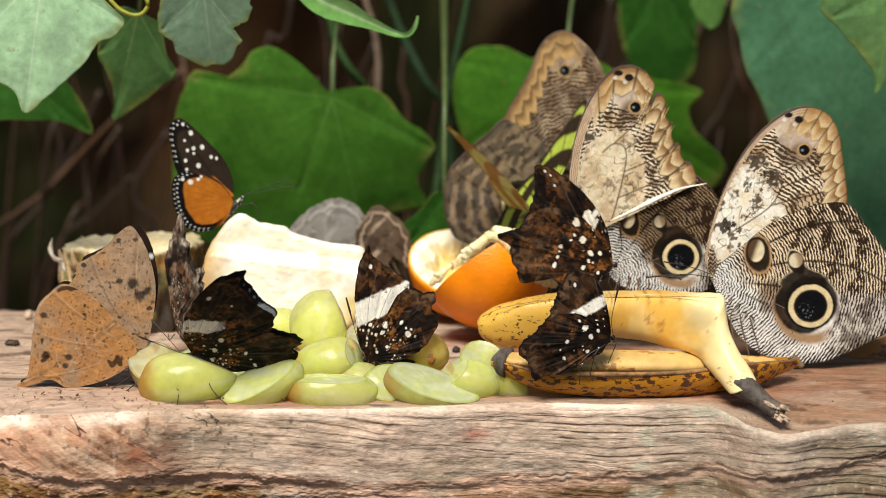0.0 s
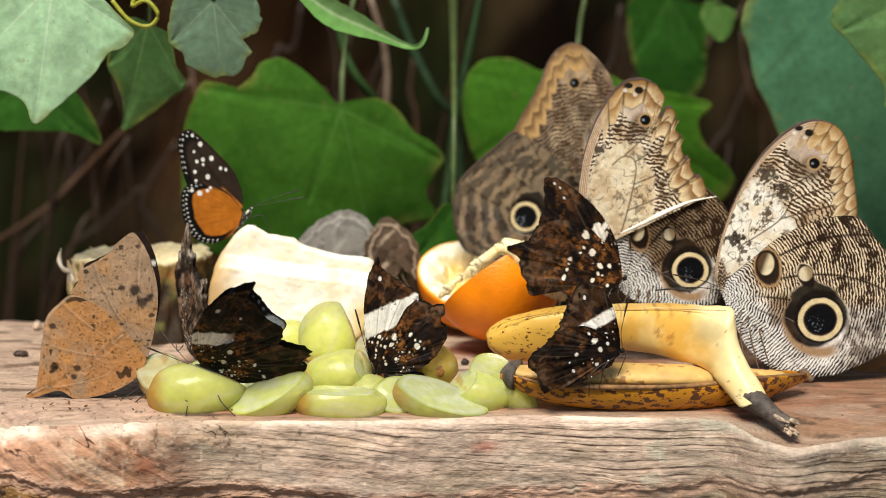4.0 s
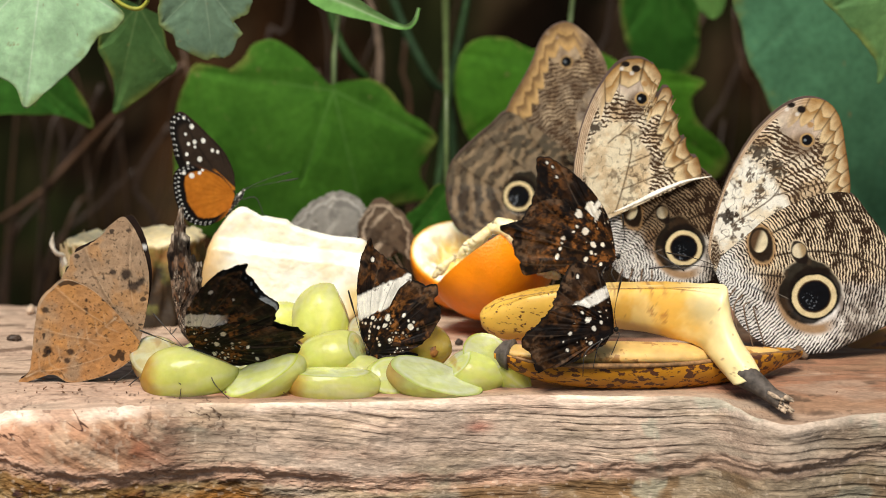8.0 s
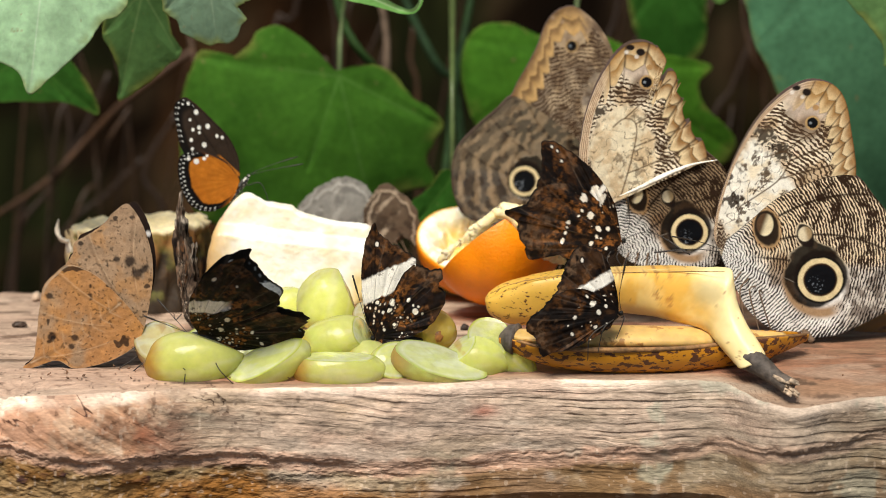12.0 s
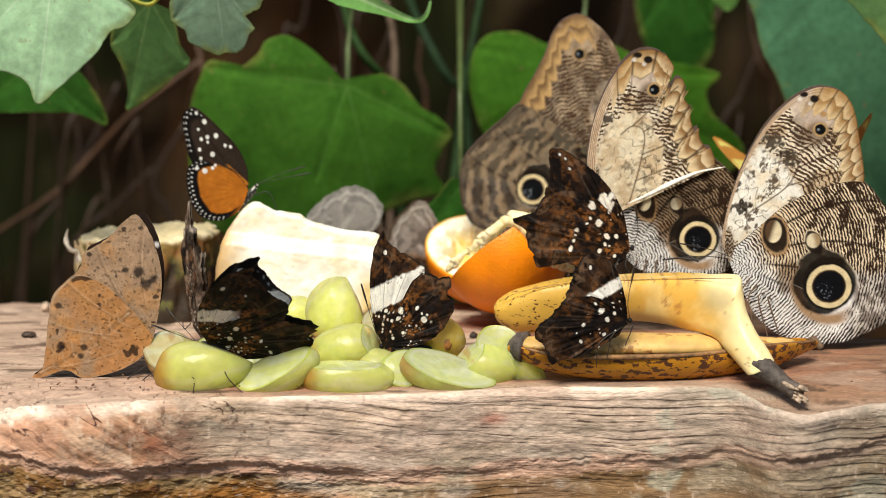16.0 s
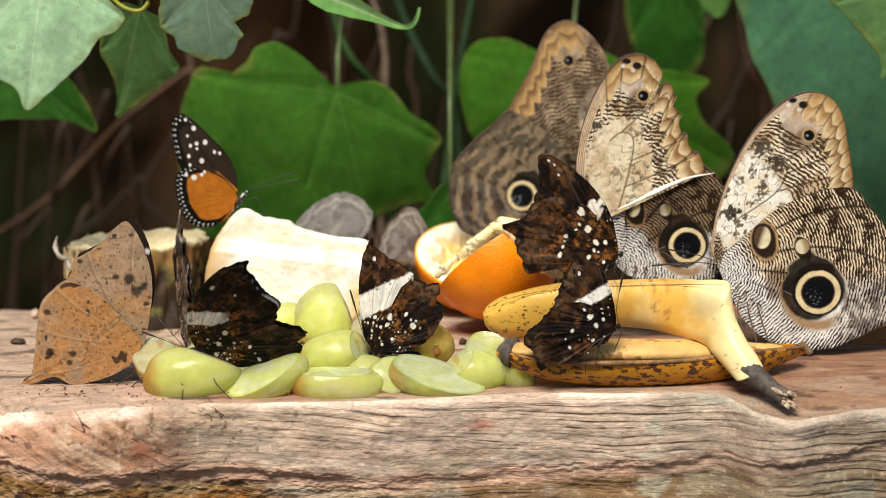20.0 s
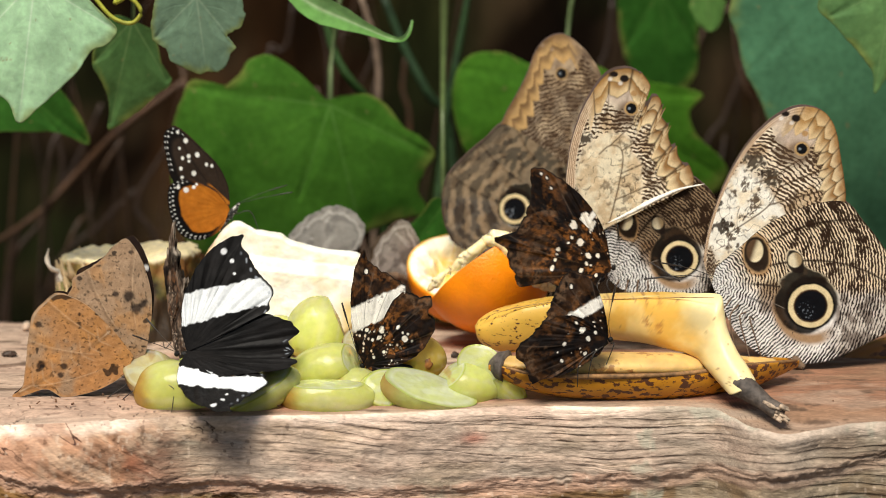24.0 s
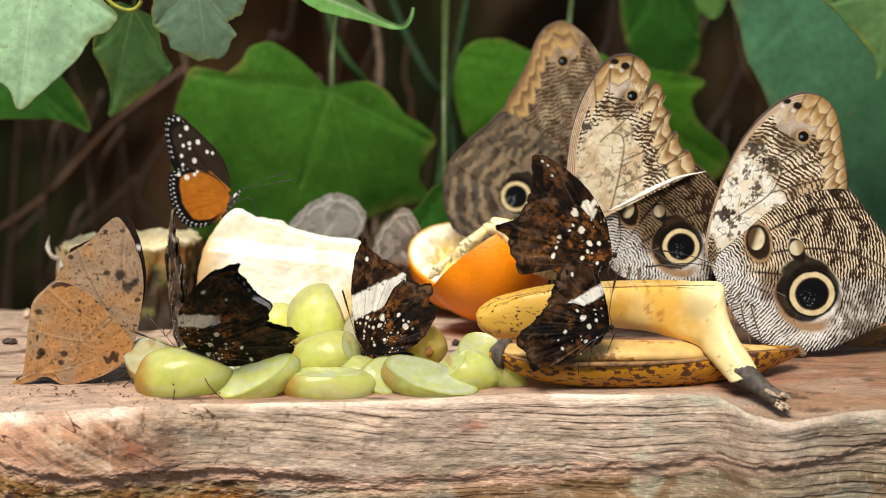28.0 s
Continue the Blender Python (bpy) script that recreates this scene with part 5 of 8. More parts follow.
def owl_back():
    root = (0.0657, 0.1, 0.052)
    holder = thing("owl_butterfly", "brown owl butterfly with closed wings, soft in the distance", "butterfly", FLIES, pose(*root))
    fo = [(2.9, 12.6), (6.1, 32.8), (7.4, 47.8), (6.3, 57.3), (3.5, 64.2), (-2.3, 71.9), (-10.8, 77.8), (-18.2, 75.9), (-23.1, 70.2), (-26.7, 60.7), (-31.2, 51.8), (-36.8, 41.5), (-39.2, 30.2), (-21.6, 7.6)]
    ho = [(-1.1, 10.1), (-8, 18.7), (-20.5, 28.7), (-32.3, 36.8), (-38.5, 38.5), (-44.7, 32.7), (-52.9, 25.7), (-62.4, 14.9), (-64.6, 2.2), (-62.6, -7.7), (-57.8, -15.3), (-44, -19.1), (-26.4, -19.1), (-11.4, -12.7)]
    fu = owl_fore(0.44, 0.78, (-11.7, 60.7), (2, 34, 9, 14), 0.86, seed=43, scales=7)
    hu = owl_hind((-32.3, 1), 6.6, (-15.4, 12.6), (-8.7, 19.7), 0.5, 0.90, seed=45)
    fn = fan("forewing", fo, fu, OWL_TOP, 110, 240, 0.8, seed=6)
    hn = fan("hindwing", ho, hu, OWL_TOP, 110, 240, 0.8, seed=7)
    ff = fan("forewing", fo, OWL_TOP, fu, 50, 90, 0.5, seed=6, rear_cut=1)
    hf = fan("hindwing", ho, OWL_TOP, hu, 50, 90, 0.5, seed=7, rear_cut=1)
    wing_pair(holder, (fn, ff), (hn, hf), 2, -2)
    insect_body(holder, (0.001, 0.0, 0.003), (-0.032, 0.001, -0.022), 0.003, BODY_BROWN)
    for k in range(4):
        limb("leg", holder, [(-0.004 - 0.004 * k, -0.001, -0.004), (0.0 - 0.004 * k, -0.004, -0.018), (-0.004 - 0.005 * k, -0.006, -0.046)], 0.00035, BODY_BROWN)
    return holder


owl_r, owl_m, owl_b = owl_right(), owl_middle(), owl_back()


# dead-leaf butterfly
def dead_leaf():
    root = (-0.119, -0.035, 0.0158)
    holder = thing("leaf_butterfly", "brown dead-leaf butterfly with closed spotted wings on the slab", "butterfly", FLIES, pose(*root))
    fo = [(2.4, 10), (4, 21), (3.7, 30.2), (1.2, 39.2), (-2.2, 46.3), (-5.6, 49.5), (-10.5, 46.6), (-15, 41.9), (-20.9, 37.6), (-26.2, 34.7), (-27.2, 30.2), (-29.8, 25.5), (-30.2, 16.7), (-21.7, 3.2)]
    ho = [(-2.8, 3.2), (-7.1, 10), (-16.8, 20.1), (-23.4, 24.1), (-29.8, 25.5), (-35.2, 21), (-39.1, 16.2), (-40.6, 8.1), (-42, -1.4), (-43.3, -10.5), (-45.2, -13.5), (-47.9, -15.3), (-46.6, -16.6), (-39.4, -13.5), (-33.6, -13), (-27.9, -15.9), (-18.8, -14.6), (-9.3, -11.1), (-2.3, -6.1)]
    midrib = np.array([(-2.9, 30.2), (-44.7, -13.7)])

    def under(fore):
        def f(x, z, R, S, dm):
            col = blend((0.47, 0.215, 0.07), (0.36, 0.20, 0.10), fbm(x, z, 11, 61 + fore)) if not fore else blend((0.40, 0.25, 0.145), (0.33, 0.225, 0.145), fbm(x, z, 11, 61))
            col = blend(col, (0.50, 0.235, 0.07), 0.45 * smooth(0.48, 0.7, fbm(x, z, 9, 65 + fore)))
            col = blend(col, (0.34, 0.26, 0.18), 0.6 * smooth(0.55, 0.75, fbm(x, z, 13, 69)))
            col = blend(col, (0.014, 0.010, 0.009), 0.85 * smooth(0.74, 0.80, fbm(x, z, 3.4, 77 + fore, 2)))
            col = blend(col, (0.02, 0.012, 0.008), 0.6 * smooth(0.80, 0.86, grain(0.8 * x + 0.6 * z, 0.8 * z - 0.6 * x, 0.8, 73)))
            rib = veins(x, z, 7, 0.22, 0.5)
            col = blend(col, (0.16, 0.09, 0.05), 0.35 * veins(x, z, 7, 0.5, 0.47))
            col = col * (0.76 + 0.36 * fbm(x, z, 1.1, 63, 3))[..., None]
            col = blend(col, (0.58, 0.40, 0.25), 0.4 * rib)
            if not fore:
                a, b = np.array((-9.0, 10.0)), midrib[1]
                t = np.clip(((x - a[0]) * (b - a)[0] + (z - a[1]) * (b - a)[1]) / ((b - a) @ (b - a)), 0, 1)
                d = np.hypot(x - a[0] - t * (b - a)[0], z - a[1] - t * (b - a)[1] + 2.0 * np.sin(t * np.pi))
                col = blend(col, (0.55, 0.42, 0.28), 0.8 * np.exp(-(d / 0.35) ** 2))
                side = np.sin((t * 60 + d * 0.8)) * smooth(12, 3, d)
                col = blend(col, (0.14, 0.075, 0.035), 0.45 * np.exp(-((d - 0.7) / 0.4) ** 2))
                col = blend(col, (0.58, 0.42, 0.27), 0.22 * smooth(0.75, 1.0, side))
                for c, r in (((-36.5, 13), 1.6), ((-27, -3.6), 1.9), ((-28.5, -7.2), 1.5), ((-36, -3), 2.2)):
                    col = blend(col, (0.010, 0.008, 0.009), 0.85 * smooth(r, r * 0.5, np.hypot(x - c[0], z - c[1]) + 1.2 * (fbm(x, z, 1.5, 3) - 0.5)))
            else:
                for c, r in (((-5, 27), 3.2), ((-2, 22), 2.6), ((1.0, 24), 2.3), ((-10, 28), 2.0)):
                    col = blend(col, (0.012, 0.009, 0.010), 0.85 * smooth(r, r * 0.4, np.hypot(x - c[0], z - c[1]) + 2.2 * (fbm(x, z, 1.8, 4) - 0.5)))
            if not fore:
                col = blend(col, (0.56, 0.42, 0.29), 0.7 * np.exp(-((dm - 0.75) / 0.35) ** 2) * smooth(0.42, 0.36, S))
            col = blend(col, (0.34, 0.23, 0.14), 0.7 * smooth(0.5, 0.15, dm))
            return col, col * 0, x * 0, x * 0 - 3
        return f

    def upper(x, z, R, S, dm):
        col = blend((0.010, 0.006, 0.005), (0.03, 0.016, 0.011), fbm(x, z, 5, 81))
        col = blend(col, (0.55, 0.25, 0.03), smooth(18, 22, z) * smooth(36, 32, z) * smooth(-26, -18, x) * smooth(1.5, -1.5, x))
        col = blend(col, (0.75, 0.72, 0.7), smooth(1.2, 0.9, np.hypot(x - 0.4, z - 37.5)))
        return col, col * 0, x * 0, x * 0 - 3
    fn = fan("forewing", fo, under(1), upper, 130, 260, 1.2, seed=8, ragged=0.8)
    hn = fan("hindwing", ho, under(0), upper, 130, 280, 1.2, seed=9, ragged=0.6)
    ff = fan("forewing", fo, upper, under(1), 90, 160, 0.6, seed=8, rear_cut=1, ragged=0.8)
    hf = fan("hindwing", ho, upper, under(0), 90, 160, 0.6, seed=9, rear_cut=1, ragged=0.6)
    wings = wing_pair(holder, (fn, ff), (hn, hf), 0, 0, material=WING_PLAIN)
    wings[2].matrix_basis = pose(-0.0012, 0.002, 0, 0, 4.6, -1.0)
    insect_body(holder, (0.0, 0.0, -0.004), (-0.018, 0.0005, -0.012), 0.0022, BODY_BROWN)
    for k, (hx, fx, fy) in enumerate(((-0.006, -0.013, -0.004), (-0.004, -0.006, -0.008), (-0.002, 0.001, -0.012), (-0.001, 0.004, 0.004))):
        limb("leg", holder, [(hx, -0.001, -0.008), (fx * 0.6 + 0.006, fy * 0.7, -0.010), (fx, fy, -0.0178)], 0.0003)
    limb("antenna", holder, [(0, 0, -0.003), (0.008, -0.002, -0.001), (0.018, -0.004, -0.004)], 0.0002, club=0.0003)
    return holder, wings


leaf_fly, leaf_wings = dead_leaf()


# tiger longwing on the melon
def longwing():
    root = (-0.088, 0.05, 0.0608)
    holder = thing("longwing_butterfly", "black longwing butterfly with white dots and orange hindwing on the melon", "butterfly", FLIES, pose(*root))
    fo = [(0.1, 4.8), (-0.6, 10.4), (-4.3, 18.3), (-11.1, 25.7), (-17.6, 32), (-21.9, 35.1), (-24, 34.8), (-26.4, 32.9), (-27, 28.1), (-25.9, 21.7), (-24.4, 14.7), (-20.4, 8.4), (-8.6, 1.2)]
    ho = [(-1.9, 4.1), (-6.1, 8.9), (-11.3, 11.6), (-16.7, 13.5), (-22.3, 12.3), (-25.4, 9.1), (-25.8, 2.4), (-24, -5.6), (-19.5, -11.4), (-12.9, -13.1), (-5.9, -10.4), (-2, -5.6)]
    dots = np.array([(-17.7, 29.4), (-21, 33), (-16.6, 22.9), (-13.0, 23.4), (-19.2, 22), (-16.5, 20.7), (-20, 17.6), (-9.2, 19.2), (-7.0, 18.6), (-14.6, 15.5), (-19.6, 13.8), (-20.4, 26.2)])
    sizes = [0.95, 0.6, 0.8, 0.95, 0.7, 0.55, 0.75, 0.7, 0.65, 1.0, 0.65, 0.55]

    def common(col, x, z, S, dm, lo, hi):
        for depth, r in ((0.8, 0.30), (2.2, 0.44)):
            k = (S * 34 + depth * 0.3) % 1 - 0.5
            d = np.hypot(k * 3.0, dm - depth)
            col = blend(col, (0.75, 0.74, 0.70), smooth(r + 0.15, r - 0.1, d) * smooth(lo, lo + 0.02, S) * smooth(hi, hi - 0.02, S))
        return col

    def fore(x, z, R, S, dm):
        col = blend((0.022, 0.014, 0.009), (0.040, 0.026, 0.018), fbm(x, z, 4, 3))
        col = blend(col, (0.006, 0.005, 0.004), np.clip(smooth(6.5, 4.0, dm) * smooth(0.40, 0.46, S) + smooth(1.2, 0.5, dm), 0, 1))
        col = blend(col, (0.008, 0.006, 0.005), 0.8 * veins(x, z, 9, 0.28, 0.2))
        col = blend(col, (0.50, 0.17, 0.02), smooth(1.9, 1.2, np.abs((z + 0.98 * x - 1.6))) * smooth(15, 12, np.hypot(x, z)) * smooth(1.5, 3, np.hypot(x, z)))
        for (cx, cz), r in zip(dots, sizes):
            col = blend(col, (0.78, 0.77, 0.70), smooth(r * 1.1, r * 0.85, np.hypot(x - cx, (z - cz) * 0.85)))
        col = common(col, x, z, S, dm, 0.42, 0.72)
        return col, col * 0, x * 0, x * 0 - 3

    def hind(x, z, R, S, dm):
        col = blend((0.36, 0.105, 0.010), (0.47, 0.155, 0.016), fbm(x, z, 5, 7))
        v = veins(x, z, 10, 0.16, 0.2)
        col = blend(col, (0.25, 0.07, 0.01), 0.08 * v)
        border = smooth(5.4, 4.4, dm + 1.4 * (fbm(x, z, 2.5, 8) - 0.5)) * smooth(0.16, 0.28, S) * smooth(0.99, 0.85, S)
        col = blend(col, (0.004, 0.0035, 0.0035), border)
        col = blend(col, (0.03, 0.02, 0.016), smooth(3, 1.5, dm) * smooth(0.35, 0.2, S))
        for (cx, cz), r in (((-18.0, 8.5), 1.2), ((-14.7, 9.7), 0.8), ((-13.5, 10.9), 0.6), ((-21.3, 9.6), 0.8)):
            col = blend(col, (0.76, 0.75, 0.70), smooth(r * 1.1, r * 0.85, np.hypot(x - cx, z - cz)))
        col = common(col, x, z, S, dm, 0.28, 0.85)
        return col, col * 0, x * 0, x * 0 - 3
    top = plain_face((0.02, 0.016, 0.013), (0.06, 0.03, 0.015), 5, 9)
    fn, hn = fan("forewing", fo, fore, top, 120, 260, 0.5, seed=10, ragged=0.7), fan("hindwing", ho, hind, top, 120, 280, 0.5, seed=11, ragged=0.7)
    ff, hf = fan("forewing", fo, top, fore, 50, 90, 0.4, seed=10, rear_cut=1), fan("hindwing", ho, top, hind, 50, 90, 0.4, seed=11, rear_cut=1)
    wings = wing_pair(holder, (fn, ff), (hn, hf), 2, -2, 0.0004, WING_PLAIN)
    insect_body(holder, (0.0036, -0.0002, 0.0018), (-0.005, 0.0, -0.010), 0.0014, mat("striped_fur", (0.02, 0.018, 0.015), 0.7, scale=900, spots=(900, 0.55, (0.6, 0.58, 0.5))))
    limb("antenna", holder, [(0.004, -0.001, 0.0025), (0.014, -0.002, 0.005), (0.027, -0.003, 0.0075)], 0.00014, club=0.0003)
    limb("antenna", holder, [(0.004, 0.001, 0.0025), (0.013, 0.004, 0.006), (0.024, 0.008, 0.009)], 0.00014, club=0.0003)
    for p in ([(0.001, -0.001, -0.003), (0.002, -0.003, -0.010), (0.003, -0.004, -0.0165)], [(0.003, -0.001, -0.002), (0.009, -0.002, -0.001), (0.013, -0.003, -0.0105)], [(-0.001, -0.001, -0.005), (-0.004, -0.003, -0.011), (-0.009, -0.004, -0.016)]):
        limb("leg", holder, p, 0.00022)
    return holder, wings


long_fly, long_wings = longwing()


# dark patchwork butterflies
CHARRED = ((0.005, 0.003, 0.0022), (0.042, 0.019, 0.008), (0.13, 0.075, 0.042))
SOOTY = ((0.006, 0.004, 0.003), (0.034, 0.017, 0.008), (0.10, 0.06, 0.035))
ASHEN = ((0.07, 0.045, 0.032), (0.27, 0.19, 0.135), (0.66, 0.57, 0.46))


def patch_under(fore, band, seed, rust=0.5, white=1.0, tone=CHARRED, reach=99, marks=(), rows=44):
    """Under face: charred brown marbling, a white band on the forewing, white marks as (x, z, radius) and flecks towards the hinge."""
    def f(x, z, R, S, dm):
        rho = np.hypot(x, z)
        size = rho.max()
        inner = smooth(0.72, 0.48, rho / size + 0.25 * (fbm(x, z, 6, seed + 2) - 0.5))
        col = blend(tone[0], tone[1], smooth(0.35, 0.65, fbm(x, z, 5, seed)))
        col = blend(col, tone[2], 0.8 * (1 - inner) * smooth(0.48, 0.60, fbm(x, z, 6, seed + 5)) * smooth(0.30, 0.55, fbm(x, z, 1.6, seed + 15)))
        col = blend(col, (0.27, 0.10, 0.025), rust * (0.35 + 0.65 * inner) * smooth(0.42, 0.56, fbm(x, z, 5, seed + 3)) * smooth(0.36, 0.58, fbm(x, z, 1.2, seed + 4)))
        col = blend(col, (0.004, 0.003, 0.003), 0.85 * smooth(0.50, 0.60, fbm(x, z, 2.6, seed + 6)) * (0.4 + 0.6 * inner))
        col = blend(col, (0.004, 0.003, 0.003), 0.85 * smooth(0.53, 0.60, fbm(x, z, 8, seed + 7)))
        streaks = fbm(rho * 0.35, np.arctan2(z, x) * 30, 1.1, seed + 17, 3)
        col = col * (0.55 + 0.9 * streaks)[..., None]
        col = blend(col, (0.10, 0.07, 0.05), 0.5 * veins(x, z, 9, 0.2, 0.2))
        rng = np.random.RandomState(seed)
        angle = np.arctan2(z, x)
        lo, hi = np.percentile(angle, 6), np.percentile(angle, 94)
        ivory = np.array((0.84, 0.77, 0.66))
        for k in range(rows):
            w, q = lo + (hi - lo) * rng.rand(), size * (0.10 + 0.34 * rng.rand() ** 0.7)
            r = 0.12 + 0.45 * rng.rand() ** 2.5
            d = np.hypot(x - q * np.cos(w), (z - q * np.sin(w)) * (0.6 + 0.6 * rng.rand())) + 0.5 * (grain(x, z, 0.7, k) - 0.5)
            col = blend(col, (0.012, 0.006, 0.004), 0.85 * smooth(r + 0.6, r + 0.25, d))
            col = blend(col, blend(ivory, (0.60, 0.34, 0.14), 0.6 * rng.rand()), white * smooth(r + 0.08, r - 0.12, d))
        for mx, mz, r in marks:
            r = 0.66 * r
            a = 0.5 * math.sin(mx * 3 + mz)
            dx, dz = x - mx, z - mz
            d = np.hypot(dx * math.cos(a) + dz * math.sin(a), (dz * math.cos(a) - dx * math.sin(a)) * 0.78) + 1.3 * r * (fbm(x, z, 1.3, seed + 31) - 0.5)
            col = blend(col, (0.008, 0.005, 0.004), 0.9 * smooth(r + 0.7, r + 0.3, d))
            col = blend(col, ivory * (0.95 + 0.1 * math.sin(mx)), smooth(r + 0.12, r - 0.12, d))
        if fore and band:
            (bx, bz), (nx, nz), half = band
            t = (x - bx) * nx + (z - bz) * nz + 1.3 * (fbm(x, z, 3, seed + 9) - 0.5)
            on = smooth(half + 0.5, half - 0.4, np.abs(t) + 1.1 * (fbm(x, z, 1.6, seed + 11) - 0.5)) * smooth(reach + 2, reach - 2, x + 3 * fbm(x, z, 3, 8))
            col = blend(col, (0.88, 0.83, 0.74), on)
            col = blend(col, (0.05, 0.03, 0.02), 0.7 * on * smooth(0.62, 0.68, fbm(x, z, 1.5, seed + 13)) * smooth(0.45, 0.6, fbm(x, z, 6, seed + 14)))
            col = blend(col, (0.05, 0.035, 0.025), 0.6 * veins(x, z, 12, 0.14) * on)
        col = blend(col, (0.02, 0.014, 0.01), 0.7 * smooth(0.6, 0.1, dm))
        return col, col * 0, x * 0, x * 0 - 3
    return f


def patch_upper(fore, band):
    """Upper face: black, with a broad white band and white dots at the tip of the forewing."""
    def f(x, z, R, S, dm):
        col = blend((0.004, 0.004, 0.004), (0.016, 0.014, 0.013), fbm(x, z, 6, 5))
        col = col * (0.6 + 0.9 * fbm(np.hypot(x, z) * 0.3, np.arctan2(z, x) * 30, 1.1, 9, 3))[..., None]
        col = blend(col, (0.03, 0.028, 0.027), 0.4 * veins(x, z, 10, 0.15))
        if fore:
            (bx, bz), (nx, nz), half = band
            t = (x - bx) * nx + (z - bz) * nz + 2.6 * (fbm(x, z, 4, 6) - 0.5) + 0.8 * (fbm(x, z, 1.2, 8) - 0.5)
            col = blend(col, (0.82, 0.84, 0.84), smooth(half + 0.25, half - 0.25, np.abs(t)) * smooth(0.5, 1.2, dm))
            col = blend(col, (0.50, 0.53, 0.55), 0.5 * veins(x, z, 10, 0.2) * smooth(half, half - 1, np.abs(t)) * smooth(0.4, 0.9, dm))
            k = np.argmax(np.hypot(x, z))
            tx, tz = x.flat[k], z.flat[k]
            for a, b, r in ((0.82, -3.8, 1.4), (0.78, 0.6, 1.0), (0.70, 3.6, 0.7)):
                l = math.hypot(tx, tz)
                col = blend(col, (0.8, 0.8, 0.8), smooth(r, r * 0.7, np.hypot(x - a * tx - b * tz / l, z - a * tz + b * tx / l)))
        edge_dots = smooth(0.75, 0.45, np.hypot(((S * 26) % 1 - 0.5) * 3.2, dm - 1.9)) * smooth(0.5, 0.55, S) * smooth(0.92, 0.86, S)
        col = blend(col, (0.42, 0.45, 0.50), 0.6 * edge_dots)
        return col, col * 0, x * 0, x * 0 - 3
    return f


def patch_fly(label, root, fo, ho, band, seed, head, tail, near=0, far=0, rust=0.5, legs=(), feelers=(), yaw=2.0, upper_band=None, ragged=2.3, tone=CHARRED, reach=99, alike=False, marks=(), hind_marks=(), rows=44):
    holder = thing("patch_butterfly", label, "butterfly", FLIES, pose(*root))
    ub = upper_band or ((0, 28), (0, 1), 4)
    fu, hu, ft, ht = patch_under(1, band, seed, rust, 1.0, tone, reach, marks, rows), patch_under(0, None, seed + 20, rust, 1.0, tone, 99, hind_marks, rows), patch_upper(1, ub), patch_upper(0, ub)
    if alike:
        ft, ht = fu, hu
    fn, hn = fan("forewing", fo, fu, ft, 110, 240, 1.0, seed=seed, ragged=ragged, rear_cut=1, ripple=1.5), fan("hindwing", ho, hu, ht, 110, 240, 1.0, seed=seed + 1, ragged=ragged, rear_cut=1, ripple=1.5)
    ff, hf = fan("forewing", fo, ft, fu, 110, 240, 0.5, seed=seed, ragged=ragged, rear_cut=1, ripple=1.5), fan("hindwing", ho, ht, hu, 110, 240, 0.5, seed=seed + 1, ragged=ragged, rear_cut=1, ripple=1.5)
    wings = wing_pair(holder, (fn, ff), (hn, hf), near, far, 0.0005, WING_PLAIN, yaw)
    insect_body(holder, head, tail, 0.0018, BODY_BLACK)
    for p in legs:
        limb("leg", holder, p, 0.00025)
    for p in feelers:
        limb("antenna", holder, p, 0.00016, club=0.0004)
    return holder, wings


fly_c, wings_c = patch_fly("charred brown patchwork butterfly with white band on the grapes", (-0.0291, -0.03, 0.0107),
    [(-2.7, 5), (-4.2, 12.8), (-4.8, 24.3), (-3.9, 35), (-1.6, 41.9), (0.6, 45.1), (2.8, 40.1), (8.1, 37.2), (12.1, 34.3), (16.6, 30.9), (16.1, 27.3), (13.6, 20.9), (5.8, 5)],
    [(4, 9.6), (10.3, 23.2), (14.3, 27.7), (18.8, 28.6), (21.9, 26.4), (25.2, 26.8), (27.2, 23.7), (25.2, 21), (27.7, 16.2), (27, 11.4), (21.9, 4.4), (13.6, -0.2), (8, -3.9), (2.4, -2.7)],
    ((4.8, 21.9), (-0.42, 0.91), 4.4), 201, (-0.0006, 0, -0.001), (0.020, 0.001, -0.002), rust=0.9, marks=((1.3, 37.0, 0.9), (1.3, 13.7, 1.0), (3.6, 9.6, 0.9)), hind_marks=((13.6, 15.1, 1.0), (16.3, 10.3, 1.5), (6.2, 11.0, 1.3), (7.2, 14.0, 1.6), (15.5, 13.0, 0.7), (8, 5.1, 0.8), (4, 3.0, 0.7), (17.5, 12.5, 0.6), (19.0, 9.5, 0.6), (10.5, 8.0, 0.5), (11.0, 1.8, 0.4)),
    legs=[[(0.004, -0.001, -0.002), (0.012, -0.004, -0.001), (0.018, -0.006, -0.006)], [(0.002, -0.001, -0.003), (0.0, -0.006, -0.006), (-0.001, -0.008, -0.012)]],
    feelers=[[(-0.001, 0, 0), (-0.004, -0.004, 0.010), (-0.008, -0.008, 0.026)]])
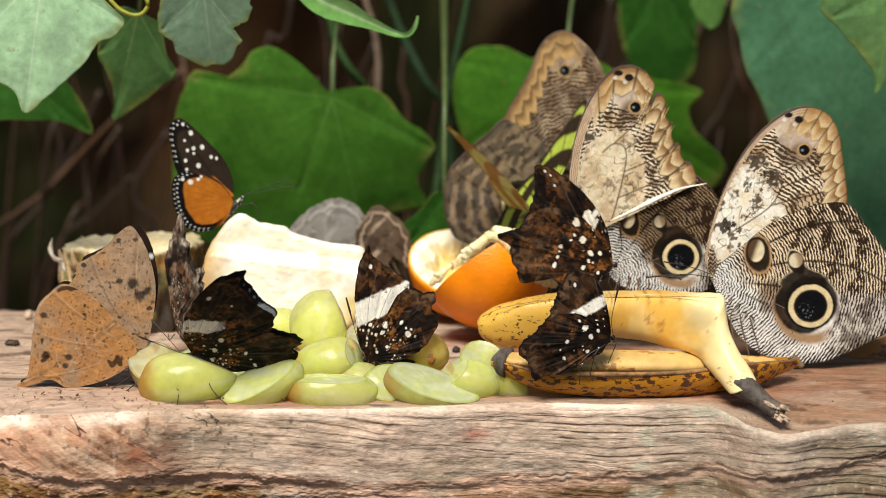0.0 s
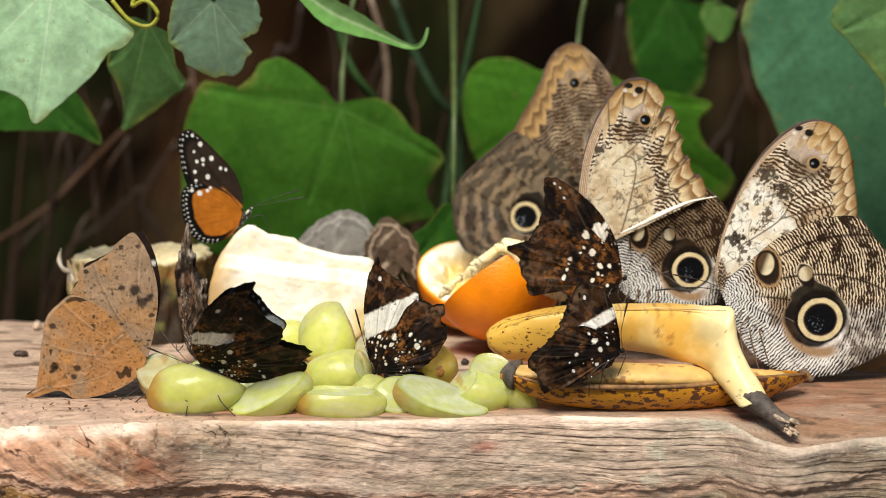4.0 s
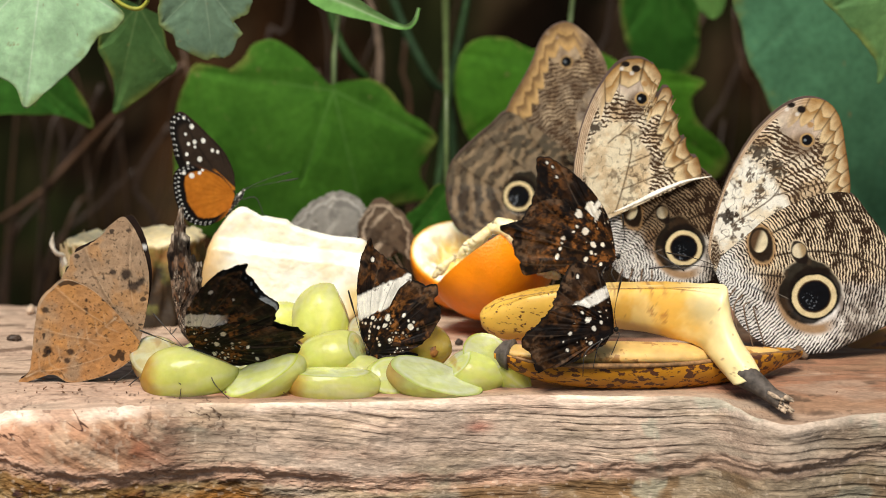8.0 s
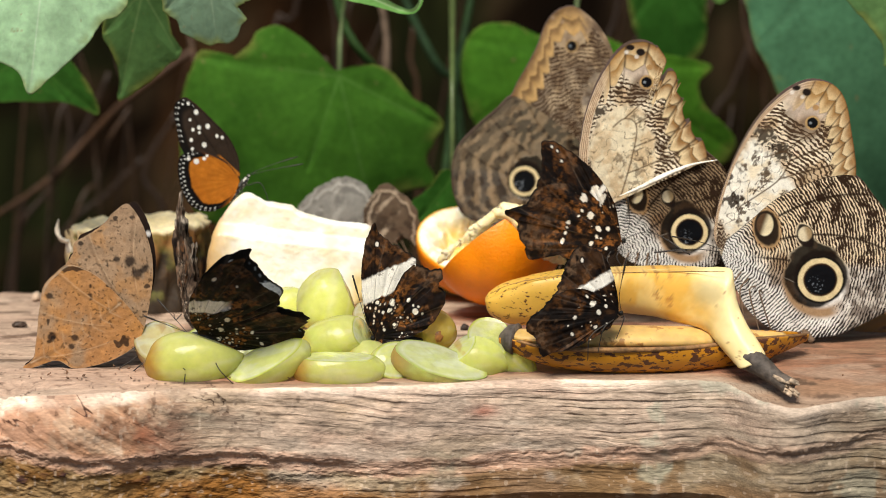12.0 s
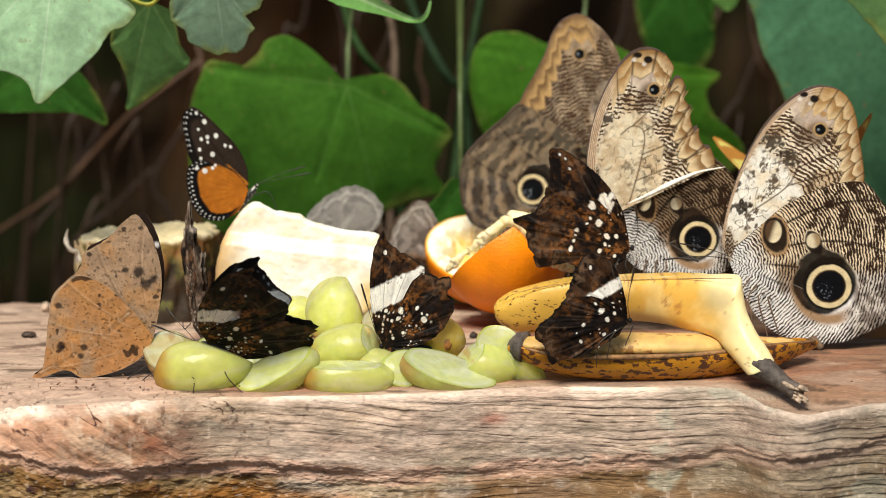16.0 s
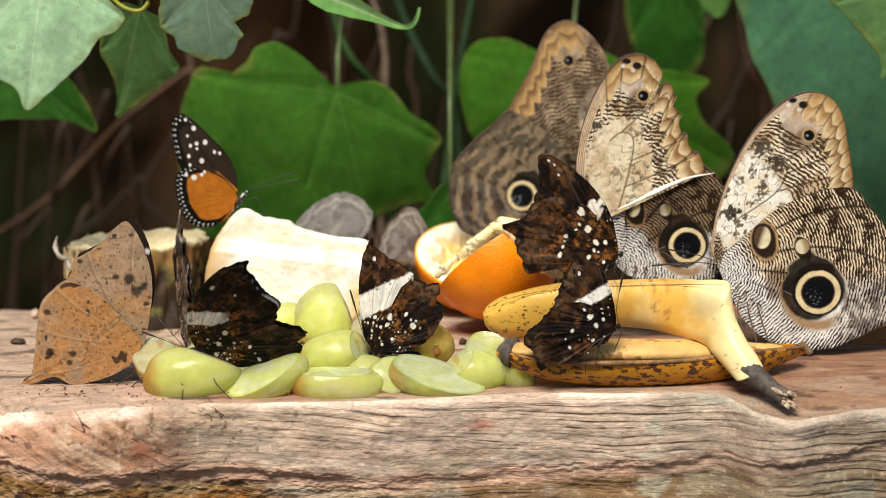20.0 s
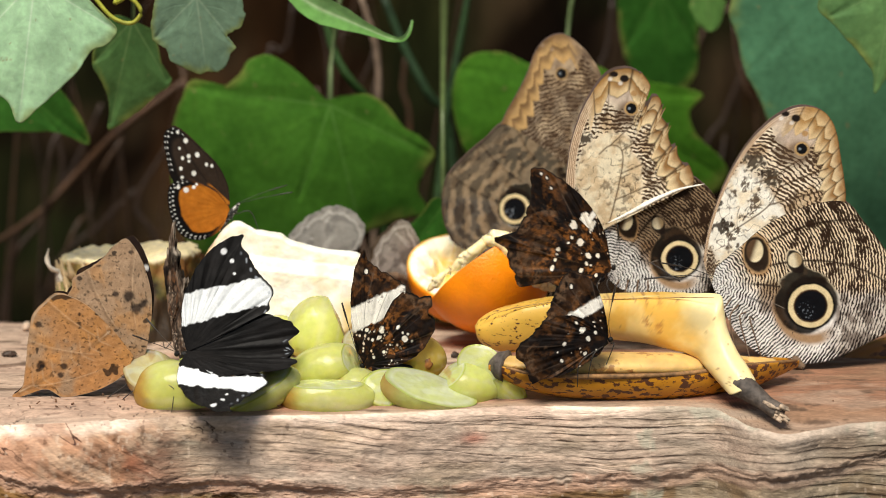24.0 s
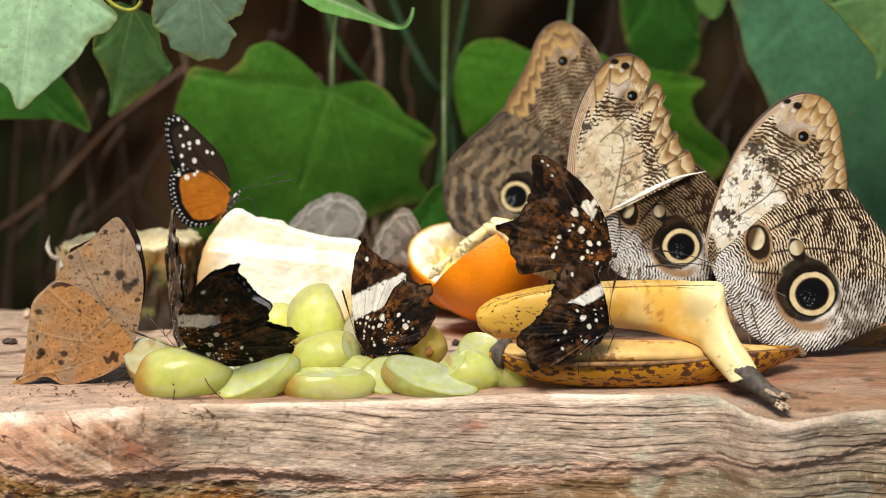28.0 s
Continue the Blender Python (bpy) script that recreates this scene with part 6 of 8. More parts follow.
fly_o, wings_o = patch_fly("dark charred patchwork butterfly with tailed wings and white flecks", (0.0709, 0.014, 0.0405),
    [(-0.8, 6.1), (-3.2, 16.4), (-8.9, 26.3), (-17.1, 34.4), (-25.9, 40.5), (-32.1, 41.6), (-33, 37.2), (-32.5, 29), (-34.7, 22), (-25.6, 10.8), (-11.6, 1.4)],
    [(-4.8, 10.8), (-14.4, 21.6), (-26.7, 24.8), (-34.9, 21.1), (-40.4, 15), (-47.6, 12.4), (-42.3, 8.4), (-42.7, 3.7), (-40.3, -0.5), (-38.5, -4.3), (-36.4, -6.9), (-28.9, -4.3), (-19.4, -7.1), (-9.9, -8), (-3, -4.7)],
    ((-9.1, 21.1), (-0.78, 0.62), 1.2), 231, (0.001, 0, 0.0), (-0.020, 0.001, -0.006), rust=0.8, marks=((-24.7, 33.8, 0.9), (-11.0, 21.5, 2.6), (-8.4, 18.2, 2.3), (-28.7, 39.5, 0.7), (-26.5, 37.8, 0.6)), hind_marks=((-15.5, 18.4, 2.0), (-12.9, 11.3, 2.1), (-16.3, 13.5, 0.8), (-9.6, 5.7, 1.3), (-10.3, 2.4, 0.9), (-12.6, -0.4, 1.2), (-5.7, 5.7, 1.0), (-6.3, -2.3, 0.9), (-21.9, 8.5, 1.2), (-23, 4.3, 0.8), (-24.4, 1, 1.4), (-22.5, 6.5, 0.6), (-18.5, 21.0, 0.5)),
    legs=[[(0.0, -0.001, -0.002), (-0.002, -0.003, -0.006), (0.001, -0.004, -0.011)], [(-0.004, -0.001, -0.003), (-0.006, -0.004, -0.007), (-0.003, -0.005, -0.012)]],
    feelers=[[(0.001, 0, 0.001), (0.003, -0.003, 0.008), (0.002, -0.006, 0.019)]])
fly_b, wings_b = patch_fly("dark brown patchwork butterfly with pale band feeding on the banana", (0.0654, -0.056, 0.0258),
    [(-0.1, 4), (-1, 8.8), (-3, 16.3), (-7, 22.9), (-12.4, 25.6), (-16.7, 24), (-20.1, 17.4), (-23.3, 9.5), (-24.1, 4.4), (-10, -1.1)],
    [(-3.5, 5.3), (-14.4, 9.3), (-23.3, 7.3), (-29.9, 0.6), (-35.8, -5.8), (-32, -10.7), (-29.4, -16.9), (-24.6, -15.4), (-18.7, -14.2), (-10.9, -10.7), (-3.2, -6.2)],
    ((-6.0, 12.6), (-0.50, 0.86), 2.0), 261, (0.001, 0, -0.001), (-0.018, 0.001, -0.010), rust=0.35, reach=0, marks=((-14.2, 20.4, 0.9), (-12.3, 7.8, 0.8)), hind_marks=((-10.1, 3.4, 1.7), (-7.7, 0.1, 1.1), (-4.9, 2.3, 0.9), (-17, -1.7, 0.9), (-9.1, -5.7, 0.9), (-18, -8.4, 0.9), (-12.3, 6.4, 0.9), (-2.5, 4.5, 0.5), (-4.6, -4.4, 0.5), (-19.5, -5.0, 0.4)), rows=18,
    legs=[[(0.001, -0.001, -0.002), (0.002, -0.003, -0.002), (-0.001, -0.003, -0.010)], [(-0.002, -0.001, -0.003), (-0.006, -0.004, -0.006), (-0.008, -0.004, -0.015)], [(-0.004, -0.001, -0.004), (-0.011, -0.004, -0.009), (-0.012, -0.005, -0.018)]],
    feelers=[[(0.001, 0, 0.0), (0.0, -0.004, 0.008), (0.0025, -0.006, 0.022)]])

# the one that opens its wings
WALK_BAND = ((12.9, 19.3), (-0.22, 0.97), 5.5)
fly_w, wings_w = patch_fly("black patchwork butterfly with white-banded wings on the grapes", (-0.0966, -0.05, 0.0206),
    [(-2, 7.7), (-1.4, 19.5), (2.2, 28.8), (7.4, 36.7), (13.1, 41.6), (18.1, 44.1), (22.2, 44.4), (21.7, 41.5), (24.9, 35.4), (28.5, 28.9), (33.2, 23.0), (31.7, 18.6), (31.6, 15.5), (25.7, 12.4), (12.7, 5.3)],
    [(1.9, 8.2), (12.9, 15.7), (28.1, 14.5), (37.9, 11.9), (42.2, 8.6), (42.6, 6.5), (39.6, 3.6), (41.1, -0.6), (37.1, -4.8), (33.8, -9.0), (30.5, -7.3), (24.6, -9.0), (13.2, -9.0), (4.3, -6.5)],
    ((11.8, 17.1), (0.05, 1.0), 3.6), 291, (-0.004, -0.0005, -0.001), (0.024, -0.0005, -0.003), 38, 34, rust=0.9, upper_band=WALK_BAND, ragged=2.0, reach=15, tone=SOOTY, marks=((9.5, 33, 1.2), (18, 30, 0.5)), hind_marks=((9.5, 3.5, 1.5), (12.5, 9.5, 1.6), (8.0, -2.5, 1.1), (21.5, 2.5, 1.0), (24.5, -4.5, 0.9), (12, -4.5, 0.8), (15.5, 4.5, 0.7), (5.5, 6, 0.8), (23.0, -1.5, 0.5)),
    legs=[[(0.001, -0.003, -0.006), (-0.003, -0.009, -0.009), (-0.005, -0.0125, -0.021)], [(0.006, -0.004, -0.007), (0.009, -0.011, -0.012), (0.016, -0.012, -0.019)], [(-0.002, -0.001, -0.003), (-0.009, -0.008, -0.008), (-0.004, -0.0115, -0.012)]],
    feelers=[[(-0.004, 0, 0), (-0.012, -0.003, 0.004), (-0.020, -0.006, 0.008)], [(-0.004, 0, 0), (-0.010, 0.003, 0.006), (-0.016, 0.006, 0.012)]])

# the one that is seen along its body: wings like an upright blade
BLADE_YAW = -69
fly_e, wings_e = patch_fly("grey mottled butterfly with closed wings seen edge-on", (-0.1090, 0.015, 0.0127),
    [(-3, 10), (-7, 22), (-6, 34), (0, 44), (3, 49), (7, 42), (12, 33), (20, 29), (22, 22), (20, 14), (10, 6)],
    [(8, 12), (18, 18), (24, 14), (28, 8), (30, 0), (26, -4), (16, -5), (6, -2)],
    None, 331, (-0.001, 0, 0.0), (0.020, 0.001, -0.004), rust=0.4, yaw=1.0, ragged=5.5, tone=ASHEN, alike=True,
    legs=[[(0.0, -0.001, -0.002), (0.001, -0.004, -0.004), (0.002, -0.005, -0.001)]])

# brown and grey butterflies behind the fruit
def soft_fly(label, root, fo, colour, seed, far_colour=None):
    holder = thing("brown_butterfly", label, "butterfly", FLIES, pose(*root))

    def face(tones):
        return lambda x, z, R, S, dm: f(x, z, R, S, dm, tones)

    def f(x, z, R, S, dm, tones):
        a, b, c = tones
        col = blend(a, b, fbm(x, z, 5, seed))
        col = blend(col, c, 0.85 * smooth(0.35, 0.8, np.sin((x * 0.8 - z * 0.6) / 1.15 + 2.5 * fbm(x, z, 9, seed + 2))) * smooth(0.35, 0.55, fbm(x, z, 6, seed + 4)) * smooth(2, -4, x))
        col = blend(col, np.array(a) * 0.5, 0.7 * smooth(0.56, 0.66, fbm(x, z, 3.5, seed + 6)))
        scallop = 2.2 + 1.0 * np.abs(np.sin(S * 30))
        col = blend(col, np.array(c) * 1.15, 0.6 * smooth(0.9, 0.3, np.abs(dm - scallop)))
        col = blend(col, np.array(a) * 0.6, 0.6 * smooth(0.8, 0.3, np.abs(dm - scallop - 1.6)))
        return col, col * 0, x * 0, x * 0 - 3
    top = plain_face(colour[0], colour[1], 4, seed)
    fn, ff = fan("wing", fo, face(colour), top, 70, 140, 0.6, seed=seed, ragged=1.8), fan("wing", fo, top, face(far_colour or colour), 70, 140, 0.4, seed=seed, rear_cut=1, ragged=1.8)
    a = hang("wing", fn, WING_PLAIN, holder)
    b = hang("wing", ff, WING_PLAIN, holder)
    a.matrix_basis, b.matrix_basis = pose(0, -0.0004, 0, 2, 0, -1), pose(0, 0.0006, 0, -3, 0, 2)
    insect_body(holder, (0.001, 0, -0.001), (-0.016, 0.0005, -0.006), 0.0018, BODY_BROWN)
    for k in range(3):
        limb("leg", holder, [(-0.003 * k, -0.001, -0.003), (-0.003 * k + 0.003, -0.004, -0.010), (-0.003 * k, -0.005, -0.018)], 0.0003, BODY_BROWN)
    return holder, (a, b)


fly_g, wings_g = soft_fly("pale grey butterfly with closed wings behind the melon", (-0.0469, 0.12, 0.028), [(10.2, 3.9), (13.3, 11.7), (10.3, 18.7), (1.4, 23.3), (-6.2, 22), (-15.2, 16), (-20.9, 9.1), (-17.9, 1.3), (-7.7, -2.6)], ((0.36, 0.335, 0.30), (0.27, 0.255, 0.22), (0.48, 0.45, 0.40)), 361)
fly_n, wings_n = soft_fly("brown striped butterfly with closed wings behind the melon", (-0.0212, 0.11, 0.0272), [(7.8, -6), (8.3, 1), (7.1, 10.3), (3, 16), (-2.5, 20.6), (-8.1, 22.9), (-12.6, 18), (-17.2, 9), (-15.3, 0), (-8, -9)], ((0.085, 0.055, 0.036), (0.15, 0.105, 0.07), (0.46, 0.36, 0.26)), 371, ((0.24, 0.21, 0.18), (0.40, 0.37, 0.33), (0.55, 0.52, 0.47)))


# yellow-green and brown butterflies
def malachite(label, root, scale=1.25, folded=False):
    holder = thing("malachite_butterfly", label, "butterfly", FLIES, pose(*root))
    k = scale
    fo = [(a * k, b * k) for a, b in [(-1, 8), (-2, 20), (0, 32), (5, 40), (10, 43), (14, 40), (17, 32), (21, 24), (23, 15), (14, 5)]]
    ho = [(a * k, b * k) for a, b in [(8, 8), (20, 14), (28, 10), (33, 2), (34, -8), (28, -15), (18, -16), (9, -12), (2, -4)]]

    def face(edge, light):
        def f(x, z, R, S, dm):
            rho = np.hypot(x, z)
            v = veins(x, z, 10, 0.5, 0.3)
            g = np.sin(rho / 2.6 + 0.8 * fbm(x, z, 6, 5))
            spots = smooth(-0.1, 0.3, g + 0.3 * smooth(12, 6, rho)) * (1 - smooth(0.3, 0.7, v))
            spots = spots * smooth(2.0, 4.0, dm)
            col = blend(edge, light, spots)
            return col, col * 0, x * 0, x * 0 - 3
        return f
    under, upper = face((0.42, 0.20, 0.05), (0.62, 0.60, 0.22)), face((0.03, 0.02, 0.012), (0.45, 0.55, 0.08))
    if folded:
        upper = under = face((0.46, 0.20, 0.04), (0.70, 0.60, 0.16))
    fn, hn = fan("forewing", fo, under, upper, 70, 140, 0.6, seed=12, rear_cut=1), fan("hindwing", ho, under, upper, 70, 140, 0.6, seed=13, rear_cut=1)
    ff, hf = fan("forewing", fo, upper, under, 70, 140, 0.6, seed=12, rear_cut=1), fan("hindwing", ho, upper, under, 70, 140, 0.6, seed=13, rear_cut=1)
    wings = wing_pair(holder, (fn, ff), (hn, hf), 3, -3, 0.0004, WING_PLAIN)
    insect_body(holder, (-0.004, 0, 0.001), (0.018, 0, -0.004), 0.0018, BODY_BROWN)
    return holder, wings


fly_y, wings_y = malachite("yellow-green and brown butterfly that flies up", (0.0551, 0.07, 0.0579))
fly_z, wings_z = malachite("yellow-green and brown butterfly half hidden behind owl wings", (0.1501, 0.07, 0.058), folded=True)


def pale_flyer():
    holder = thing("pale_butterfly", "pale bluish butterfly crossing in flight", "butterfly", "", pose(-0.6, -0.1, 0.6))
    face = plain_face((0.55, 0.58, 0.64), (0.75, 0.78, 0.82), 6, 7)
    fo, ho = [(-3, 10), (0, 24), (8, 34), (16, 36), (22, 28), (22, 14), (12, 3)], [(10, 6), (24, 8), (28, -4), (22, -14), (10, -12), (2, -4)]
    fn, hn = fan("forewing", fo, face, face, 30, 60, 0.6, rear_cut=1), fan("hindwing", ho, face, face, 30, 60, 0.6, rear_cut=1)
    wing_pair(holder, (fn, fn), (hn, hn), 60, -60, 0.0004, WING_PLAIN)
    insect_body(holder, (-0.004, 0, 0.001), (0.018, 0, -0.003), 0.0016, BODY_BROWN)
    return holder


fly_p = pale_flyer()


# ---- fruit ----
FRUIT = "cut fruit on the table"
GRAPE = clear_glossy("grape_skin", 0.26)
GRAPE_FLESH = clear_glossy("grape_flesh", 0.20, 0.42)
BRUISE = mat("grape_bruise", (0.30, 0.12, 0.03), 0.5, vary=0.5, scale=700, bump=0.5)
FRESH = ((0.72, 0.83, 0.07), (0.93, 0.96, 0.40), (0.68, 0.32, 0.05))
RIPE = ((0.75, 0.55, 0.07), (0.82, 0.66, 0.18), (0.55, 0.25, 0.06))
BROWNED = ((0.70, 0.56, 0.20), (0.84, 0.74, 0.40), (0.52, 0.26, 0.09))


def grape(label, place, size, roll=0, cut=None, tint=FRESH, bruise=None, seed=0):
    """A grape or a cut piece of one: an egg of the given half sizes (mm: along, deep, high), rolled in the upright plane.
    cut: the direction that the sliced face looks to, and how far from the middle it lies (1: no slice)."""
    holder = thing("grape", label, "grape", "grapes on the table", pose(*place))
    bm = bmesh.new()
    bmesh.ops.create_icosphere(bm, subdivisions=4, radius=1)
    spin = pose(0, 0, 0, 0, -roll, 0)
    size = [q * 1.07 for q in size]
    for v in bm.verts:
        k = 1 + 0.06 * noise.noise(v.co * 1.6 + Vector((seed * 3.1, 0, 0)))
        egg = 1 - 0.10 * v.co.x
        v.co = spin @ (Vector((v.co.x * size[0] * k, v.co.y * size[1] * k * egg, v.co.z * size[2] * k * egg)) / 1000)
    loop = None
    if cut:
        no = Vector(cut[:3]).normalized()
        reach = max(v.co.dot(no) for v in bm.verts)
        made = bmesh.ops.bisect_plane(bm, geom=bm.verts[:] + bm.edges[:] + bm.faces[:], plane_co=no * reach * cut[3], plane_no=no, clear_outer=True)
        rim = [v.co.copy() for v in made["geom_cut"] if isinstance(v, bmesh.types.BMVert)]
        mid = sum(rim, Vector()) / len(rim)
        ax = no.orthogonal().normalized()
        ay = no.cross(ax)
        rim.sort(key=lambda c: math.atan2((c - mid).dot(ay), (c - mid).dot(ax)))
        loop = (rim, mid, no)
    co = np.array([v.co for v in bm.verts]) * 1000
    skin = part("skin", bm, GRAPE, holder)
    u = co @ np.array((math.cos(radians(roll)), 0, math.sin(radians(roll))))
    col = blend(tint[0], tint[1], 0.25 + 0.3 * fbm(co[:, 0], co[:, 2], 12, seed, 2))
    # light from above painted in: skin paler towards the top, whatever the roll
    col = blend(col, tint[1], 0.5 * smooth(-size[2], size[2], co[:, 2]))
    round_it = np.arctan2(co[:, 1], co[:, 2] * math.cos(radians(roll)) - co[:, 0] * math.sin(radians(roll)))
    col = blend(col, (0.94, 0.95, 0.62), 0.4 * smooth(0.50, 0.70, fbm(round_it * 9, u * 0.12, 2.0, seed + 6, 3)))
    col = blend(col, tint[2], 0.85 * smooth(-0.45, -0.88, u / size[0] + 0.15 * (fbm(co[:, 0], co[:, 2], 3, seed + 1) - 0.5)))
    col = blend(col, (0.40, 0.30, 0.10), 0.12 * smooth(0.74, 0.80, grain(co[:, 0], co[:, 2], 0.9, seed)))
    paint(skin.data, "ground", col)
    if loop:
        rim, mid, no = loop
        rim = np.array(rim + rim[:1]) * 1000
        c = np.array(mid) * 1000
        f = np.concatenate([np.linspace(0, 0.93, 14), [0.97, 1.0]])[:, None, None]
        p = c + f * (rim[None] - c)
        ff = f[..., 0]
        a = np.linspace(0, 2 * np.pi, len(rim))[None]
        hump = 0.8 * (1 - ff ** 2.5) + 0.7 * (fbm(p[..., 0] + p[..., 1], p[..., 2], 3.5, seed + 2) - 0.5) * (1 - ff ** 4)
        p = p + (hump + 0.02)[..., None] * np.array(no)
        col = blend(tint[1], tint[0], 0.4 * fbm(p[..., 0], p[..., 2], 5, seed + 3))
        col = blend(col, (0.90, 0.92, 0.66), 0.6 * smooth(0.4, 0.65, fbm(p[..., 0] * 0.5, p[..., 2] + p[..., 1], 3.5, seed + 4)))
        col = blend(col, tint[0], 0.75 * smooth(0.90, 0.96, ff + 0 * a))
        col = blend(col, (0.97, 0.97, 0.74), 0.5 * smooth(0.80, 0.88, ff + 0 * a) * smooth(0.94, 0.90, ff + 0 * a))
        col = blend(col, tint[2], 0.55 * smooth(0.62, 0.75, fbm(p[..., 0], p[..., 2], 6, seed + 5)))
        col = col * np.array((0.80, 0.82, 0.80))
        me = sheet("flesh", p / 1000, p.shape[0], p.shape[1])
        paint(me, "ground", col.reshape(-1, 3))
        hang("flesh", me, GRAPE_FLESH, holder, "moist pale green cut face")
    if bruise:
        hang("bruise", blob_mesh("bruise", (0.0022, 0.0007, 0.0022), 2, 0.5, seed), BRUISE, holder, "browned scar").matrix_basis = pose(*[q / 1000 for q in bruise[:3]], *bruise[3:])
    return holder


G = "pale green halved grape, moist and translucent"
grape("large pale green grape piece standing on the pile", (-0.0492, 0, 0.0187), (13.2, 11, 11.5), 75, (0.9, 0.1, 0.35, 0.72), seed=1)
grape(G, (-0.0663, 0.016, 0.0121), (10, 9, 9), 20, seed=2)
grape("pale green halved grape with browned end, under butterfly feet", (-0.0984, -0.05, 0.0057), (18, 10.5, 11), 5, (0.35, 0.25, 0.9, 0.72), FRESH, None, seed=3)
grape("pale browned grape piece beside the leaf butterfly", (-0.112, -0.036, 0.0074), (9.5, 9, 11), 35, (-0.2, -0.6, 0.6, 0.5), BROWNED, seed=4)
grape(G, (-0.0693, -0.053, 0.0044), (16.8, 9, 8.4), 26, (-0.40, -0.42, 0.82, 0.40), seed=5)
grape("glossy pale green grape piece on the pile", (-0.0438, -0.032, 0.0093), (15, 10, 9.0), 18, (0.85, -0.3, 0.42, 0.66), seed=6)
grape("pale green halved grape lying on its skin", (-0.042, -0.053, 0.0019), (17.2, 9, 8.6), 0, (0.02, -0.06, 1.0, 0.62), seed=7)
grape(G, (-0.0212, -0.046, 0.003), (9, 9, 8.5), 30, (0.1, -0.6, 0.5, 0.5), seed=8)
grape("grape wedge with torn browned flesh", (-0.0036, -0.051, 0.0037), (17.5, 9, 9.0), -16, (0.30, -0.42, 0.86, 0.25), ((0.62, 0.72, 0.12), (0.84, 0.86, 0.42), (0.62, 0.34, 0.12)), seed=9)
grape(G, (0.0119, -0.04, 0.0035), (12.5, 10, 9.4), 0, (-0.6, -0.3, 0.75, 0.72), seed=10)
grape("thin pale grape slice leaning on the banana", (0.0202, -0.042, 0.0093), (18.0, 3.6, 7.2), -42, (-0.2, -0.9, 0.3, 0.3), seed=11)
grape("ripe yellow grape with a stalk scar", (-0.0055, -0.02, 0.0106), (8.4, 8.4, 8.6), 0, None, RIPE, (1.2, -8.3, -0.4, 0, 0, 0), seed=12)
grape("browned grape piece at the back of the pile", (-0.0308, -0.016, 0.0118), (8, 8, 10), 0, (0, -0.6, 0.6, 0.6), BROWNED, seed=13)
grape(G, (-0.0781, -0.038, 0.0029), (11, 9, 9), 10, (0, -0.7, 0.4, 0.5), seed=14)
grape(G, (-0.0911, -0.026, 0.0057), (13, 10, 9), 0, (0, -0.4, 0.8, 0.5), seed=15)
grape(G, (-0.0593, -0.026, 0.0029), (12, 10, 9), 10, seed=16)
grape(G, (-0.014, -0.024, 0.003), (12, 10, 8.5), -10, (0, -0.4, 0.8, 0.5), seed=17)
grape(G, (-0.031, -0.036, 0.0016), (10, 9, 8), 0, seed=18)


def loaf(name, outline, depth, bevel, seed=0, rough=0.8, rings=10, count=160):
    """A thick piece: an outline (mm, across and up) at the front face, carried back by depth, with rounded edges."""
    b = spline(list(outline) + [outline[0]], count)
    c = b.mean(0)
    rows = []
    for f in np.linspace(0, 0.985 - bevel / 40, 60):
        rows.append((f, 0.0))
    for a in np.linspace(0, np.pi / 2, 5):
        rows.append((1 - bevel / 40 * (1 - np.sin(a)), bevel * (1 - np.cos(a))))
    for k in np.linspace(0, 1, rings)[1:-1]:
        rows.append((1.0, bevel + (depth - 2 * bevel) * k))
    for a in np.linspace(0, np.pi / 2, 4):
        rows.append((1 - bevel / 40 * (1 - np.cos(a)), depth - bevel * (1 - np.sin(a))))
    for f in np.linspace(0.9, 0, 6):
        rows.append((f, depth))
    f, y = np.array(rows)[:, 0][:, None], np.array(rows)[:, 1][:, None]
    x, z = c[0] + f * (b[None, :, 0] - c[0]), c[1] + f * (b[None, :, 1] - c[1])
    y = y + 0 * x
    x = x + rough * (fbm(y, z, 6, seed) - 0.5) * f
    z = z + rough * (fbm(x, y, 6, seed + 1) - 0.5) * f
    y = y + rough * 1.2 * (fbm(x, z, 14, seed + 2) - 0.5) + rough * 0.4 * (fbm(x, z, 3, seed + 3) - 0.5)
    return sheet(name, np.stack([x, y, z], -1) / 1000, len(rows), count), x, y, z


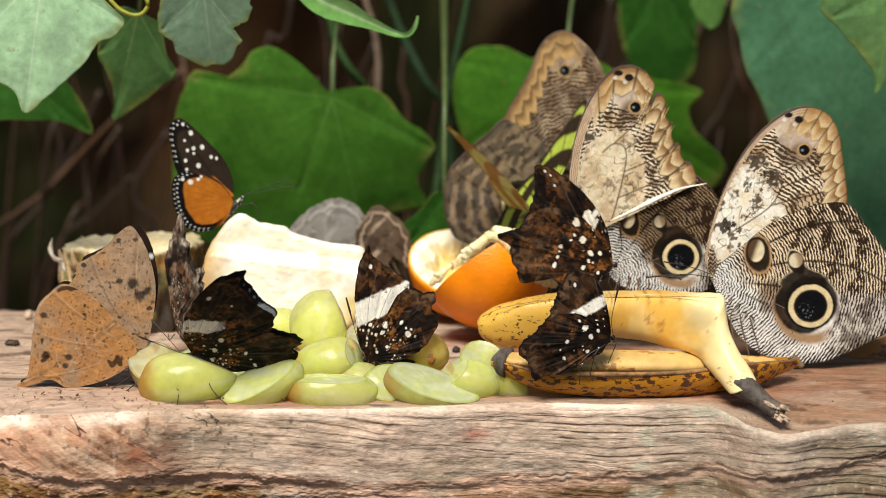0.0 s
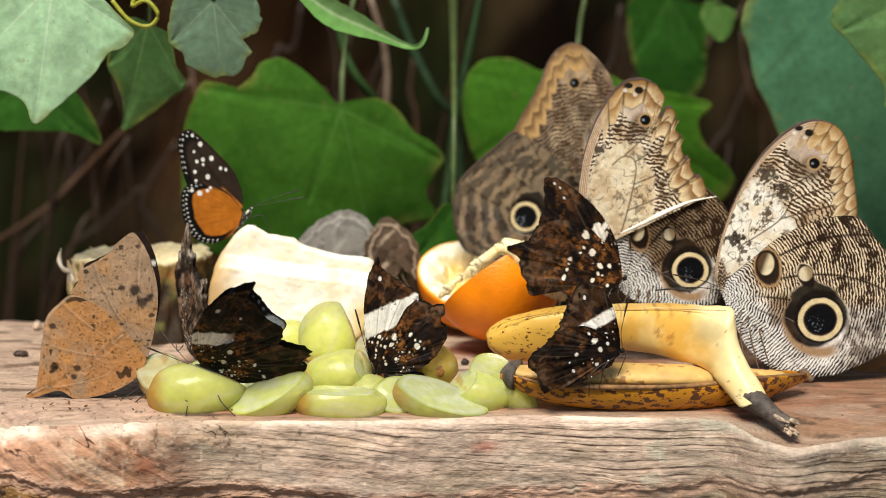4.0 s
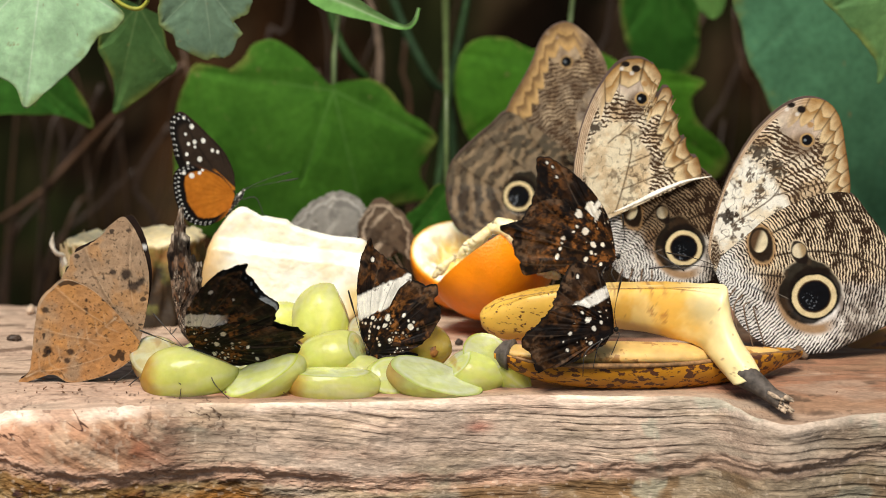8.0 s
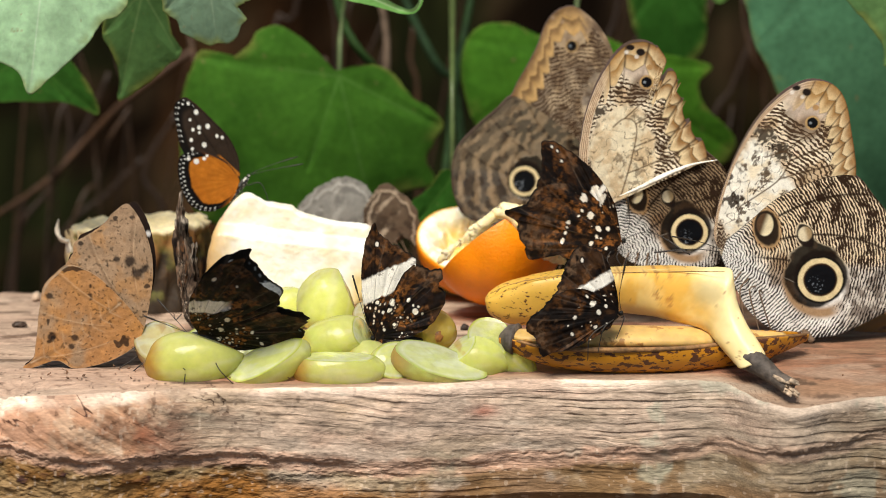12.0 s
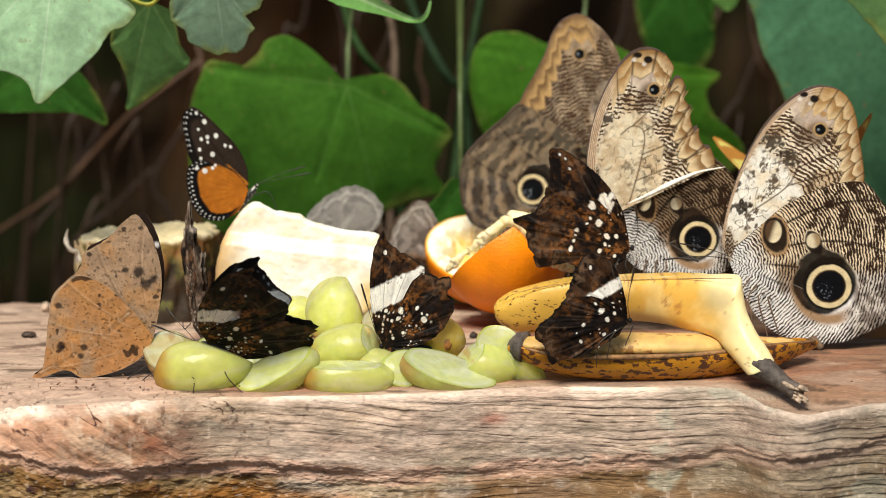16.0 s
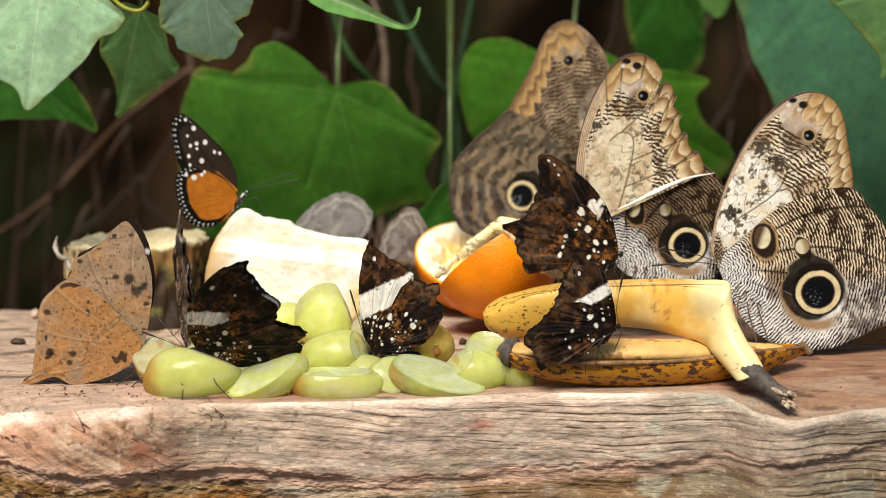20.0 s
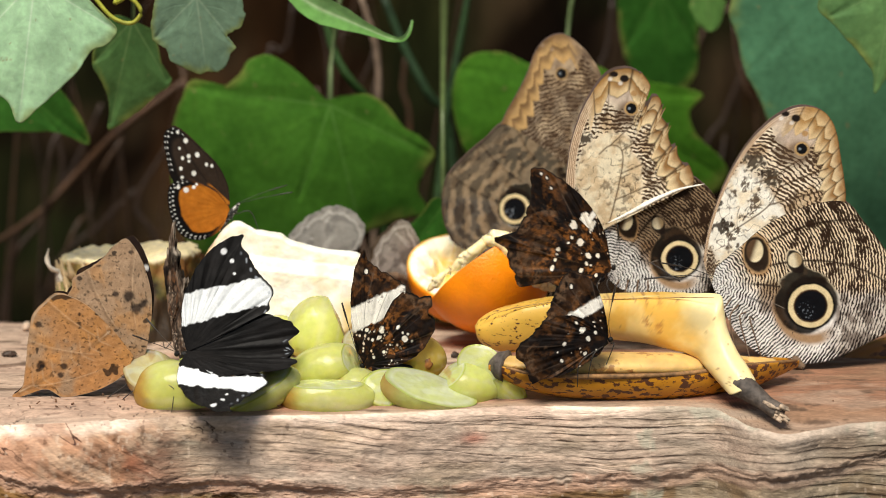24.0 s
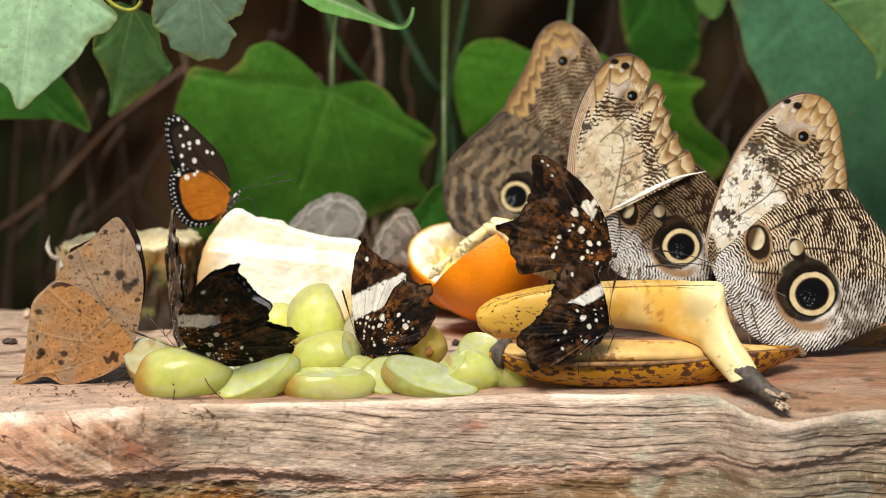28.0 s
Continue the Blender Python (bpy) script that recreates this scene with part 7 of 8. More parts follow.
def melon():
    root = (-0.0673, 0.032, 0.0121)
    holder = thing("melon_piece", "cut chunk of cream-white melon flesh with yellow rind edge", "melon", FRUIT, pose(*root))
    out = [(-35.2, 4.8), (-34.1, 14.5), (-32.8, 22.9), (-29.9, 31.3), (-25, 38.9), (-20.3, 43.2), (-16.5, 44.6), (-12.5, 43.2), (-9, 41.0), (-4.3, 40.1), (1.6, 39.2), (5.1, 36.6), (14.5, 34.0), (23.9, 32.2), (33.5, 30.8), (35.6, 28), (35.1, 14.5), (33.2, 3.7), (28.4, -2.4), (14.2, -4.8), (-14.3, -4.9), (-30.8, -3.7)]
    me, x, y, z = loaf("flesh", out, 42, 3.0, 401, 1.3, count=260)
    # the cut face leans back
    co = np.empty(len(me.vertices) * 3, np.float32)
    me.vertices.foreach_get("co", co)
    co = co.reshape(-1, 3)
    co[:, 2] -= 0.24 * np.clip(co[:, 1] - 0.004, 0, 1) * smooth(0.0, 0.030, co[:, 2])
    co[:, 1] += 0.16 * (co[:, 2] - 0.010)
    # a worn ledge along the upper part of the cut face
    co[:, 1] += 0.004 * smooth(0.024, 0.030, co[:, 2] + 0.12 * co[:, 0]) * smooth(0.020, 0.004, co[:, 1])
    me.vertices.foreach_set("co", co.ravel())
    me.update()
    col = blend((0.86, 0.79, 0.60), (0.90, 0.87, 0.78), smooth(0.3, 0.6, fbm(x, z, 9, 3)))
    col = blend(col, (0.80, 0.62, 0.32), 0.22 * smooth(0.45, 0.75, fbm(x * 0.6, z, 14, 14, 2)) * smooth(4, 12, z) * smooth(34, 24, z))
    col = blend(col, (0.55, 0.34, 0.12), 0.08 * smooth(0.66, 0.76, fbm(x * 0.6, z, 3.5, 16)))
    col = blend(col, (0.70, 0.50, 0.20), 0.22 * smooth(0.56, 0.70, fbm(x * 0.5, z, 7, 12)))
    col = blend(col, (0.62, 0.36, 0.10), 0.85 * smooth(-17, -31, x + 3 * fbm(x, z, 6, 4)) + 0.15 * smooth(0.62, 0.75, fbm(x * 0.7, z, 6, 6)))
    col = blend(col, (0.66, 0.46, 0.10), 0.8 * smooth(22, 30, x) * smooth(20, 8, z))
    paint(me, "ground", col.reshape(-1, 3))
    hang("flesh", me, mat("melon_flesh", attribute="ground", rough=0.4, vary=0.05, scale=260, bump=0.35, sub=0.15, sub_colour=(1, 0.85, 0.5)), holder)
    rind = np.array([(-36.4, 3.6), (-33.2, -2.9), (-14.3, -6.3), (14.2, -6.3), (30.3, -3.4)])
    pts = [(a / 1000, 0.021, b / 1000) for a, b in rind]
    hang("rind", tube_mesh("rind", pts, [0.004, 0.006, 0.006, 0.006, 0.004], 12, 24, flat=0.4), mat("melon_rind", (0.45, 0.38, 0.10), 0.5, scale=300), holder, "yellowish rind under the flesh")
    return holder


melon()


def pineapple():
    root = (-0.1358, 0.078, -0.0004)
    holder = thing("pineapple_piece", "thick cut pineapple slice with rough brown-green rind", "pineapple", FRUIT, pose(*root))
    n_a, n_z = 150, 40
    a = np.linspace(0, 2 * np.pi, n_a)[None]
    rows = [(f, 1.0) for f in np.linspace(0, 0.97, 12)] + [(1.0, 1 - k) for k in np.linspace(0.02, 1, n_z)]
    f, h = np.array(rows)[:, 0][:, None], np.array(rows)[:, 1][:, None]
    eyes = np.abs(np.sin(a * 9 + h * 5)) * np.abs(np.sin(a * 9 - h * 5 + 0.8))
    side = f >= 1
    rad = f * (1 + 0.06 * eyes * side + 0.16 * (fbm(a * 8, h * 3, 1.0, 7) - 0.5) * side)
    x, y = 29 * rad * np.cos(a), 24 * rad * np.sin(a) + 10
    z = 37 * h + 0 * x + (1.8 + 4.5 * smooth(0.80, 1.0, f)) * (fbm(x, y, 5, 8) - 0.5) + 1.5 * np.cos(a)
    me = sheet("rind", np.stack([x, y, z], -1) / 1000, len(rows), n_a)
    # rind runs from orange-brown near the top to darker tones at the bottom
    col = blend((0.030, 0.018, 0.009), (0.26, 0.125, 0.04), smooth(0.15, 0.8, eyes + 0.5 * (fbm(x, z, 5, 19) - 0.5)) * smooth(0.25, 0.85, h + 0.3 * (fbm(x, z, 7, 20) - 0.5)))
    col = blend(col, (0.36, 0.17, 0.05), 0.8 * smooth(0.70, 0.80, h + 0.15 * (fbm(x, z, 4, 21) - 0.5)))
    col = blend(col, (0.20, 0.20, 0.05), 0.5 * smooth(0.5, 0.65, fbm(x, z, 8, 9)))
    top = (~side).astype(float) + 0 * x
    col = blend(col, blend((0.74, 0.58, 0.28), (0.80, 0.70, 0.48), fbm(x, y, 5, 10)), np.clip(top + smooth(0.93, 0.97, h + 0 * x), 0, 1))
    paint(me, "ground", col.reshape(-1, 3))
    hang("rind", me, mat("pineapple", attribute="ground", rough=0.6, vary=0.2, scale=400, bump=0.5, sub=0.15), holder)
    dry = mat("dry_bract", (0.50, 0.36, 0.19), 0.7, scale=400)
    husk = mat("green_bract", (0.22, 0.20, 0.06), 0.7, scale=400)
    pale = mat("pale_bract", (0.72, 0.66, 0.55), 0.6, scale=400)
    for k in range(52):
        w = math.pi * (0.72 + 0.75 * random.random())
        px, py = 0.029 * math.cos(w), 0.010 + 0.024 * math.sin(w)
        hz = 0.006 + 0.024 * random.random() ** 0.7
        hang("bract", tube_mesh("bract", [(px, py, hz), (px * 1.06, py - 0.002, hz + 0.002), (px * 1.07 - 0.001, py - 0.002, hz + 0.003 + 0.006 * random.random())], [0.0019, 0.0014, 0.0003], 6, 8, flat=0.4), random.choice((dry, dry, dry, husk, husk, dry, pale)), holder)
    tip = [Vector(p) - Vector(root) for p in [(-0.1655, 0.078, 0.0297), (-0.168, 0.075, 0.0313), (-0.1695, 0.074, 0.034), (-0.1695, 0.073, 0.0374), (-0.1685, 0.072, 0.0408)]]
    hang("bract", tube_mesh("bract", tip, [0.0022, 0.0018, 0.0014, 0.0008, 0.0002], 6, 16, flat=0.5), pale, holder, "curled white tip")
    return holder


pineapple()

PEEL = mat("orange_peel", (0.88, 0.25, 0.004), 0.36, vary=0.12, scale=90, bump=0.35, bump_scale=900, sub=0.1, sub_colour=(1, 0.4, 0.1))
PITH = mat("orange_pith", (0.90, 0.80, 0.58), 0.6, vary=0.12, scale=220, bump=0.4, sub=0.3)

FLESH_EDGE = mat("orange_flesh_edge", (0.94, 0.76, 0.42), 0.5, vary=0.2, scale=260, bump=0.5, sub=0.3)


def orange_wedge():
    c = (0.0203, 0.058, 0.0335)
    holder = thing("orange_piece", "quarter of an orange lying peel side out", "orange", FRUIT, pose(*c))
    bm = bmesh.new()
    bmesh.ops.create_uvsphere(bm, u_segments=72, v_segments=48, radius=0.0282)
    for no, co in (((-0.555, 0.35, 0.78), (-0.0128, -0.0277, 0.0033)), ((0.61, -0.12, 0.78), (0.0155, -0.0255, 0.0051))):
        bmesh.ops.bisect_plane(bm, geom=bm.verts[:] + bm.edges[:] + bm.faces[:], plane_co=co, plane_no=no, clear_outer=True)
    shell = bm.copy()
    part("peel", shell, PEEL, holder)
    # flesh set a little inside the peel, ragged on its cut faces
    for v in bm.verts:
        v.co *= 0.985
    bmesh.ops.holes_fill(bm, edges=[e for e in bm.edges if e.is_boundary], sides=0)
    bmesh.ops.triangulate(bm, faces=[f for f in bm.faces if len(f.verts) > 4])
    for k in range(3):
        long = [e for e in bm.edges if e.calc_length() > 0.004]
        bmesh.ops.subdivide_edges(bm, edges=long, cuts=1)
        bmesh.ops.triangulate(bm, faces=[f for f in bm.faces if len(f.verts) > 4])
    for v in bm.verts:
        if v.co.length < 0.0272:
            v.co += Vector((0, -0.2, 1)) * (0.0016 * noise.noise(v.co * 240) + 0.0006)
    part("pith", bm, PITH, holder, "pale ragged pith")
    c = Vector(c)
    for line, r in (([(0.0194, 0.038, 0.0477), (0.025, 0.036, 0.0488), (0.0309, 0.035, 0.0458), (0.0364, 0.034, 0.0407), (0.0411, 0.034, 0.0355), (0.0489, 0.036, 0.0279)], [0.0022, 0.0040, 0.0046, 0.0044, 0.0030, 0.001]), ([(-0.0048, 0.042, 0.0267), (0.0014, 0.04, 0.0329), (0.0076, 0.038, 0.0381), (0.0137, 0.037, 0.0431), (0.0194, 0.037, 0.0474)], [0.0007, 0.0013, 0.0014, 0.0016, 0.0024])):
        me = tube_mesh("pith_edge", [Vector(p) - c for p in line], r, 18, 80)
        for v in me.vertices:
            v.co += v.normal * (0.0026 * noise.noise(v.co * 130) + 0.0006 * noise.noise(v.co * 420) - 0.0006)
        hang("pith_edge", me, FLESH_EDGE, holder, "thick ragged white pith along the cut")
    return holder


orange_wedge()


def orange_half():
    c = (0.0106, 0.1, 0.0260)
    m = Matrix.Translation(c) @ Vector((0.10, -0.46, 0.88)).to_track_quat("Z", "Y").to_matrix().to_4x4()
    holder = thing("orange_piece", "half orange with hollowed pale flesh", "orange", FRUIT, m)
    bm = bmesh.new()
    bmesh.ops.create_uvsphere(bm, u_segments=64, v_segments=40, radius=0.0250)
    bmesh.ops.bisect_plane(bm, geom=bm.verts[:] + bm.edges[:] + bm.faces[:], plane_co=(0, 0, 0.0), plane_no=(0, 0, 1), clear_outer=True)
    part("peel", bm, PEEL, holder)
    n_r, n_s = 50, 160
    r, a = np.linspace(0, 1, n_r)[:, None], np.linspace(0, 2 * np.pi, n_s)[None]
    x, y = 24.9 * r * np.cos(a), 24.9 * r * np.sin(a)
    lumps = fbm(x, y, 6, 3) - 0.5
    hollow = smooth(0.76, 0.42, r + 0.35 * lumps)
    z = -7.0 * hollow + 2.2 * np.exp(-((r - 0.86) / 0.10) ** 2) * (0.6 + 1.6 * lumps) + 0.8 * (fbm(x, y, 2.2, 13) - 0.5) * smooth(1, 0.9, r)
    me = sheet("flesh", np.stack([x, y, z], -1) / 1000, n_r, n_s)
    pulp = blend((0.86, 0.50, 0.10), (0.92, 0.70, 0.28), smooth(0.3, 0.6, fbm(x, y, 3, 5)))
    seg = smooth(0.10, 0.04, np.abs((a / (2 * np.pi) * 10) % 1 - 0.5) + 0 * r)
    pulp = blend(pulp, (0.92, 0.80, 0.52), 0.7 * seg)
    col = blend((0.93, 0.86, 0.68), pulp, np.clip(hollow * 1.3, 0, 1))
    col = blend(col, (0.90, 0.62, 0.22), 0.5 * smooth(0.55, 0.68, fbm(x, y, 7, 9)))
    col = blend(col, (0.92, 0.42, 0.03), smooth(0.94, 0.985, r + 0 * a))
    paint(me, "ground", col.reshape(-1, 3))
    hang("flesh", me, mat("orange_flesh", attribute="ground", rough=0.35, vary=0.1, scale=300, bump=0.4, sub=0.3), holder)
    return holder


orange_half()

# bananas
def banana_peel_material(name, base, scale, threshold):
    return mat(name, base, 0.45, vary=0.14, scale=120, bump=0.12, sub=0.15, spots=(scale, threshold, (0.09, 0.03, 0.012)), stretch=(0.55, 1, 1))


PEEL_RIPE = banana_peel_material("banana_peel_ripe", (0.52, 0.22, 0.012), 460, 0.515)
PEEL_YELLOW = banana_peel_material("banana_peel_freckled", (0.70, 0.42, 0.07), 700, 0.585)
PEEL_CLEAN = mat("banana_peel", attribute="ground", rough=0.42, vary=0.10, scale=110, bump=0.12, sub=0.2, stretch=(0.55, 1, 1))
BANANA = mat("banana_flesh", (0.80, 0.57, 0.23), 0.5, vary=0.12, scale=150, bump=0.3, sub=0.3, spots=(160, 0.60, (0.52, 0.29, 0.09)))
DRIED_RIM = mat("dried_peel_rim", (0.20, 0.10, 0.035), 0.7, vary=0.5, scale=500, bump=0.5)
DARK_TIP = mat("banana_tip", (0.085, 0.066, 0.053), 0.7, vary=0.5, scale=400, bump=0.6)


def trough(name, points, radii, lo=-200, hi=20, thick=0.0011, count=70):
    """A peel that lies open to the top: part of a tube's wall, with its thickness."""
    p = spline(points, count)
    r = np.interp(np.linspace(0, 1, count), np.linspace(0, 1, len(radii)), radii)
    t = np.gradient(p, axis=0)
    t /= np.linalg.norm(t, axis=1)[:, None]
    a = np.cross(t, np.array([0, 0, 1.0]))
    a /= np.linalg.norm(a, axis=1)[:, None]
    b = np.cross(a, t)
    w = np.radians(np.linspace(lo, hi, 34))
    rows = []
    for rr in (r, r - thick):
        ring = p[:, None] + rr[:, None, None] * (np.cos(w)[None, :, None] * a[:, None] + np.sin(w)[None, :, None] * b[:, None])
        rows.append(ring if rr is r else ring[:, ::-1])
    co = np.concatenate(rows, 1)
    return sheet(name, co, count, co.shape[1], closed=True)


def banana_low():
    pts = [(0.0212, -0.041, 0.0125), (0.0266, -0.043, 0.0122), (0.0364, -0.045, 0.0107), (0.0585, -0.044, 0.0092), (0.0919, -0.04, 0.009), (0.1195, -0.031, 0.0098), (0.1420, -0.018, 0.0085)]
    base = Vector(pts[3])
    pts = [Vector(p) - base for p in pts]
    holder = thing("banana", "overripe banana half in brown-spotted peel lying open", "banana", FRUIT, Matrix.Translation(base))
    hang("peel", trough("peel", pts, [0.0040, 0.0086, 0.0100, 0.0106, 0.0104, 0.0092, 0.0030], -190, 10), PEEL_RIPE, holder, "yellow peel with dense brown freckles")
    rise = (0.0012, 0.0020, 0.0034, 0.0024, 0.0)
    lift = [q + Vector((0, 0.0022, h)) for q, h in zip([pts[0].lerp(pts[1], 0.75)] + pts[2:6], rise)] + [pts[5].lerp(pts[6], 0.6)]
    # browner than BANANA: riper flesh, with the upper banana's shadow in the colour
    hang("flesh", tube_mesh("flesh", lift, [0.0052, 0.0090, 0.0100, 0.0098, 0.0078, 0.003], 28, 60, flat=0.45), mat("soft_banana_flesh", (0.66, 0.42, 0.14), 0.5, vary=0.2, scale=150, bump=0.3, sub=0.3, spots=(160, 0.58, (0.40, 0.20, 0.06))), holder, "soft yellow-brown flesh")
    hang("tip", tube_mesh("tip", [pts[0] + Vector((-0.0012, 0, 0)), pts[0].lerp(pts[1], 0.35), pts[1].lerp(pts[2], 0.0)], [0.0028, 0.0062, 0.0074], 20, 16, flat=0.85), DARK_TIP, holder, "blackened end")
    rim = [q + Vector((0, -1, 0)) * r * 0.99 + Vector((0, 0, 0.0012)) for q, r in zip(pts[1:], (0.0086, 0.0100, 0.0106, 0.0104, 0.0092, 0.006))]
    hang("peel_edge", tube_mesh("peel_edge", rim, [0.0005, 0.0012, 0.0009, 0.0012, 0.0006], 6, 60), DRIED_RIM, holder, "dark dried edge of the peel")
    return holder


def cut_banana(name, upper, lower, depths, flat, count=110, seed=0):
    """A length of banana between its upper and lower profile lines, as (x, y, z). flat: 1 where the top is sliced level, 0 where it is round."""
    U, L = spline(upper, count), spline(lower, count)
    k = np.linspace(0, 1, count)
    dep = np.interp(k, np.linspace(0, 1, len(depths)), depths)[:, None]
    m = np.interp(k, np.linspace(0, 1, len(flat)), flat)[:, None]
    th = np.linspace(0, 2 * np.pi, 56, endpoint=False)[None]
    e = (1 - np.cos(th)) / 2
    s = (1 - m) * e + m * (np.maximum(e, 0.26) - 0.26) / 0.74
    facets = 1 + 0.03 * np.cos(5 * th)
    co = U[:, None] + (L - U)[:, None] * s[..., None]
    co[..., 1] += dep * np.sin(th) * facets
    co[..., 2] -= 0.06 * m * (dep * np.sin(th) + dep)
    co[..., 2] += 0.0004 * (fbm(co[..., 0] * 1000, th * 3 + 0 * m, 6, seed) - 0.5)
    ends = [co[:1].mean(1, keepdims=True) + 0 * co[:1], co, co[-1:].mean(1, keepdims=True) + 0 * co[-1:]]
    return sheet(name, np.concatenate(ends), count + 2, 56, closed=True)


def banana_top():
    base = Vector((0.077, -0.001, 0.0218))
    rel = lambda pts: [Vector(p) - base for p in pts]
    holder = thing("banana", "halved banana in yellow peel with stalk, propped on the other", "banana", FRUIT, Matrix.Translation(base))
    up_a = rel([(0.015, 0.004, 0.0189), (0.017, 0.004, 0.0219), (0.0232, 0.004, 0.0257), (0.0324, 0.003, 0.0285), (0.0461, 0.002, 0.0308), (0.0563, 0, 0.0319), (0.0657, -0.004, 0.0329)])
    lo_a = rel([(0.015, 0.004, 0.0175), (0.0166, 0.004, 0.0128), (0.0233, 0.004, 0.0092), (0.0337, 0.003, 0.0087), (0.0474, 0.002, 0.0113), (0.0565, 0, 0.0139), (0.0659, -0.004, 0.0156)])
    up_b = rel([(0.0647, -0.004, 0.0329), (0.0739, -0.01, 0.0343), (0.0866, -0.02, 0.0364), (0.098, -0.029, 0.0382), (0.1068, -0.036, 0.0393), (0.1104, -0.039, 0.0387), (0.1112, -0.041, 0.034), (0.1125, -0.044, 0.0261), (0.1158, -0.049, 0.0188), (0.1196, -0.053, 0.0132), (0.122, -0.056, 0.009)])
    lo_b = rel([(0.065, -0.004, 0.0156), (0.0737, -0.01, 0.0162), (0.0824, -0.02, 0.0169), (0.091, -0.029, 0.0161), (0.0971, -0.036, 0.0156), (0.1003, -0.039, 0.0146), (0.1018, -0.042, 0.0139), (0.1034, -0.046, 0.0121), (0.1063, -0.05, 0.009), (0.1093, -0.053, 0.0059), (0.1116, -0.056, 0.0036)])
    hang("peel", cut_banana("peel", up_a, lo_a, [0.003, 0.0085, 0.0105, 0.0115, 0.012, 0.012], [0, 0.4, 0.9, 1, 1, 1], seed=3), PEEL_YELLOW, holder, "freckled yellow peel")
    me = cut_banana("neck", up_b, lo_b, [0.0118, 0.0122, 0.0122, 0.0118, 0.0108, 0.0098, 0.0082, 0.0070, 0.0062, 0.0056], [1, 1, 1, 1, 0.9, 0.3, 0.1, 0, 0, 0], seed=5)
    co = np.empty(len(me.vertices) * 3, np.float32)
    me.vertices.foreach_get("co", co)
    x, z = (co[0::3] + base.x) * 1000, (co[2::3] + base.z) * 1000
    n1, n2 = fbm(x, z, 8, 3), fbm(x, z, 3, 7)
    col = blend((0.76, 0.44, 0.085), (0.80, 0.56, 0.20), smooth(0.35, 0.65, n1))
    # cream highlight painted on the right side of the neck
    col = blend(col, (0.86, 0.72, 0.38), 0.85 * smooth(98, 108, x + 0.35 * (z - 20)))
    col = blend(col, (0.50, 0.40, 0.20), 0.6 * smooth(7, 2, np.hypot((x - 101) * 0.8, z - 30) + 4 * (n2 - 0.5)))
    col = blend(col, (0.42, 0.17, 0.04), 0.75 * smooth(0.55, 0.66, n2) * smooth(7, 3, np.hypot((x - 87) * 0.6, (z - 25.5) * 1.6)))
    col = blend(col, (0.30, 0.13, 0.04), 0.8 * smooth(0.56, 0.64, fbm(x * 2.2, z * 0.6, 3, 11)) * smooth(4.5, 1.0, 36 + 0.12 * (x - 85) - z) * smooth(95, 80, x))
    col = blend(col, (0.25, 0.11, 0.04), 0.7 * smooth(0.74, 0.80, fbm(x, z, 2.6, 13)))
    paint(me, "ground", col)
    hang("neck", me, PEEL_CLEAN, holder, "smooth yellow neck of the peel, paler towards the stalk")
    line = up_a[1:] + up_b[2:5]
    lift = [p + Vector((0, -0.0010, -0.0022)) for p in line]
    hang("flesh", tube_mesh("flesh", lift, [0.002, 0.0045, 0.0058, 0.0062, 0.0062, 0.0062, 0.0062, 0.006, 0.003], 20, 60, flat=0.25), BANANA, holder, "cream soft flesh")
    rim = [p + Vector((0, -r * 0.9, 0.0001)) for p, r in zip(line, (0.0062, 0.0095, 0.0108, 0.0114, 0.0118, 0.012, 0.0121, 0.0122, 0.0112))]
    hang("peel_edge", tube_mesh("peel_edge", rim, [0.0001, 0.0002, 0.0001, 0.0003, 0.0001, 0.0002, 0.0001], 6, 60), mat("thin_peel_rim", (0.40, 0.23, 0.08), 0.7, vary=0.5, scale=500, bump=0.5), holder, "brown dried edge of the peel")
    stalk = rel([(0.1163, -0.055, 0.007), (0.1205, -0.06, 0.0046), (0.1254, -0.066, 0.0016), (0.1293, -0.071, -0.0001)])
    hang("stalk", tube_mesh("stalk", stalk, [0.0052, 0.0040, 0.0031, 0.0034], 14, 20), DARK_TIP, holder, "grey-black stalk")
    frayed = mat("frayed_stalk", (0.50, 0.37, 0.26), 0.85, vary=0.5, scale=600, bump=0.8)
    for k in range(26):
        o = Vector((random.uniform(-1, 1), random.uniform(-1, 1), random.uniform(-1, 1))) * 0.0027
        hang("fibre", tube_mesh("fibre", [stalk[2] + o * 0.7, stalk[3] + o, stalk[3] + o * 1.1 + Vector((0.0014, -0.0005, -0.0008)) * random.uniform(-0.6, 1.0)], [0.0009, 0.0010, 0.0004], 6, 8), frayed, holder)
    return holder


banana_low()
banana_top()
far_pts = [Vector(p) - Vector((0.1934, 0.03, 0.0031)) for p in [(0.1675, 0.03, -0.0037), (0.1792, 0.03, 0.0002), (0.1934, 0.03, 0.0021), (0.217, 0.03, 0.0055), (0.231, 0.03, 0.0104)]]
far_banana = thing("banana", "brown overripe banana lying on the slab", "banana", FRUIT, pose(*(0.1934, 0.03, 0.0031)))
hang("peel", tube_mesh("peel", far_pts, [0.002, 0.006, 0.0085, 0.008, 0.004], 20, 40), banana_peel_material("banana_peel_brown", (0.30, 0.13, 0.03), 150, 0.5), far_banana)


# ---- what moves ----
def still(ob):
    return ob.matrix_basis.copy()


def swing(ob, m, rows):
    """Keys a wing's opening about its hinge: rows of seconds and degrees added to its rest pose m."""
    walk(ob, [(t, m @ pose(0, 0, 0, a)) for t, a in rows])


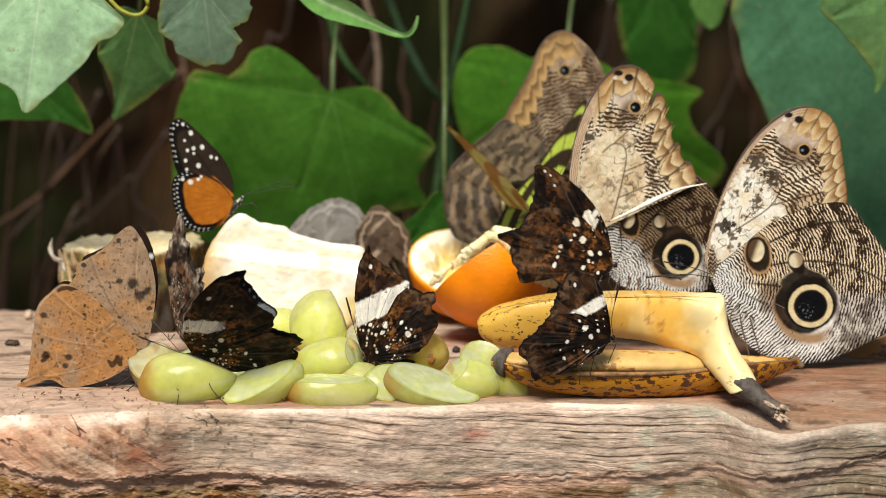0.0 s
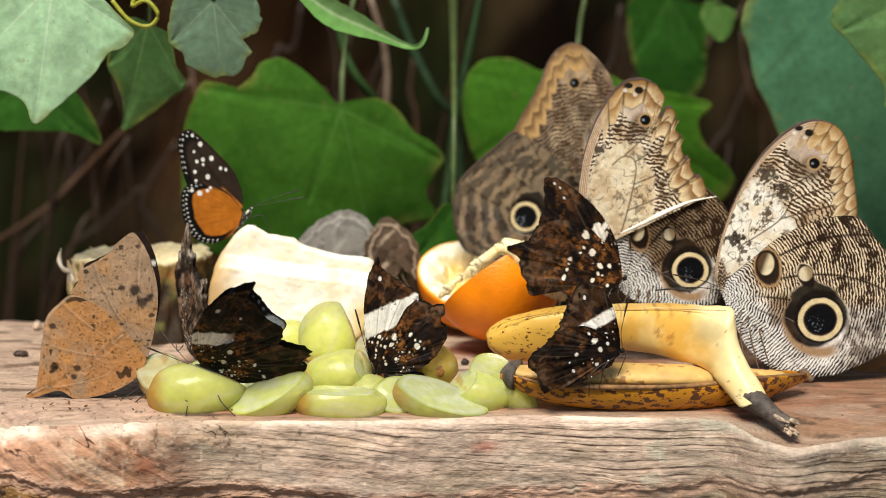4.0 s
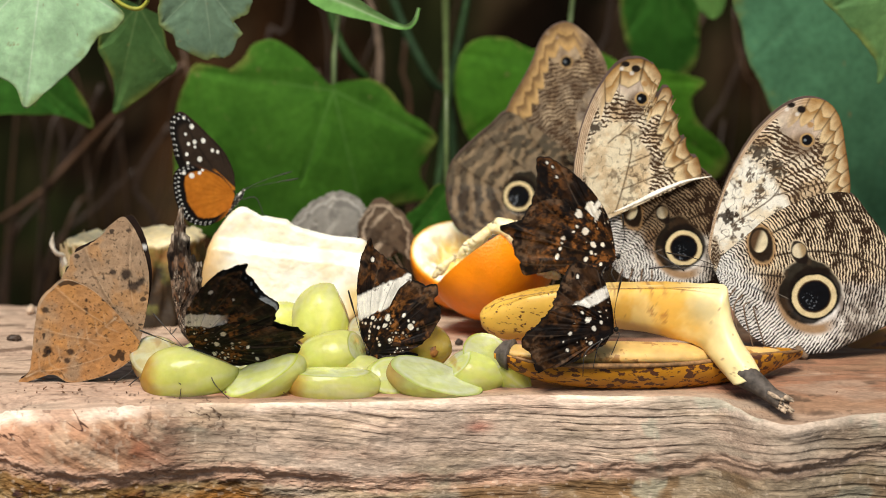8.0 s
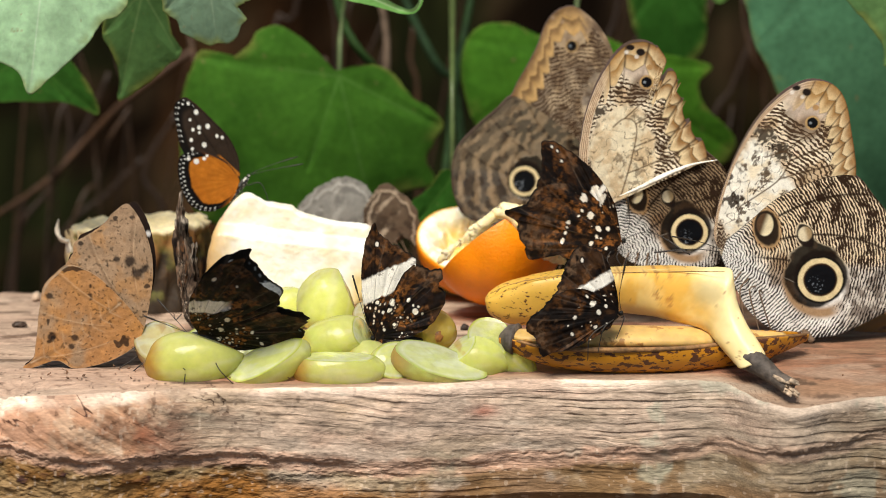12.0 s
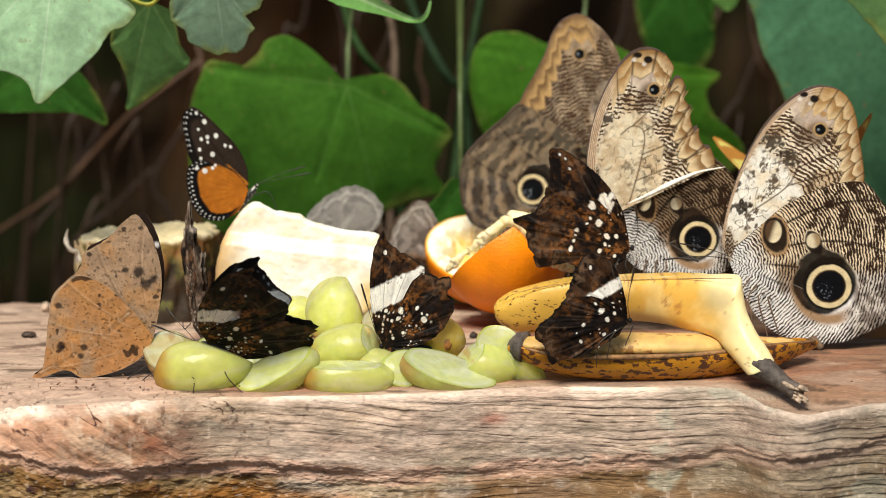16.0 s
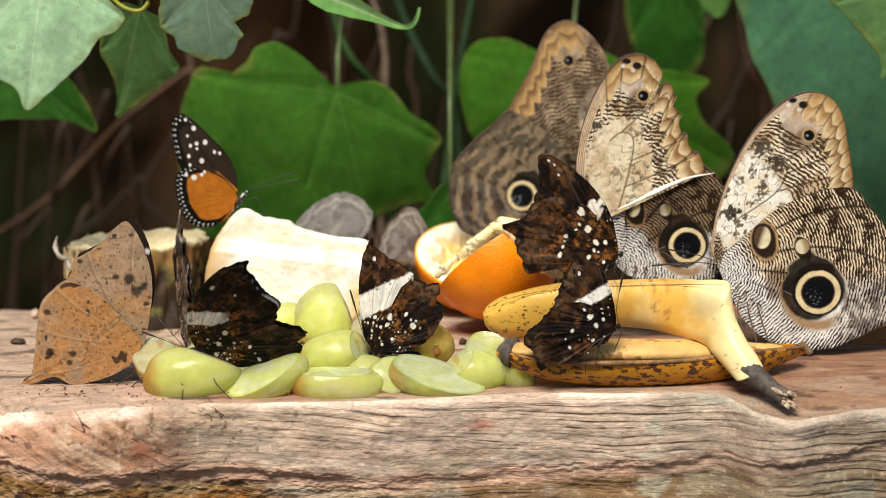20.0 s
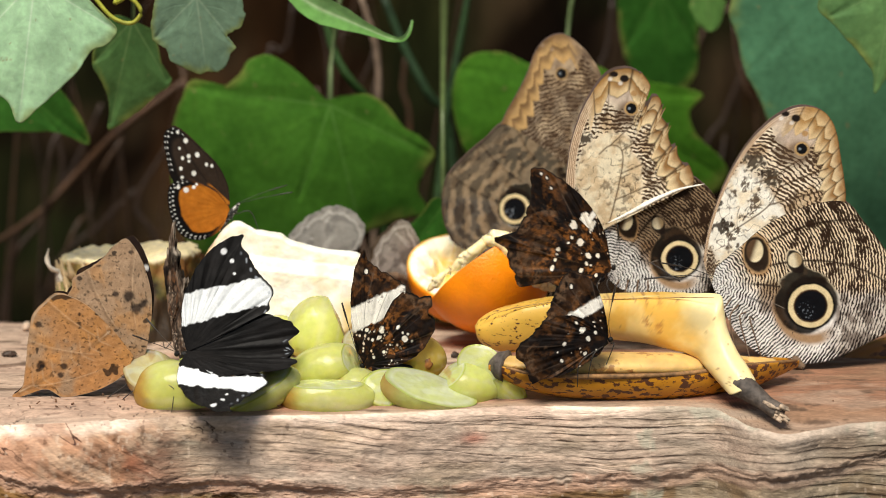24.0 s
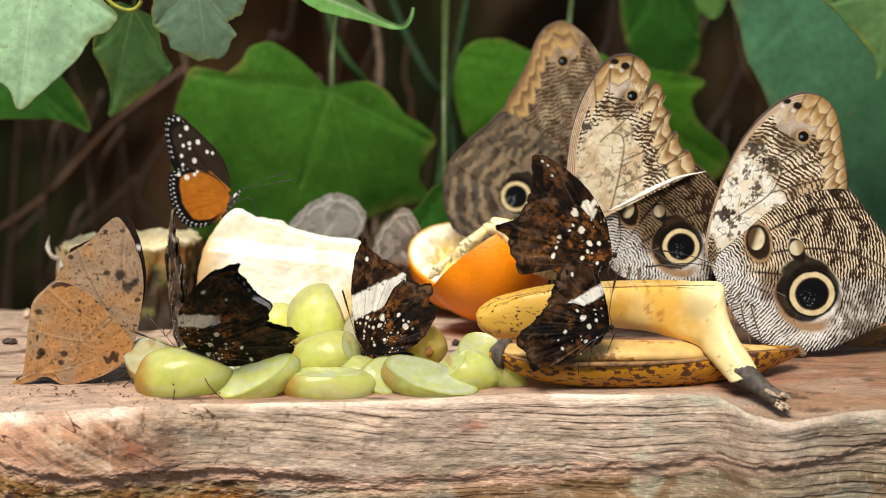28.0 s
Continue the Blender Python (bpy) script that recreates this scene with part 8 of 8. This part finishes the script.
def motions():
    # the white-banded butterfly opens its wings once
    near = [(0, 0), (2.5, 0), (5.5, 2), (8, 0), (15, 3), (20, -4), (22.8, 2), (23.0, 3), (23.2, 8), (23.3, 24), (23.4, 39), (23.5, 46), (23.7, 61), (24.0, 70), (24.3, 70), (24.6, 62), (24.7, 54), (24.8, 46), (24.9, 38), (25.0, 20), (25.2, -6), (25.5, -8), (26, 0), (28, 0)]
    far = [(0, 0), (5.5, 0), (8, 0), (15, 0), (20, -2), (22.8, 0), (23.2, -4), (23.3, -6), (23.4, -16), (23.5, -26), (23.7, -41), (24.0, -43), (24.6, -45), (24.8, -41), (24.9, -35), (25.0, -22), (25.2, -2), (26, 0), (28, 0)]
    for ob, rows in zip(wings_w, (near, near, far, far)):
        swing(ob, still(ob), rows)

    m = still(fly_w)
    walk(fly_w, [(t, Matrix.Translation((0, 0, dz)) @ m) for t, dz in ((0, -0.004), (22.8, -0.004), (23.6, -0.0005), (24.7, -0.0005), (25.2, -0.0035), (28, -0.004))])

    # the upright blade turns a little on its feet
    base = still(fly_e)
    walk(fly_e, [(t, base @ pose(0, 0, 0, 0, lean, yaw)) for t, yaw, lean in ((0, BLADE_YAW + 14, 2), (3, BLADE_YAW + 8, 2), (5.5, BLADE_YAW + 8, 0), (8, BLADE_YAW + 10, 2), (9.5, BLADE_YAW + 5, -2), (11, BLADE_YAW + 2, -3), (15, BLADE_YAW + 2, -3), (17, BLADE_YAW + 1, -2), (20, BLADE_YAW - 3, 2), (23, BLADE_YAW + 2, 3), (25, BLADE_YAW + 2, 3), (28, BLADE_YAW - 2, 2))])

    # the leaf butterfly shifts its forewings and parts them now and then
    shift = ((0, 3.1, -1.3), (1, 1.8, -0.5), (3, 1.2, 0.2), (5.5, -0.4, 0.6), (8, 0, 0), (15, -0.2, -0.9), (17.5, 0, -1.3), (20, 0.5, -1.3), (22.5, 2.2, -2.4), (23.5, 3.8, -3.4), (24.4, 3.1, -2.4), (24.8, 0.5, -0.6), (25.2, 0.2, 0.3), (26, 0.4, 0.2), (28, 0.3, 0.2))
    m = still(leaf_wings[0])
    walk(leaf_wings[0], [(t, Matrix.Translation((dx / 1000, 0, dz / 1000)) @ m) for t, dx, dz in shift])
    parting = ((0, 4), (3, 0), (6, -2), (8, 0), (11, 0), (20, 0), (24.2, 0), (24.8, 14), (25.1, 5), (26, 2), (28, 3))
    m = still(leaf_wings[2])
    times = sorted({t for t, *r in shift} | {t for t, a in parting})
    pick = lambda rows, t, k: float(np.interp(t, [r[0] for r in rows], [r[k] for r in rows]))
    walk(leaf_wings[2], [(t, Matrix.Translation((pick(shift, t, 1) / 1000, 0, pick(shift, t, 2) / 1000)) @ m @ pose(0, 0, 0, 0, 0, -pick(parting, t, 1))) for t in times])
    m = still(leaf_wings[3])
    walk(leaf_wings[3], [(t, m @ pose(0, 0, 0, 0, 0, -a)) for t, a in parting])

    # the torn owl butterfly shifts its forewings
    sway = ((0, -1.4), (3.5, -1.4), (5.5, -1.5), (7.2, -1.7), (7.5, -2.3), (7.9, -0.1), (8, 0), (16.8, 0), (17.0, -0.2), (17.4, -3.3), (18.6, -3.0), (18.9, -0.2), (20, 0), (22.5, -0.2), (23, -0.6), (23.5, -1.9), (24, -1.5), (28, -1.6))
    for ob in owl_m_fore:
        m = still(ob)
        walk(ob, [(t, m @ pose(0, 0, 0, 0, a, 0)) for t, a in sway])

    # the yellow-green one flaps, then takes off
    seat = Vector((0.0411, 0.056, 0.0549))
    turn = 107
    fly = [(0, seat, 0), (1.8, seat, 0), (1.9, Vector((0.0234, 0.07, 0.0615)), 30), (2.0, Vector((-0.0347, 0.06, 0.0667)), 60), (2.1, Vector((-0.0117, 0.05, 0.1041)), 40), (2.2, Vector((0.0012, 0.05, 0.1806)), 10), (2.6, Vector((0.15, 0.625, 0.55)), 0), (28, Vector((0.15, 0.625, 0.55)), 0)]
    walk(fly_y, [(t, Matrix.Translation(p) @ pose(0, 0, 0, 0, 0, turn + a)) for t, p, a in fly])
    left = [(0, -44), (0.1, -58), (0.3, -84), (0.4, -72), (0.6, -31), (0.7, -30), (0.9, -44), (1.0, -59), (1.2, -76), (1.4, -58), (1.5, -50), (1.7, -38), (1.8, -46), (1.9, -85), (2.0, -60), (2.1, -20), (2.2, -70), (2.6, -8), (28, -8)]
    right = [(0, 28), (0.1, 40), (0.3, 75), (0.4, 36), (0.6, 24), (0.7, 20), (0.9, 45), (1.0, 60), (1.2, 70), (1.4, 55), (1.5, 30), (1.7, 14), (1.8, 14), (1.9, 70), (2.0, 50), (2.1, 20), (2.2, 70), (2.6, 8), (28, 8)]
    for ob, rows, rest in zip(wings_y, (right, right, left, left), (3, 3, -3, -3)):
        swing(ob, still(ob), [(t, a - rest) for t, a in rows])

    # its fellow behind the owls spreads for a moment
    seat = Vector((0.1433, 0.05, 0.0472))
    walk(fly_z, [(t, Matrix.Translation(seat + Vector((dx, 0, dz))) @ pose(0, 0, 0, 0, 0, 66)) for t, dx, dz in ((0, 0.003, -0.012), (15, 0.008, -0.012), (16.4, 0, 0), (18.5, 0, 0), (19, 0.010, -0.014), (28, 0.010, -0.014))])
    left = [(0, -74), (6.8, -74), (7.2, -50), (7.8, -16), (15, -16), (15.8, -40), (16.4, -66), (17.2, -68), (17.5, -62), (17.8, -52), (18.1, -46), (18.5, -34), (18.8, -28), (19.4, -8), (28, -8)]
    right = [(0, 20), (6.8, 20), (7.8, 12), (15, 12), (16.4, 38), (17.0, 42), (17.3, 36), (17.8, 46), (18.1, 44), (18.5, 36), (18.8, 20), (19.4, 8), (28, 8)]
    for ob, rows, rest in zip(wings_z, (right, right, left, left), (3, 3, -3, -3)):
        swing(ob, still(ob), [(t, a - rest) for t, a in rows])

    # a pale one crosses once, close to the top
    up, start, end = Vector((-0.0500, -0.55, 0.1845)), Vector((-0.6, 0.625, 0.5)), Vector((0.5, 0.625, 0.5))
    walk(fly_p, [(0, Matrix.Translation(start)), (18.8, Matrix.Translation(start)), (19.4, Matrix.Translation(Vector((-0.0700, -0.55, 0.235)))), (19.5, Matrix.Translation(up)), (19.6, Matrix.Translation(Vector((-0.0300, -0.55, 0.235)))), (20.2, Matrix.Translation(end)), (28, Matrix.Translation(end))])

    # the brown one behind the melon turns about and shows its grey side
    m = still(fly_n)
    walk(fly_n, [(0, m), (12.5, m)] + [(t, m @ pose(dx, 0, dz, 0, 0, a)) for t, dx, dz, a in ((13.2, -0.001, -0.001, -55), (13.9, -0.002, -0.003, -110), (14.4, -0.002, -0.004, -150), (28, -0.002, -0.004, -150))])


motions()
